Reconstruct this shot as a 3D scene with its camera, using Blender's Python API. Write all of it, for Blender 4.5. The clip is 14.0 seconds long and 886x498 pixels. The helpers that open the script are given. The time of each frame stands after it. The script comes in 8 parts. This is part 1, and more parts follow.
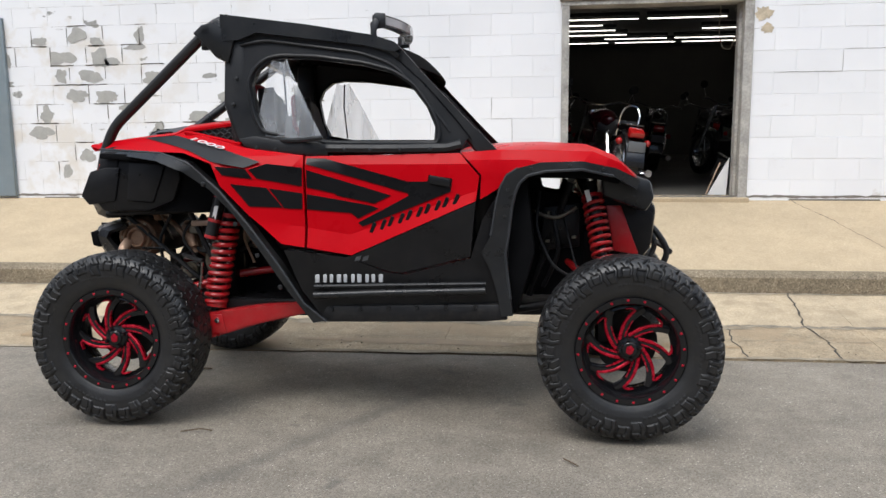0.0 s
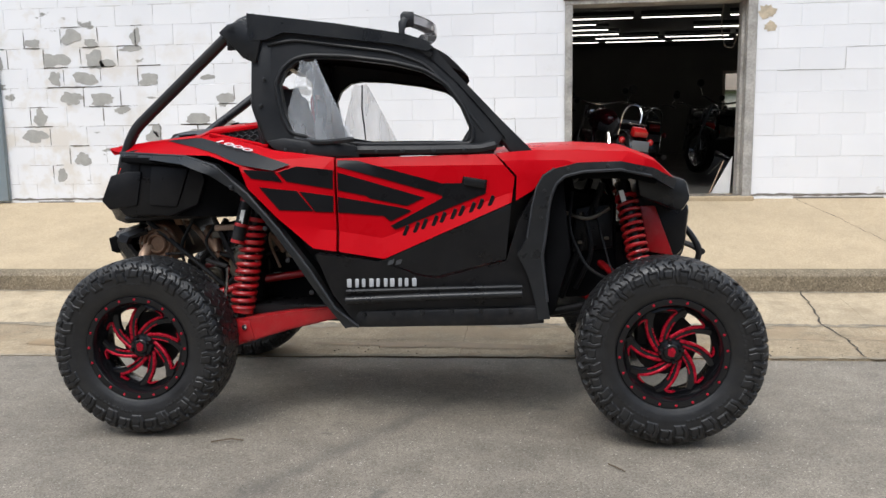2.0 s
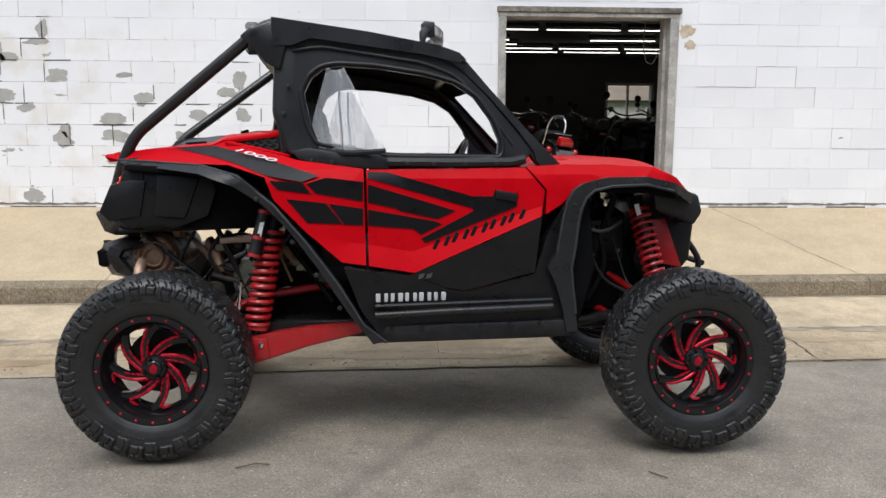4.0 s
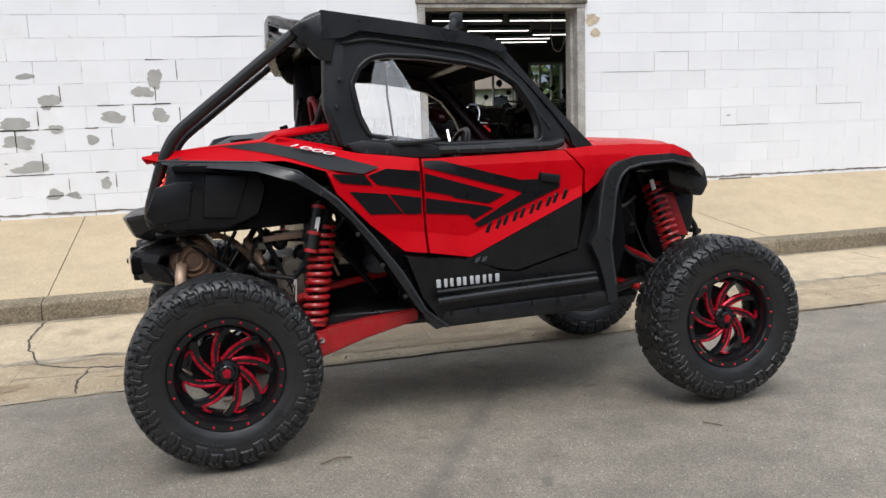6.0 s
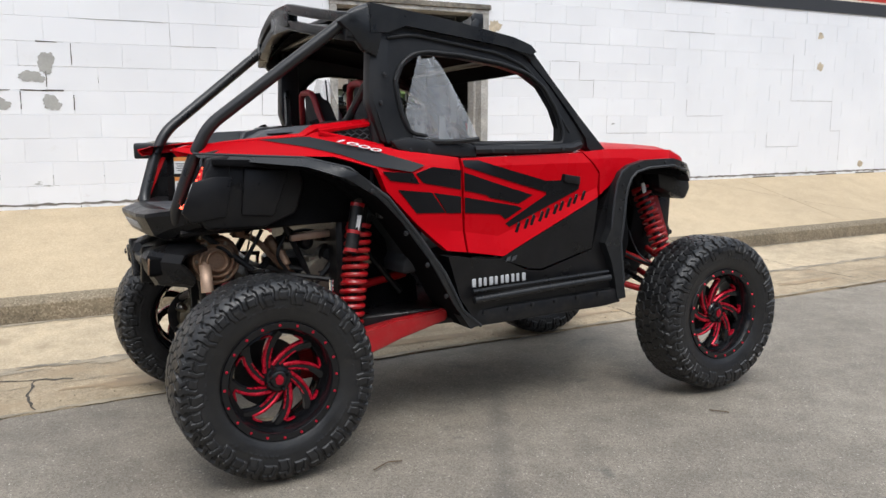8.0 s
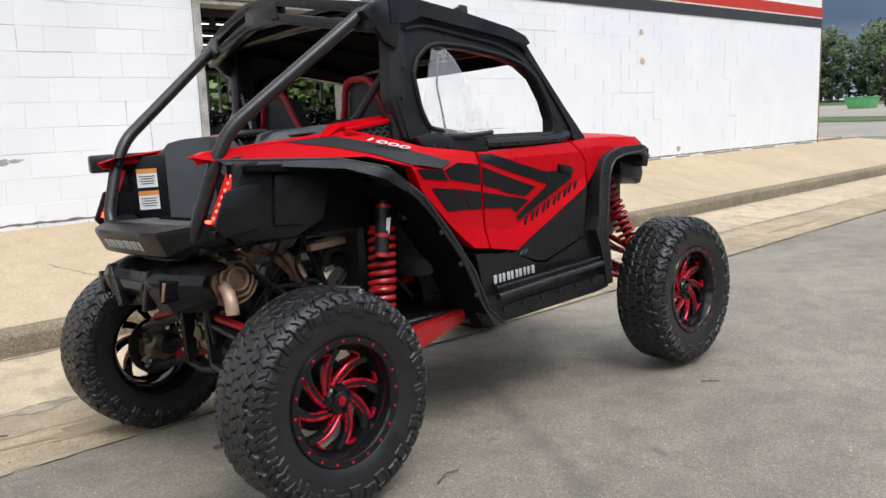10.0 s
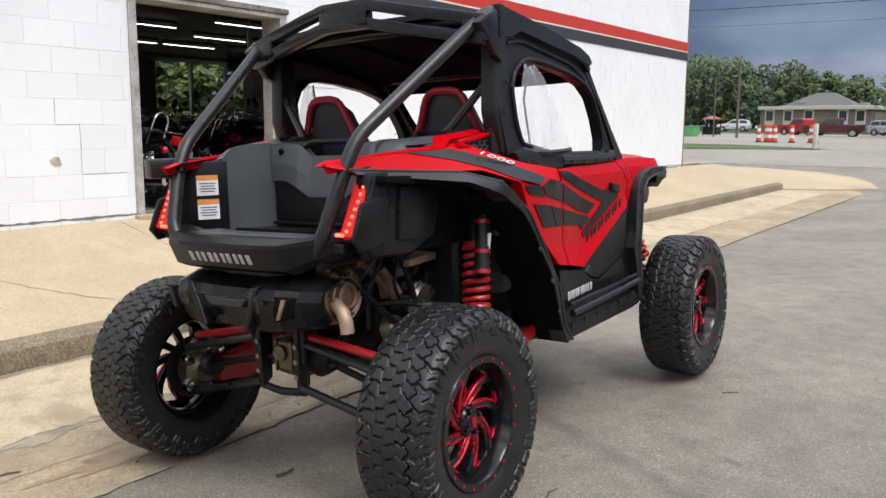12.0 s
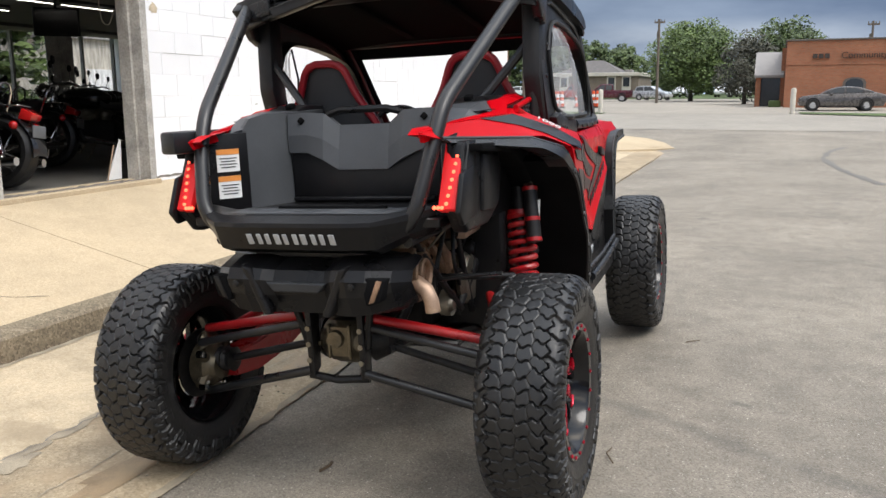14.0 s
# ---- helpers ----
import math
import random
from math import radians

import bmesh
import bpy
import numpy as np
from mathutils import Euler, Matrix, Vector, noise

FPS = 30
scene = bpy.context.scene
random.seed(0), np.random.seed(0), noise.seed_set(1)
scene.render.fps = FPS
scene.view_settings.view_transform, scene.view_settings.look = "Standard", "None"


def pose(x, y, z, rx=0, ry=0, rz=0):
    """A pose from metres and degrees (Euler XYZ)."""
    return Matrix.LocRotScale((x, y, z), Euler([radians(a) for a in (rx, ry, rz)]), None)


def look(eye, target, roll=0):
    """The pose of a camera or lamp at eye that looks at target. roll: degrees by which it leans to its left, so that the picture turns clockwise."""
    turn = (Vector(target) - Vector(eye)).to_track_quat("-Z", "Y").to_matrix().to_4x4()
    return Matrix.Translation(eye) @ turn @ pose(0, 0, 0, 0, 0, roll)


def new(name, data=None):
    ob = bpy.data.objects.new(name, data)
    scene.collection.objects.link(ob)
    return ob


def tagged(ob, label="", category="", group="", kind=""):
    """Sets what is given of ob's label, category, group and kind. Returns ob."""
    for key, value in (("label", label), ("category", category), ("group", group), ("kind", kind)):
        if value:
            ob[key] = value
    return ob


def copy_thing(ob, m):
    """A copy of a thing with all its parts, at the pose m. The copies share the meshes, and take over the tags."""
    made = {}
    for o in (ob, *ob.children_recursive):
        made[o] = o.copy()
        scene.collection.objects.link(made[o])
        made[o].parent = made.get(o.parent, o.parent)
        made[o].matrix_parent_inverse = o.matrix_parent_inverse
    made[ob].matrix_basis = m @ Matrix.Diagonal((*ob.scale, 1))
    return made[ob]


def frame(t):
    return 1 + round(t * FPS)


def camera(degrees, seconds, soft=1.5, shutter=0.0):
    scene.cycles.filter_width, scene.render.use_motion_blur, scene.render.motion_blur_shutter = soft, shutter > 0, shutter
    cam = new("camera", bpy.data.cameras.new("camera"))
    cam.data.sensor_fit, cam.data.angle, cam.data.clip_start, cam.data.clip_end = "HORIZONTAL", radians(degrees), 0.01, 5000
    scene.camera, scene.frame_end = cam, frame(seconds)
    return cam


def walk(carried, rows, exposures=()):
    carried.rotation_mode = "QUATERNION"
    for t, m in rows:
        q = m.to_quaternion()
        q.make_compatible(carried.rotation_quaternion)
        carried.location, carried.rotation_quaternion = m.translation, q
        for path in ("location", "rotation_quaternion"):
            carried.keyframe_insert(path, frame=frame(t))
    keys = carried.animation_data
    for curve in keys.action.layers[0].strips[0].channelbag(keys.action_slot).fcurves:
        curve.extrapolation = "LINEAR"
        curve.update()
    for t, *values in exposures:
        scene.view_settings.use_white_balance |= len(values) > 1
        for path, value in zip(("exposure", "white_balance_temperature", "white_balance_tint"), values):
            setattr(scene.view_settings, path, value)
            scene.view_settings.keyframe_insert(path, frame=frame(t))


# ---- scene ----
cam = camera(56.7, 14.0)
PATH = [
    (0, (-0.763, 0.319, 1.405), (-1.052, 2.274, 1.098), -0.6),
    (0.5, (-0.782, 0.33, 1.408), (-1.051, 2.29, 1.115), -0.8),
    (1, (-0.821, 0.333, 1.408), (-1.083, 2.293, 1.106), -2.3),
    (1.5, (-0.903, 0.331, 1.405), (-1.165, 2.287, 1.08), -2.0),
    (2, (-1.018, 0.359, 1.407), (-1.26, 2.32, 1.101), -1.0),
    (2.5, (-1.215, 0.399, 1.419), (-1.404, 2.37, 1.139), -0.8),
    (2.7, (-1.288, 0.377, 1.421), (-1.444, 2.35, 1.137), -0.4),
    (4.8, (-2.157, 0.371, 1.467), (-1.925, 2.334, 1.161), -0.7),
    (5, (-2.259, 0.379, 1.445), (-2.0, 2.34, 1.149), -1.0),
    (5.5, (-2.512, 0.346, 1.439), (-2.164, 2.291, 1.133), -1.1),
    (6, (-2.767, 0.4, 1.446), (-2.287, 2.314, 1.123), -1.9),
    (6.5, (-2.997, 0.483, 1.449), (-2.32, 2.333, 1.105), -1.1),
    (7, (-3.275, 0.487, 1.438), (-2.45, 2.274, 1.086), 0.1),
    (7.5, (-3.49, 0.597, 1.423), (-2.619, 2.366, 1.09), 0.2),
    (8, (-3.698, 0.759, 1.45), (-2.8, 2.516, 1.124), 0.2),
    (8.2, (-3.788, 0.806, 1.453), (-2.874, 2.554, 1.122), 0.2),
    (10.3, (-4.575, 1.56, 1.419), (-3.202, 2.978, 1.093), -1.6),
    (10.5, (-4.648, 1.642, 1.419), (-3.245, 3.029, 1.09), -1.0),
    (11, (-4.785, 1.885, 1.428), (-3.326, 3.215, 1.105), 0.5),
    (11.5, (-4.937, 2.073, 1.439), (-3.419, 3.339, 1.137), 1.1),
    (12, (-5.134, 2.265, 1.435), (-3.547, 3.447, 1.139), 0.4),
    (12.5, (-5.255, 2.48, 1.419), (-3.604, 3.571, 1.127), -0.2),
    (13, (-5.339, 2.713, 1.437), (-3.631, 3.707, 1.133), -0.7),
    (13.5, (-5.459, 2.963, 1.432), (-3.696, 3.842, 1.083), -1.0),
    (14, (-5.527, 3.209, 1.419), (-3.704, 3.945, 1.051), -0.3),
]
walk(cam, [(t, look(eye, target, roll)) for t, eye, target, roll in PATH], [(0, 0.0, 6500, 10), (2.5, 0.0, 6500, 10), (5.0, -0.08, 6500, 10), (7.0, 0.03, 6500, 10), (8.0, 0.0, 6500, 10), (10.5, 0.13, 6500, 10), (11.0, 0.15, 6500, 10), (12.0, 0.13, 6600, 10), (13.4, 0.18, 6700, 10), (14, 0.28, 6700, 10)])

# ---- world, sun ----
world = bpy.data.worlds.new("overcast_sky")
scene.world = world
world.use_nodes = True
wn, wl = world.node_tree.nodes, world.node_tree.links
wn.clear()
w_out, w_bg = wn.new("ShaderNodeOutputWorld"), wn.new("ShaderNodeBackground")
sky = wn.new("ShaderNodeTexSky")
sky.sky_type, sky.sun_disc = "NISHITA", False
sky.sun_elevation, sky.sun_rotation = radians(58), radians(200)
sky.air_density, sky.dust_density, sky.ozone_density = 1.0, 2.0, 1.0
w_tc, w_sep = wn.new("ShaderNodeTexCoord"), wn.new("ShaderNodeSeparateXYZ")
w_map, w_noise = wn.new("ShaderNodeMapping"), wn.new("ShaderNodeTexNoise")
w_map.inputs["Scale"].default_value = (1.0, 1.0, 3.4)
w_noise.inputs["Scale"].default_value, w_noise.inputs["Detail"].default_value = 2.1, 7.0
w_noise.inputs["Roughness"].default_value = 0.52
wl.new(w_tc.outputs["Generated"], w_map.inputs["Vector"])
wl.new(w_map.outputs["Vector"], w_noise.inputs["Vector"])
wl.new(w_tc.outputs["Generated"], w_sep.inputs["Vector"])


def w_ramp(stops):
    n = wn.new("ShaderNodeValToRGB")
    while len(n.color_ramp.elements) < len(stops):
        n.color_ramp.elements.new(0.5)
    for e, (p, c) in zip(n.color_ramp.elements, stops):
        e.position, e.color = p, (*c, 1)
    return n


# the cloud deck: blue-grey storm cloud low down, paler overhead
cloud = w_ramp([(0.38, (0.72, 1.10, 1.95)), (0.54, (1.75, 2.22, 3.15)), (0.70, (4.3, 4.7, 5.4))])
wl.new(w_noise.outputs["Fac"], cloud.inputs["Fac"])
lift = w_ramp([(0.0, (5.2, 4.9, 4.3)), (0.03, (1.7, 1.65, 1.55)), (0.085, (0.46, 0.55, 0.70)), (0.25, (0.44, 0.51, 0.62)), (0.5, (6.1, 5.1, 3.9)), (1.0, (10.1, 8.5, 6.5))])
wl.new(w_sep.outputs["Z"], lift.inputs["Fac"])
w_mul = wn.new("ShaderNodeMixRGB")
w_mul.blend_type, w_mul.inputs["Fac"].default_value = "MULTIPLY", 1.0
wl.new(cloud.outputs["Color"], w_mul.inputs["Color1"])
wl.new(lift.outputs["Color"], w_mul.inputs["Color2"])
# the storm stands over the far side of the street; the bright cloud is behind the viewer
w_front = wn.new("ShaderNodeMapRange")
w_front.inputs["From Min"].default_value, w_front.inputs["From Max"].default_value = -0.65, 0.55
w_front.inputs["To Min"].default_value, w_front.inputs["To Max"].default_value = 1.16, 0.66
wl.new(w_sep.outputs["Y"], w_front.inputs["Value"])
w_side = wn.new("ShaderNodeMixRGB")
w_side.blend_type, w_side.inputs["Fac"].default_value = "MULTIPLY", 1.0
wl.new(w_mul.outputs["Color"], w_side.inputs["Color1"])
wl.new(w_front.outputs["Result"], w_side.inputs["Color2"])
w_mix = wn.new("ShaderNodeMixRGB")
w_mix.inputs["Fac"].default_value = 0.88
wl.new(sky.outputs["Color"], w_mix.inputs["Color1"])
wl.new(w_side.outputs["Color"], w_mix.inputs["Color2"])
wl.new(w_mix.outputs["Color"], w_bg.inputs["Color"])
w_bg.inputs["Strength"].default_value = 0.136
wl.new(w_bg.outputs["Background"], w_out.inputs["Surface"])

sun = new("sun", bpy.data.lights.new("sun", "SUN"))
sun.data.energy, sun.data.angle, sun.data.color = 1.8, radians(24), (1.0, 0.975, 0.945)
sun.matrix_world = look((-4, -9, 18), (0, 3, 0))

# ---- materials ----


def nodes_of(name):
    m = bpy.data.materials.new(name)
    m.use_nodes = True
    return m, m.node_tree.nodes, m.node_tree.links, m.node_tree.nodes["Principled BSDF"]


def noise_node(nt, ln, scale, detail=5.0, rough=0.55, coord="pos", stretch=None):
    tex = nt.new("ShaderNodeTexNoise")
    tex.inputs["Scale"].default_value, tex.inputs["Detail"].default_value = scale, detail
    tex.inputs["Roughness"].default_value = rough
    if coord == "pos":
        src = nt.new("ShaderNodeNewGeometry").outputs["Position"]
    else:
        src = nt.new("ShaderNodeTexCoord").outputs["Object"]
    if stretch:
        mp = nt.new("ShaderNodeMapping")
        mp.inputs["Scale"].default_value = stretch
        ln.new(src, mp.inputs["Vector"])
        src = mp.outputs["Vector"]
    ln.new(src, tex.inputs["Vector"])
    return tex


def ramp_node(nt, ln, fac, stops):
    n = nt.new("ShaderNodeValToRGB")
    while len(n.color_ramp.elements) < len(stops):
        n.color_ramp.elements.new(0.5)
    for e, (p, c) in zip(n.color_ramp.elements, stops):
        c = c if isinstance(c, tuple) else (c, c, c)
        e.position, e.color = p, (*c, 1)
    ln.new(fac, n.inputs["Fac"])
    return n


def mix_node(nt, ln, fac, a, b, mode="MIX"):
    n = nt.new("ShaderNodeMixRGB")
    n.blend_type = mode
    for sock, v in (("Fac", fac), ("Color1", a), ("Color2", b)):
        if isinstance(v, (int, float)):
            n.inputs[sock].default_value = v if sock == "Fac" else (v, v, v, 1)
        elif isinstance(v, tuple):
            n.inputs[sock].default_value = (*v, 1)
        else:
            ln.new(v, n.inputs[sock])
    return n.outputs["Color"]


def bump_node(nt, ln, p, height, strength, distance):
    b = nt.new("ShaderNodeBump")
    b.inputs["Strength"].default_value, b.inputs["Distance"].default_value = strength, distance
    ln.new(height, b.inputs["Height"])
    ln.new(b.outputs["Normal"], p.inputs["Normal"])


def surf(name, base, rough=0.5, metal=0.0, var=0.12, scale=6.0, grain=180.0, bump=0.15, coat=0.0, dust=0.0, coord="obj", spec=0.5, rvar=0.12):
    """A plain surface: two scales of colour change, uneven gloss and a fine relief."""
    m, nt, ln, p = nodes_of(name)
    big, fine = noise_node(nt, ln, scale, coord=coord), noise_node(nt, ln, grain, 3.0, coord=coord)
    lo, hi = tuple(c * (1 - var) for c in base), tuple(min(1, c * (1 + var)) for c in base)
    col = ramp_node(nt, ln, big.outputs["Fac"], [(0.3, lo), (0.7, hi)]).outputs["Color"]
    sp = ramp_node(nt, ln, fine.outputs["Fac"], [(0.3, 1 - var * 0.8), (0.7, 1.0)]).outputs["Color"]
    col = mix_node(nt, ln, 1.0, col, sp, "MULTIPLY")
    if dust:
        d = noise_node(nt, ln, scale * 2.3, 8.0, 0.7, coord)
        f = ramp_node(nt, ln, d.outputs["Fac"], [(0.45, 0.0), (0.75, dust)]).outputs["Color"]
        col = mix_node(nt, ln, f, col, (0.30, 0.26, 0.20))
    ln.new(col, p.inputs["Base Color"])
    r = ramp_node(nt, ln, big.outputs["Fac"], [(0.25, max(0.02, rough - rvar)), (0.75, min(1, rough + rvar))])
    ln.new(r.outputs["Color"], p.inputs["Roughness"])
    p.inputs["Metallic"].default_value = metal
    p.inputs["Specular IOR Level"].default_value = spec
    if coat:
        p.inputs["Coat Weight"].default_value, p.inputs["Coat Roughness"].default_value = coat, 0.06
    if bump:
        bump_node(nt, ln, p, fine.outputs["Fac"], bump, 0.002)
    return m


def speckled(name, stops, rough, big_scale, chip_scale, stain, bump, spots=None, skid=None):
    """Asphalt and concrete: chips, wide stains, fine pits."""
    m, nt, ln, p = nodes_of(name)
    chips = nt.new("ShaderNodeTexVoronoi")
    chips.inputs["Scale"].default_value = chip_scale
    ln.new(nt.new("ShaderNodeNewGeometry").outputs["Position"], chips.inputs["Vector"])
    col = ramp_node(nt, ln, chips.outputs["Color"], stops).outputs["Color"]
    wide, mid = noise_node(nt, ln, big_scale, 6.0, 0.6), noise_node(nt, ln, big_scale * 9, 6.0, 0.65)
    w = ramp_node(nt, ln, wide.outputs["Fac"], [(0.3, 1 - stain), (0.7, 1.0)]).outputs["Color"]
    col = mix_node(nt, ln, 1.0, col, w, "MULTIPLY")
    w2 = ramp_node(nt, ln, mid.outputs["Fac"], [(0.25, 1 - stain * 0.8), (0.6, 1.0)]).outputs["Color"]
    col = mix_node(nt, ln, 1.0, col, w2, "MULTIPLY")
    if spots:
        s = noise_node(nt, ln, spots[0], 4.0, 0.6)
        f = ramp_node(nt, ln, s.outputs["Fac"], [(spots[1], 0.0), (spots[1] + 0.07, spots[2])]).outputs["Color"]
        col = mix_node(nt, ln, f, col, spots[3])
    if skid:
        # a faint old tyre mark across the lane
        sep = nt.new("ShaderNodeSeparateXYZ")
        ln.new(nt.new("ShaderNodeNewGeometry").outputs["Position"], sep.inputs["Vector"])
        ops = []
        slant = nt.new("ShaderNodeMath")
        slant.operation, slant.inputs[1].default_value = "MULTIPLY_ADD", -skid[1]
        ln.new(sep.outputs["Y"], slant.inputs[0])
        ln.new(sep.outputs["X"], slant.inputs[2])
        for op, a, b in (("SUBTRACT", slant.outputs["Value"], skid[0]), ("ABSOLUTE", None, None), ("ADD", None, mid.outputs["Fac"])):
            n = nt.new("ShaderNodeMath")
            n.operation = op
            ln.new(a if a else ops[-1].outputs["Value"], n.inputs[0])
            if isinstance(b, float):
                n.inputs[1].default_value = b
            elif b:
                sc = nt.new("ShaderNodeMath")
                sc.operation, sc.inputs[1].default_value = "MULTIPLY", 0.10
                ln.new(b, sc.inputs[0])
                ln.new(sc.outputs["Value"], n.inputs[1])
            ops.append(n)
        line = ramp_node(nt, ln, ops[-1].outputs["Value"], [(0.055, 0.34), (0.15, 0.0)]).outputs["Color"]
        span = nt.new("ShaderNodeMapRange")
        span.inputs["From Min"].default_value, span.inputs["From Max"].default_value = 4.9, 4.2
        ln.new(sep.outputs["Y"], span.inputs["Value"])
        line = mix_node(nt, ln, 1.0, line, span.outputs["Result"], "MULTIPLY")
        col = mix_node(nt, ln, line, col, (0.07, 0.066, 0.06))
    ln.new(col, p.inputs["Base Color"])
    p.inputs["Roughness"].default_value = rough
    pits = noise_node(nt, ln, chip_scale * 0.7, 6.0, 0.7)
    bump_node(nt, ln, p, pits.outputs["Fac"], bump, 0.006)
    return m


M_ASPHALT = speckled("asphalt", [(0.0, (0.165, 0.142, 0.112)), (0.35, (0.26, 0.226, 0.180)), (0.88, (0.37, 0.325, 0.263)), (1.0, (0.84, 0.77, 0.67))], 0.78, 0.55, 170, 0.38, 0.6, (2.6, 0.66, 0.5, (0.06, 0.058, 0.055)), (-3.94, 0.55))
M_WALK = speckled("sidewalk_concrete", [(0.0, (0.42, 0.328, 0.208)), (0.6, (0.505, 0.397, 0.258)), (1.0, (0.575, 0.463, 0.314))], 0.9, 0.45, 120, 0.16, 0.22, (2.3, 0.70, 0.35, (0.33, 0.26, 0.18)))
M_GUTTER = speckled("gutter_concrete", [(0.0, (0.50, 0.395, 0.255)), (0.6, (0.61, 0.49, 0.33)), (1.0, (0.68, 0.56, 0.395))], 0.88, 0.6, 110, 0.36, 0.3, (1.7, 0.57, 0.55, (0.29, 0.225, 0.145)))
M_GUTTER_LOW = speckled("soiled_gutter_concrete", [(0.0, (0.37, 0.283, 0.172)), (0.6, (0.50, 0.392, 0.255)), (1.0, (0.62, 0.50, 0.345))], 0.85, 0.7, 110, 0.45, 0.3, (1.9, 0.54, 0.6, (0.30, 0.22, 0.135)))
M_KERB = speckled("kerb_concrete", [(0.0, (0.15, 0.118, 0.076)), (0.6, (0.27, 0.217, 0.145)), (1.0, (0.40, 0.33, 0.23))], 0.92, 1.2, 90, 0.35, 0.5)
M_GRASS = speckled("grass_turf", [(0.0, (0.05, 0.085, 0.025)), (0.5, (0.085, 0.13, 0.04)), (1.0, (0.13, 0.17, 0.06))], 0.95, 0.25, 18, 0.3, 0.6)
M_SIDE = speckled("worn_concrete_street", [(0.0, (0.25, 0.225, 0.19)), (0.6, (0.32, 0.29, 0.245)), (1.0, (0.40, 0.365, 0.31))], 0.85, 0.2, 60, 0.22, 0.2)
M_LOT = speckled("parking_lot_surface", [(0.0, (0.27, 0.242, 0.20)), (0.6, (0.34, 0.305, 0.255)), (1.0, (0.42, 0.38, 0.32))], 0.9, 0.1, 40, 0.22, 0.2)


def painted_block(name, mortar=False):
    """White paint over grey block, flaking where old, dark in the open joints."""
    m, nt, ln, p = nodes_of(name)
    geo = nt.new("ShaderNodeNewGeometry")
    sep = nt.new("ShaderNodeSeparateXYZ")
    ln.new(geo.outputs["Position"], sep.inputs["Vector"])
    wide = noise_node(nt, ln, 0.9, 3.0)
    white = ramp_node(nt, ln, wide.outputs["Fac"], [(0.3, (0.80, 0.81, 0.83)), (0.7, (0.865, 0.872, 0.885))]).outputs["Color"]
    rnd = nt.new("ShaderNodeObjectInfo").outputs["Random"]
    white = mix_node(nt, ln, 1.0, white, ramp_node(nt, ln, rnd, [(0.0, 0.94), (1.0, 1.0)]).outputs["Color"], "MULTIPLY")
    grime = noise_node(nt, ln, 5.0, 7.0, 0.7)
    white = mix_node(nt, ln, ramp_node(nt, ln, grime.outputs["Fac"], [(0.60, 0.0), (0.85, 0.35)]).outputs["Color"], white, (0.55, 0.52, 0.46))
    # how far the old paint of the far end has flaked off
    age = nt.new("ShaderNodeMapRange")
    age.inputs["From Min"].default_value, age.inputs["From Max"].default_value = -2.0, -4.6
    age.inputs["To Min"].default_value, age.inputs["To Max"].default_value = -0.06, 0.035 if not mortar else 0.20
    ln.new(sep.outputs["X"], age.inputs["Value"])
    flake = noise_node(nt, ln, 3.3, 5.0, 0.5, stretch=(0.85, 1.0, 1.7))
    add = nt.new("ShaderNodeMath")
    add.operation = "ADD"
    ln.new(flake.outputs["Fac"], add.inputs[0])
    ln.new(age.outputs["Result"], add.inputs[1])
    bare = ramp_node(nt, ln, add.outputs["Value"], [(0.70, 0.0), (0.715, 1.0)]).outputs["Color"]
    grey = noise_node(nt, ln, 60.0, 5.0)
    tone = (0.26, 0.26, 0.245), (0.40, 0.40, 0.375)
    if mortar:
        tone = (0.10, 0.085, 0.07), (0.24, 0.21, 0.18)
    bare_col = ramp_node(nt, ln, grey.outputs["Fac"], [(0.3, tone[0]), (0.7, tone[1])]).outputs["Color"]
    col = mix_node(nt, ln, bare, white, bare_col)
    # old yellowed paint at the weathered end
    old = nt.new("ShaderNodeMapRange")
    old.inputs["From Min"].default_value, old.inputs["From Max"].default_value = -3.6, -6.4
    old.inputs["To Min"].default_value, old.inputs["To Max"].default_value = 0.0, 1.0
    ln.new(sep.outputs["X"], old.inputs["Value"])
    tan = noise_node(nt, ln, 2.1, 6.0, 0.6)
    tan_f = ramp_node(nt, ln, tan.outputs["Fac"], [(0.50, 0.0), (0.62, 0.55)]).outputs["Color"]
    tan_f = mix_node(nt, ln, 1.0, tan_f, old.outputs["Result"], "MULTIPLY")
    col = mix_node(nt, ln, tan_f, col, (0.64, 0.57, 0.46))
    # splash stains just over the pavement
    low = nt.new("ShaderNodeMapRange")
    low.inputs["From Min"].default_value, low.inputs["From Max"].default_value = 0.80, 0.6
    low.inputs["To Min"].default_value, low.inputs["To Max"].default_value = 0.0, 0.15
    ln.new(sep.outputs["Z"], low.inputs["Value"])
    st = noise_node(nt, ln, 4.6, 6.0, 0.6)
    add2 = nt.new("ShaderNodeMath")
    add2.operation = "ADD"
    ln.new(st.outputs["Fac"], add2.inputs[0])
    ln.new(low.outputs["Result"], add2.inputs[1])
    f = ramp_node(nt, ln, add2.outputs["Value"], [(0.72, 0.0), (0.84, 0.6)]).outputs["Color"]
    col = mix_node(nt, ln, f, col, (0.42, 0.35, 0.26))
    ln.new(col, p.inputs["Base Color"])
    p.inputs["Roughness"].default_value = 0.62
    h = mix_node(nt, ln, 0.5, noise_node(nt, ln, 70.0, 6.0).outputs["Fac"], bare, "SUBTRACT")
    bump_node(nt, ln, p, h, 0.35, 0.004)
    return m


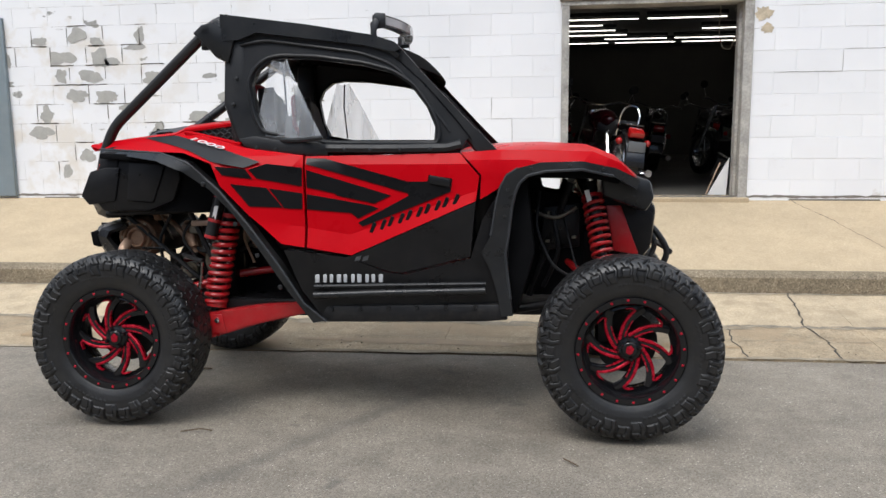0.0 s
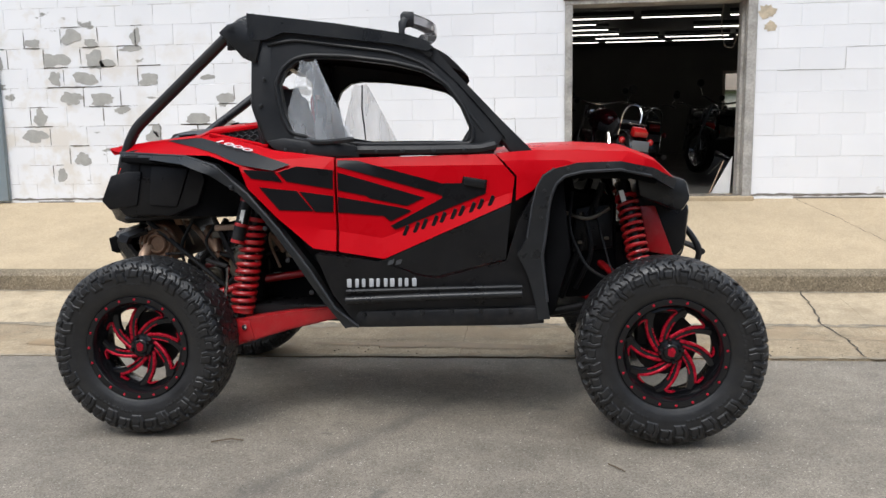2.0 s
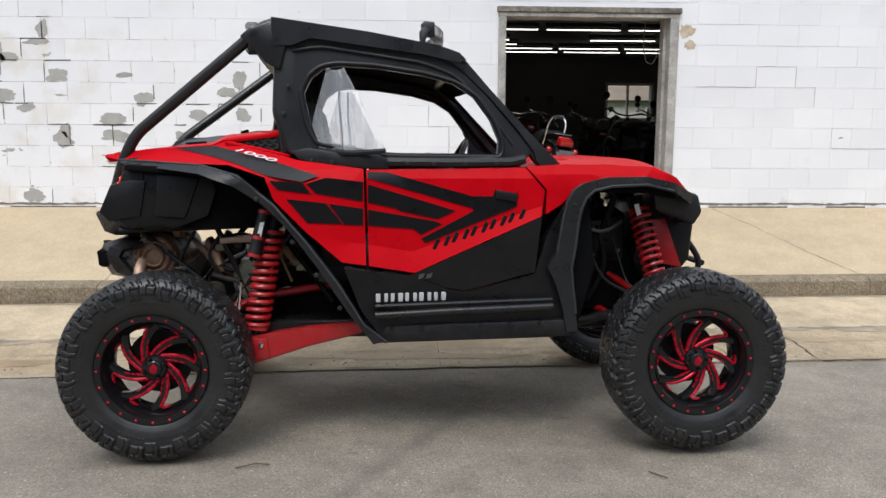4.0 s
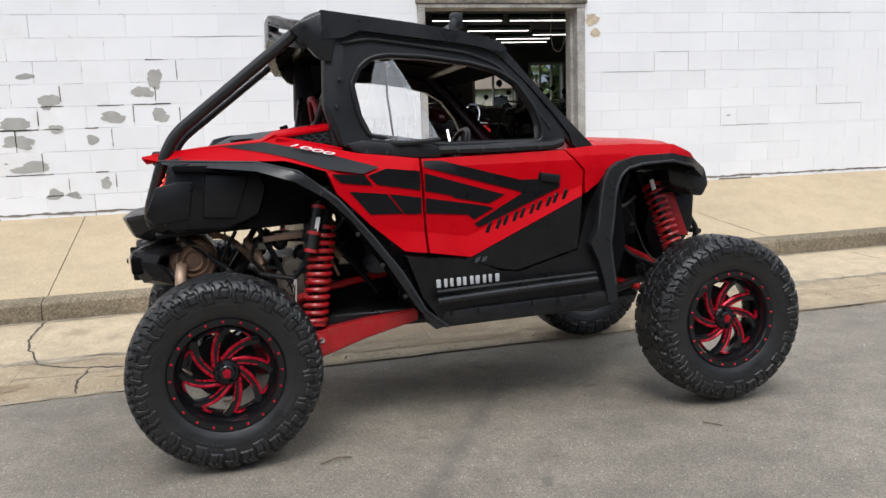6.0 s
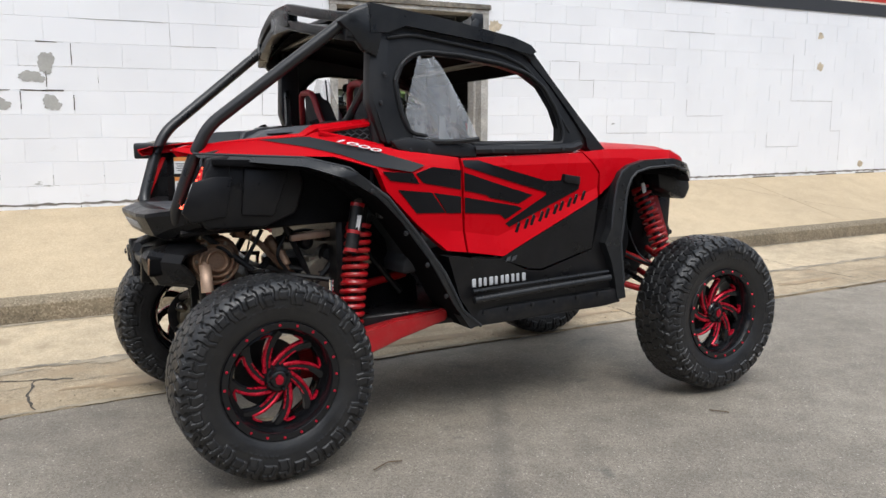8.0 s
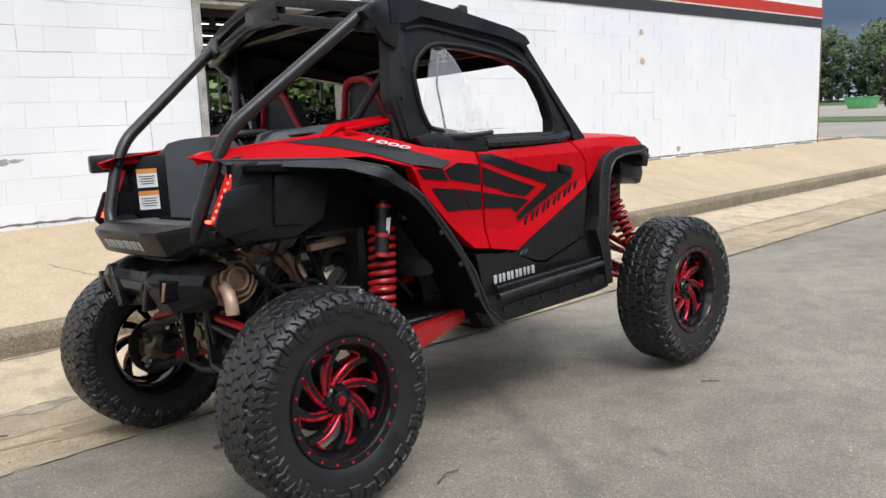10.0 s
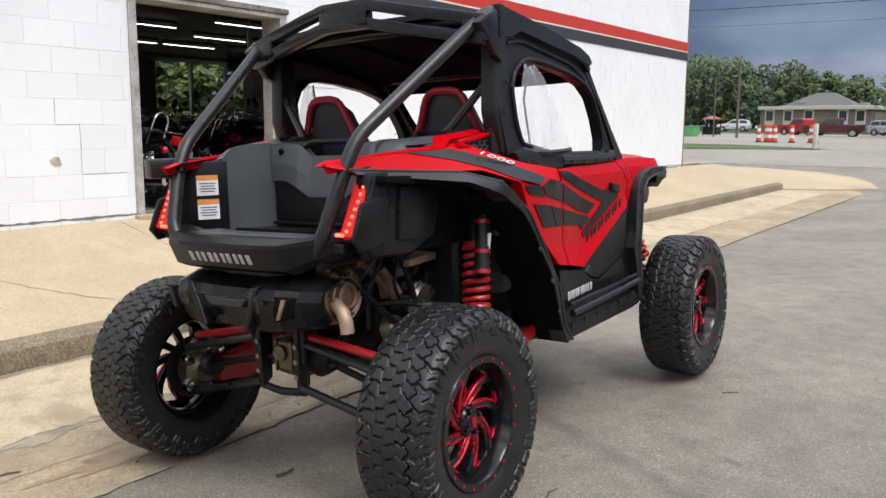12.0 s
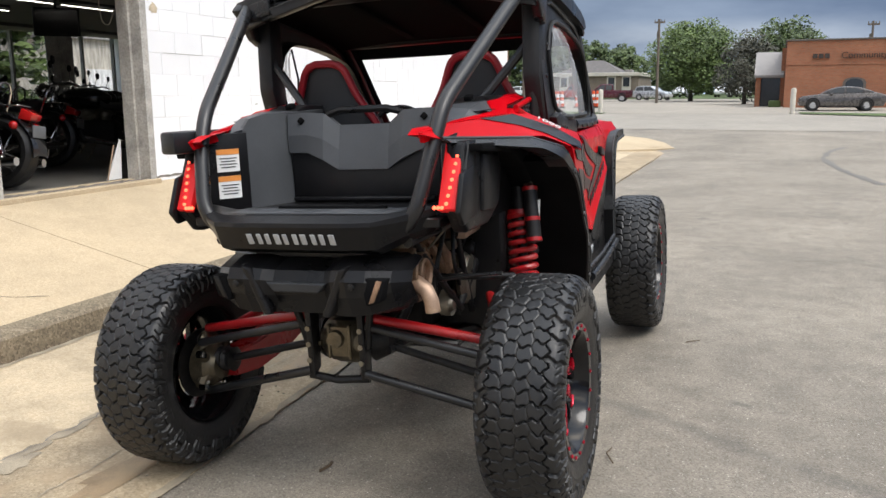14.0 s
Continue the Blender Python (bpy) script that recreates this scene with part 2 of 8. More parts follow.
M_BLOCK, M_MORTAR = painted_block("white_painted_block"), painted_block("painted_mortar", True)
M_STRIPE_D = surf("dark_stripe_paint", (0.035, 0.037, 0.042), 0.6, coord="pos", grain=60)
M_STRIPE_R = surf("red_stripe_paint", (0.52, 0.035, 0.02), 0.6, coord="pos", grain=60)
M_STRIPE_W = surf("cream_stripe_paint", (0.7, 0.6, 0.52), 0.6, coord="pos", grain=60)
M_JAMB = surf("weathered_grey_paint", (0.44, 0.425, 0.395), 0.8, var=0.35, scale=5, grain=40, bump=0.6, dust=0.3, coord="pos")
M_BOARD = surf("stained_weathered_board", (0.27, 0.245, 0.205), 0.9, var=0.7, scale=4, grain=30, bump=0.8, dust=0.4, coord="pos")
M_BLUEGREY = surf("blue_grey_door_paint", (0.20, 0.245, 0.27), 0.55, var=0.12, scale=3, grain=60, coord="pos", dust=0.1)
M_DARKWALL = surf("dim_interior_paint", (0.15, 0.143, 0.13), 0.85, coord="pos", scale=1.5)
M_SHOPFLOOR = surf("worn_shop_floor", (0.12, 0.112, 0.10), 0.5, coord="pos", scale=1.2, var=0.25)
M_RED = surf("red_body_plastic", (0.47, 0.002, 0.007), 0.30, var=0.05, scale=3, grain=400, bump=0.03, spec=0.07, rvar=0.06)
M_RED_ARM = surf("red_powder_coat", (0.36, 0.005, 0.009), 0.33, var=0.12, scale=9, bump=0.08, dust=0.12)
M_DECAL = surf("black_vinyl_decal", (0.006, 0.006, 0.007), 0.30, var=0.08, scale=5, bump=0.02, spec=0.2)
M_GREY = surf("dark_grey_panel", (0.070, 0.074, 0.080), 0.42, var=0.12, scale=5, bump=0.08, spec=0.35)
M_INSERT = surf("dark_graphic_insert", (0.013, 0.0135, 0.015), 0.34, var=0.1, scale=5, bump=0.03, spec=0.25)
M_BLACK = surf("black_moulded_plastic", (0.0075, 0.0075, 0.0085), 0.33, var=0.2, scale=7, grain=500, bump=0.22, dust=0.018, spec=0.25)
# paler grey: bumper step, and the highlight painted along the flare edges
M_EDGE = surf("satin_grey_plastic_and_edge_highlight", (0.028, 0.030, 0.033), 0.42, var=0.15, scale=7, grain=500, bump=0.15, dust=0.02, spec=0.3)
M_FLARE = surf("satin_black_fender_plastic", (0.011, 0.012, 0.0135), 0.33, var=0.15, scale=7, grain=500, bump=0.2, dust=0.03, spec=0.38)
M_CAGE = surf("black_powder_coated_steel", (0.013, 0.013, 0.014), 0.34, var=0.15, scale=8, bump=0.15)
M_SOFT = surf("black_soft_vinyl", (0.012, 0.013, 0.015), 0.44, var=0.2, scale=6, grain=260, bump=0.3, dust=0.02, spec=0.33)
M_UNDER = surf("oily_black_steel", (0.007, 0.007, 0.008), 0.45, var=0.3, scale=12, bump=0.2, dust=0.05, spec=0.3)
M_RUBBER = surf("black_tyre_rubber", (0.0082, 0.0084, 0.0092), 0.42, var=0.3, scale=14, grain=220, bump=0.3, dust=0.035, spec=0.52)
M_RIM = surf("gloss_black_alloy", (0.007, 0.007, 0.008), 0.16, metal=0.0, var=0.1, scale=9, bump=0.02, coat=0.12, rvar=0.05, spec=0.28)
M_RIMRED = surf("red_milled_alloy", (0.42, 0.004, 0.022), 0.25, metal=0.5, var=0.1, scale=20, bump=0.05)
M_STEEL = surf("dull_grey_metal", (0.26, 0.235, 0.19), 0.42, metal=0.85, var=0.25, scale=14, bump=0.2, dust=0.25)
M_BRONZE = surf("oily_bronze_casting", (0.15, 0.125, 0.085), 0.4, metal=0.75, var=0.35, scale=16, bump=0.25, dust=0.15)
M_CHROME = surf("chromed_steel", (0.72, 0.72, 0.73), 0.12, metal=1.0, var=0.05, bump=0.0)
M_RUST = surf("heat_browned_steel", (0.33, 0.20, 0.125), 0.5, metal=0.5, var=0.4, scale=16, bump=0.25, dust=0.2)
M_PIPE = surf("tan_exhaust_pipe", (0.47, 0.32, 0.225), 0.42, metal=0.45, var=0.2, scale=12, bump=0.1)
M_LETTER = surf("silver_lettering", (0.42, 0.43, 0.44), 0.35, var=0.05, bump=0.0)
M_WHITE = surf("white_print", (0.78, 0.78, 0.77), 0.5, var=0.04, bump=0.0)
M_ORANGE = surf("orange_print", (0.72, 0.27, 0.06), 0.5, var=0.05, bump=0.0)
M_SEAT = surf("charcoal_seat_cloth", (0.035, 0.036, 0.039), 0.75, var=0.2, scale=12, grain=300, bump=0.4)
M_SEATRED = surf("red_seat_vinyl", (0.30, 0.010, 0.018), 0.45, var=0.1, scale=9, bump=0.15)
M_WELL = surf("dull_black_liner_plastic", (0.0060, 0.0060, 0.0066), 0.85, var=0.3, scale=9, bump=0.1, spec=0.05)


def clear_sheet(name, tint, rough, alpha):
    m, nt, ln, p = nodes_of(name)
    p.inputs["Base Color"].default_value = (*tint, 1)
    p.inputs["Roughness"].default_value = rough
    p.inputs["Alpha"].default_value = alpha
    n = noise_node(nt, ln, 7.0, 3.0, 0.5, "obj", (1.6, 1.6, 0.35))
    f = ramp_node(nt, ln, n.outputs["Fac"], [(0.3, max(0.02, alpha - 0.12)), (0.7, min(1, alpha + 0.14))])
    ln.new(f.outputs["Color"], p.inputs["Alpha"])
    bump_node(nt, ln, p, n.outputs["Fac"], 0.12, 0.01)
    return m


M_VINYL = clear_sheet("clear_vinyl_window", (0.66, 0.69, 0.73), 0.16, 0.32)
M_LINER = surf("matt_black_liner", (0.008, 0.008, 0.0085), 0.95, var=0.2, scale=8, bump=0.1, spec=0.02)
M_LENS = surf("red_lamp_lens", (0.42, 0.012, 0.012), 0.12, var=0.05, bump=0.0, coat=0.6)


def glow(name, colour, strength):
    m, nt, ln, p = nodes_of(name)
    p.inputs["Base Color"].default_value = (*colour, 1)
    p.inputs["Emission Color"].default_value = (*colour, 1)
    p.inputs["Emission Strength"].default_value = strength
    return m


M_LED = glow("lit_red_led", (1.0, 0.085, 0.04), 4.0)
M_TAIL = glow("lit_red_lens", (0.55, 0.008, 0.010), 0.24)
M_TUBE = glow("fluorescent_tube", (1.0, 0.96, 0.88), 2.8)
M_GLASS = clear_sheet("window_glass", (0.04, 0.05, 0.05), 0.04, 0.10)
M_LAMPGLASS = surf("lamp_glass", (0.35, 0.36, 0.37), 0.12, var=0.1, bump=0.0, coat=0.5)

# ---- mesh helpers ----


def finish(name, bm, material, smooth=38):
    bmesh.ops.recalc_face_normals(bm, faces=bm.faces)
    me = bpy.data.meshes.new(name)
    bm.to_mesh(me)
    bm.free()
    me.materials.append(material)
    if smooth:
        me.shade_smooth()
        me.set_sharp_from_angle(angle=radians(smooth))
    return me


def part(name, bm, material, parent, label="", smooth=38):
    ob = new(name, finish(name, bm, material, smooth))
    ob.parent = parent
    return tagged(ob, label)


def share(name, data, parent, m=None, label=""):
    ob = new(name, data)
    ob.parent = parent
    if m is not None:
        ob.matrix_basis = m
    return tagged(ob, label)


def thing(name, label, category, group="", m=None, kind=""):
    ob = new(name)
    ob.empty_display_size = 0.1
    if m is not None:
        ob.matrix_basis = m
    return tagged(ob, label, category, group, kind)


def structure(name, bm, material, label, category, smooth=38):
    return tagged(new(name, finish(name, bm, material, smooth)), label, category, kind="structure")


def box(bm, c, s, m=None, bevel=0.0, seg=1):
    made = bmesh.ops.create_cube(bm, size=1.0)["verts"]
    for v in made:
        v.co = Vector((v.co.x * s[0], v.co.y * s[1], v.co.z * s[2]))
    if bevel:
        edges = list({e for v in made for e in v.link_edges})
        out = bmesh.ops.bevel(bm, geom=edges, offset=bevel, segments=seg, affect="EDGES", profile=0.5)
        made = list({v for f in out["faces"] for v in f.verts} | {v for v in made if v.is_valid})
    t = Matrix.Translation(c) @ (m or Matrix.Identity(4))
    for v in made:
        v.co = t @ v.co


def boxes(*rows, bevel=0.0):
    bm = bmesh.new()
    for x0, x1, y0, y1, z0, z1 in rows:
        box(bm, ((x0 + x1) / 2, (y0 + y1) / 2, (z0 + z1) / 2), (abs(x1 - x0), abs(y1 - y0), abs(z1 - z0)), bevel=bevel)
    return bm


def fillet(pts, r, n=5):
    """A polyline with its inner corners rounded."""
    pts = [Vector(p) for p in pts]
    out = [pts[0]]
    for a, b, c in zip(pts, pts[1:], pts[2:]):
        d1, d2 = (a - b), (c - b)
        k = min(r, d1.length * 0.45, d2.length * 0.45)
        p, q = b + d1.normalized() * k, b + d2.normalized() * k
        out += [p * (1 - t) ** 2 + b * 2 * t * (1 - t) + q * t * t for t in [i / n for i in range(n + 1)]]
    return out + [pts[-1]]


def tube(bm, pts, r, n=10, cap=True):
    """A round bar along a line; r a number, or one for each point."""
    pts = [Vector(p) for p in pts]
    rs = r if isinstance(r, (list, tuple)) else [r] * len(pts)
    d = (pts[1] - pts[0]).normalized()
    up = d.orthogonal().normalized()
    rings = []
    for i, p in enumerate(pts):
        t = (pts[min(i + 1, len(pts) - 1)] - pts[max(i - 1, 0)]).normalized()
        up = (up - t * up.dot(t)).normalized()
        side = t.cross(up)
        rings.append([bm.verts.new(p + (up * math.cos(2 * math.pi * k / n) + side * math.sin(2 * math.pi * k / n)) * rs[i]) for k in range(n)])
    for a, b in zip(rings, rings[1:]):
        for k in range(n):
            bm.faces.new((a[k], a[(k + 1) % n], b[(k + 1) % n], b[k]))
    if cap:
        bm.faces.new(rings[0][::-1])
        bm.faces.new(rings[-1])
    return bm


def bar(pts, r, n=10, bend=0.0):
    return tube(bmesh.new(), fillet(pts, bend) if bend else pts, r, n)


def lathe(bm, profile, n=48, m=None, closed=True):
    """Turn (radius, height) pairs round the local y axis."""
    m = m or Matrix.Identity(4)
    rings = [[bm.verts.new(m @ Vector((r * math.cos(2 * math.pi * k / n), h, r * math.sin(2 * math.pi * k / n)))) for k in range(n)] for r, h in profile]
    pairs = list(zip(rings, rings[1:] + (rings[:1] if closed else [])))
    for a, b in pairs if closed else pairs[: len(rings) - 1]:
        for k in range(n):
            bm.faces.new((a[k], a[(k + 1) % n], b[(k + 1) % n], b[k]))
    if not closed:
        for ring in (rings[0], rings[-1]):
            bm.faces.new(ring)
    return bm


def prism(poly, a, b, axis="y", bevel=0.0):
    """A flat outline drawn out between two planes across the axis."""
    bm = bmesh.new()
    put = {"y": lambda u, v, w: (u, w, v), "x": lambda u, v, w: (w, u, v), "z": lambda u, v, w: (u, v, w)}[axis]
    lo, hi = [bm.verts.new(put(u, v, a)) for u, v in poly], [bm.verts.new(put(u, v, b)) for u, v in poly]
    bm.faces.new(lo), bm.faces.new(hi[::-1])
    for i in range(len(poly)):
        j = (i + 1) % len(poly)
        bm.faces.new((lo[i], hi[i], hi[j], lo[j]))
    bmesh.ops.recalc_face_normals(bm, faces=bm.faces)
    if bevel:
        bmesh.ops.bevel(bm, geom=list(bm.edges), offset=bevel, segments=2, affect="EDGES", profile=0.5, clamp_overlap=True)
    return bm


def sheet(bm, rows, thick=0.0):
    """A surface through rows of points; thick: made solid."""
    grid = [[bm.verts.new(p) for p in row] for row in rows]
    for a, b in zip(grid, grid[1:]):
        for i in range(len(a) - 1):
            bm.faces.new((a[i], a[i + 1], b[i + 1], b[i]))
    if thick:
        bmesh.ops.recalc_face_normals(bm, faces=bm.faces)
        bmesh.ops.solidify(bm, geom=list(bm.faces), thickness=thick)
    return bm


def panel(outline, side, half, thick, off=0.0, step=0.06, hole=None, creases=()):
    """A moulded panel: an outline seen from the side (x, z), laid on the body's flank half(x, z) and made thick."""
    bm = bmesh.new()
    loops = [outline] + ([hole] if hole else [])
    for loop in loops:
        vs = [bm.verts.new((x, 0, z)) for x, z in loop]
        for i in range(len(vs)):
            bm.edges.new((vs[i], vs[(i + 1) % len(vs)]))
    bmesh.ops.triangle_fill(bm, use_beauty=True, use_dissolve=False, edges=list(bm.edges))
    xs, zs = [p[0] for p in outline], [p[1] for p in outline]
    for lo, hi, n in ((min(xs), max(xs), (1, 0, 0)), (min(zs), max(zs), (0, 0, 1))):
        k = lo + step
        while k < hi - 0.01:
            bmesh.ops.bisect_plane(bm, geom=list(bm.verts) + list(bm.edges) + list(bm.faces), plane_co=(n[0] * k, 0, n[2] * k), plane_no=n, dist=1e-5)
            k += step
    for (xa, za), (xb, zb) in creases:
        bmesh.ops.bisect_plane(bm, geom=list(bm.verts) + list(bm.edges) + list(bm.faces), plane_co=(xa, 0, za), plane_no=(za - zb, 0, xb - xa), dist=1e-5)
    for v in bm.verts:
        v.co.y = side * (half(v.co.x, v.co.z) + off)
    bmesh.ops.recalc_face_normals(bm, faces=bm.faces)
    f = max(bm.faces, key=lambda q: q.calc_area())
    if f.normal.y * side < 0:
        bmesh.ops.reverse_faces(bm, faces=bm.faces)
    top = list(bm.faces)
    edge = [e for e in bm.edges if e.is_boundary]
    back = bmesh.ops.extrude_edge_only(bm, edges=edge)["geom"]
    for v in back:
        if isinstance(v, bmesh.types.BMVert):
            v.co.y -= side * thick
    return bm


def text(name, words, size, m, material, parent=None, depth=0.002, label=""):
    cu = bpy.data.curves.new(name, "FONT")
    cu.body, cu.size, cu.extrude, cu.align_x, cu.align_y = words, size, depth, "CENTER", "CENTER"
    cu.materials.append(material)
    ob = new(name, cu)
    ob.parent = parent
    ob.matrix_basis = m
    return tagged(ob, label)

# ---- ground, road, kerb, pavement ----


def lerp(a, b, t):
    return a + (b - a) * t


def rise(x, y=0.0):
    """The ground climbs gently beyond the crossing."""
    return float(np.interp(x, (14, 18, 22, 34, 46, 60, 80, 100, 140), (0.0, 0.037, 0.148, 0.37, 0.59, 0.65, 0.62, 0.75, 1.4)))


def dip(x, y):
    """The street's crown falls away to the gutter."""
    near = max(0.0, min(1.0, (24 - x) / 9))
    return near * float(np.interp(y, (-8, 3.6, 4.4, 5.3, 6.0, 9.0, 11.0), (0.0, 0.0, -0.026, -0.068, -0.10, -0.10, 0.0))) - 0.004


def kerb_y(x):
    return 6.95 + 0.025 * (x + 2)


def road_edge(x):
    return float(np.interp(x, (-30, -4.4, -2.0, 0.6, 6.3, 17.6), (4.5, 5.22, 5.36, 5.46, 5.66, 5.88)))


bm = bmesh.new()
gx = [-600, -60, -20, -8, 0, 8, 14, 16, 18, 20, 22, 24, 26, 32, 34, 40, 46, 55, 60, 80, 100, 140, 300, 900]
gy = [-600, -120, -40, -15, 0, 3.6, 4.4, 5.3, 6.0, 7.5, 9.0, 20, 60, 160, 600]
sheet(bm, [[(x, y, rise(min(x, 140)) + dip(x, y)) for x in gx] for y in gy])
structure("ground", bm, M_ASPHALT, "worn grey asphalt street surface with stains and fine cracks", "road")

WALL_Y, BASE_Z, CORNER_X = 9.0, 0.59, 12.8


def walk_z(x, y):
    return lerp(0.17, BASE_Z, max(0.0, min(1.0, (y - kerb_y(x)) / (WALL_Y - kerb_y(x)))))


def slab(x0, x1, ya, yb, za, zb, gap=0.004, depth=0.12, nx=3):
    """One concrete slab; its front and back edges and heights are functions of x."""
    bm = bmesh.new()
    xs = [lerp(x0 + gap, x1 - gap, i / nx) for i in range(nx + 1)]
    top = [[bm.verts.new((x, lerp(ya(x) + gap, yb(x) - gap, j / 2), lerp(za(x), zb(x), j / 2))) for j in range(3)] for x in xs]
    low = [[bm.verts.new((v.co.x, v.co.y, v.co.z - depth)) for v in row] for row in top]
    for i in range(nx):
        for j in range(2):
            bm.faces.new((top[i][j], top[i + 1][j], top[i + 1][j + 1], top[i][j + 1]))
    rim = [top[i][0] for i in range(nx + 1)] + [top[nx][1], top[nx][2]] + [top[i][2] for i in range(nx - 1, -1, -1)] + [top[0][1]]
    rimlow = [low[i][0] for i in range(nx + 1)] + [low[nx][1], low[nx][2]] + [low[i][2] for i in range(nx - 1, -1, -1)] + [low[0][1]]
    for i in range(len(rim)):
        j = (i + 1) % len(rim)
        bm.faces.new((rim[i], rimlow[i], rimlow[j], rim[j]))
    return bm


pavement = thing("pavement", "tan concrete sidewalk sloping up from the kerb to the wall", "sidewalk", kind="structure")
kerb = thing("kerb", "weathered grey concrete kerb along the street", "kerb", kind="structure")
gutter = thing("gutter", "pale concrete gutter pan with cracks and damp stains", "gutter", kind="structure")
WALK_JOINTS = [-26, -22.5, -19, -15.5, -12, -7.9, -4.2, -1.0, 5.1, 8.6, 12.0, 15.0]
for x0, x1 in zip(WALK_JOINTS, WALK_JOINTS[1:]):
    part("slab", slab(x0, x1, lambda x: kerb_y(x) + 0.15, lambda x: WALL_Y + 0.1, lambda x: 0.185, lambda x: BASE_Z + 0.012), M_WALK, pavement)
for x0, x1 in zip([-26, -20, -16, -12.2, -8.2, -4.22, -0.9, 2.19, 6.2, 9.7, 12.6], [-20, -16, -12.2, -8.2, -4.22, -0.9, 2.19, 6.2, 9.7, 12.6, 15.0]):
    b = prism([(0.0, -0.1), (-0.012, 0.03), (0.008, 0.150), (0.030, 0.170), (0.155, 0.186), (0.155, -0.1)], x0 + 0.003, x1 - 0.003, "x")
    for v in b.verts:
        v.co.y += kerb_y(v.co.x)
    part("kerb_stone", b, M_KERB, kerb)
for k, (x0, x1) in enumerate(zip([-26, -18, -12, -7.6, -4.15, -1.55, 1.25, 4.2, 7.4, 11, 14.9], [-18, -12, -7.6, -4.15, -1.55, 1.25, 4.2, 7.4, 11, 14.9, 17.6])):
    part("slab", slab(x0, x1, lambda x: lerp(road_edge(x), kerb_y(x), 0.46), lambda x: kerb_y(x) + 0.01, lambda x: -0.042, lambda x: 0.030, gap=0.001), M_GUTTER, gutter)
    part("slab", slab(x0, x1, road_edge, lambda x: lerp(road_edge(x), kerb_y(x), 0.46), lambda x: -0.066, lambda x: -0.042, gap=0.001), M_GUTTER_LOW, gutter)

# the rounded corner where pavement and gutter run down to the side street
bm = bmesh.new()
rows = []
edge = [(17.55, 5.75), (19.2, 6.2), (20.6, 6.9), (21.9, 8.2), (22.7, 10.2), (23.1, 13.0), (23.3, 18.0), (23.4, 30.0)]
inner = [(14.98, 7.35), (15.0, 7.9), (15.0, 8.5), (14.9, 9.2), (14.6, 10.5), (14.0, 13.0), (13.5, 18.0), (13.2, 30.0)]
for k in range(6):
    t = k / 5
    rows.append([(lerp(a[0], b[0], t), lerp(a[1], b[1], t), lerp(lerp(0.03, BASE_Z, max(0, min(1, (a[1] - 7.3) / 1.7))), rise(b[0]) + dip(b[0], b[1]) + 0.012, t ** 0.8)) for a, b in zip(inner, edge)])
sheet(bm, rows)
sheet(bm, [[c for c in rows[-1]], [(c[0], c[1], c[2] - 0.2) for c in rows[-1]]])
sheet(bm, [[row[0] for row in rows], [(row[0][0], row[0][1], row[0][2] - 0.2) for row in rows]])
sheet(bm, [[(15.0, 7.2, 0.03), (16, 7.0, 0.02), (17.0, 6.6, 0.012), (17.5, 5.95, 0.01)], [(14.98, 7.36, 0.031), (16.1, 7.0, 0.03), (17.1, 6.4, 0.02), (17.55, 5.76, 0.012)]])
sheet(bm, [[(CORNER_X - 0.05, 9.05, BASE_Z + 0.01), (CORNER_X - 0.1, 11, BASE_Z), (CORNER_X - 0.1, 13.0, BASE_Z), (12.7, 18, BASE_Z), (12.7, 30, BASE_Z)], [(14.92, 9.0, BASE_Z + 0.01), (14.6, 10.5, BASE_Z), (14.0, 13.0, BASE_Z), (13.5, 18, BASE_Z), (13.2, 30, BASE_Z)]])
structure("pavement_corner", bm, M_WALK, "rounded concrete sidewalk corner running down to the side street", "sidewalk")

# ---- the white block building ----
DOOR = (-0.80, 1.07, 2.64)  # rough opening: left, right, head
TOP_Z, COURSE, LONG = 4.35, 0.2126, 0.430
FIRST_Z, FIRST_X = 0.577, -6.68  # one bed joint and one upright joint of the blocks
bm = boxes((-30, DOOR[0], 9.0042, 9.25, -0.2, TOP_Z), (DOOR[1], CORNER_X - 0.004, 9.0042, 9.25, -0.2, TOP_Z), (DOOR[0], DOOR[1], 9.0042, 9.25, DOOR[2], TOP_Z))
wall_front = structure("wall_front", bm, M_MORTAR, "white painted concrete block wall with flaking paint", "wall", 0)
structure("wall_side", boxes((CORNER_X - 0.25, CORNER_X - 0.004, 9.25, 20.25, -0.2, TOP_Z)), M_BLOCK, "white painted side wall of the block building", "wall", 0)
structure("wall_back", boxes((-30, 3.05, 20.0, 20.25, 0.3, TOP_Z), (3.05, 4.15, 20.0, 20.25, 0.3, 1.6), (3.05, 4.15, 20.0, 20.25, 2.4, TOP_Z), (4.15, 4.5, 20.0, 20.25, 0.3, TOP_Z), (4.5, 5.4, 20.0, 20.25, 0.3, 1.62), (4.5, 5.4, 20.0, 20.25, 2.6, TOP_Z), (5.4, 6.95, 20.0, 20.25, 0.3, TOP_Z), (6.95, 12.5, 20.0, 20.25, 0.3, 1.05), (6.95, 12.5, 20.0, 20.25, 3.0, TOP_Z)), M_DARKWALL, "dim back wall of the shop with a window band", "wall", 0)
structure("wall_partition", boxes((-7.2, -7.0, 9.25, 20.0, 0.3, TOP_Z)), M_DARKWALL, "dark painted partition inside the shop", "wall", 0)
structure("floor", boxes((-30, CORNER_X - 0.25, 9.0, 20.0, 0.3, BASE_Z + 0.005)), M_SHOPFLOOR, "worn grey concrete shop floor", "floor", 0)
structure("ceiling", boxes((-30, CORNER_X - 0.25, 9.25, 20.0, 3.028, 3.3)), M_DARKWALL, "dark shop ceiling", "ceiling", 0)
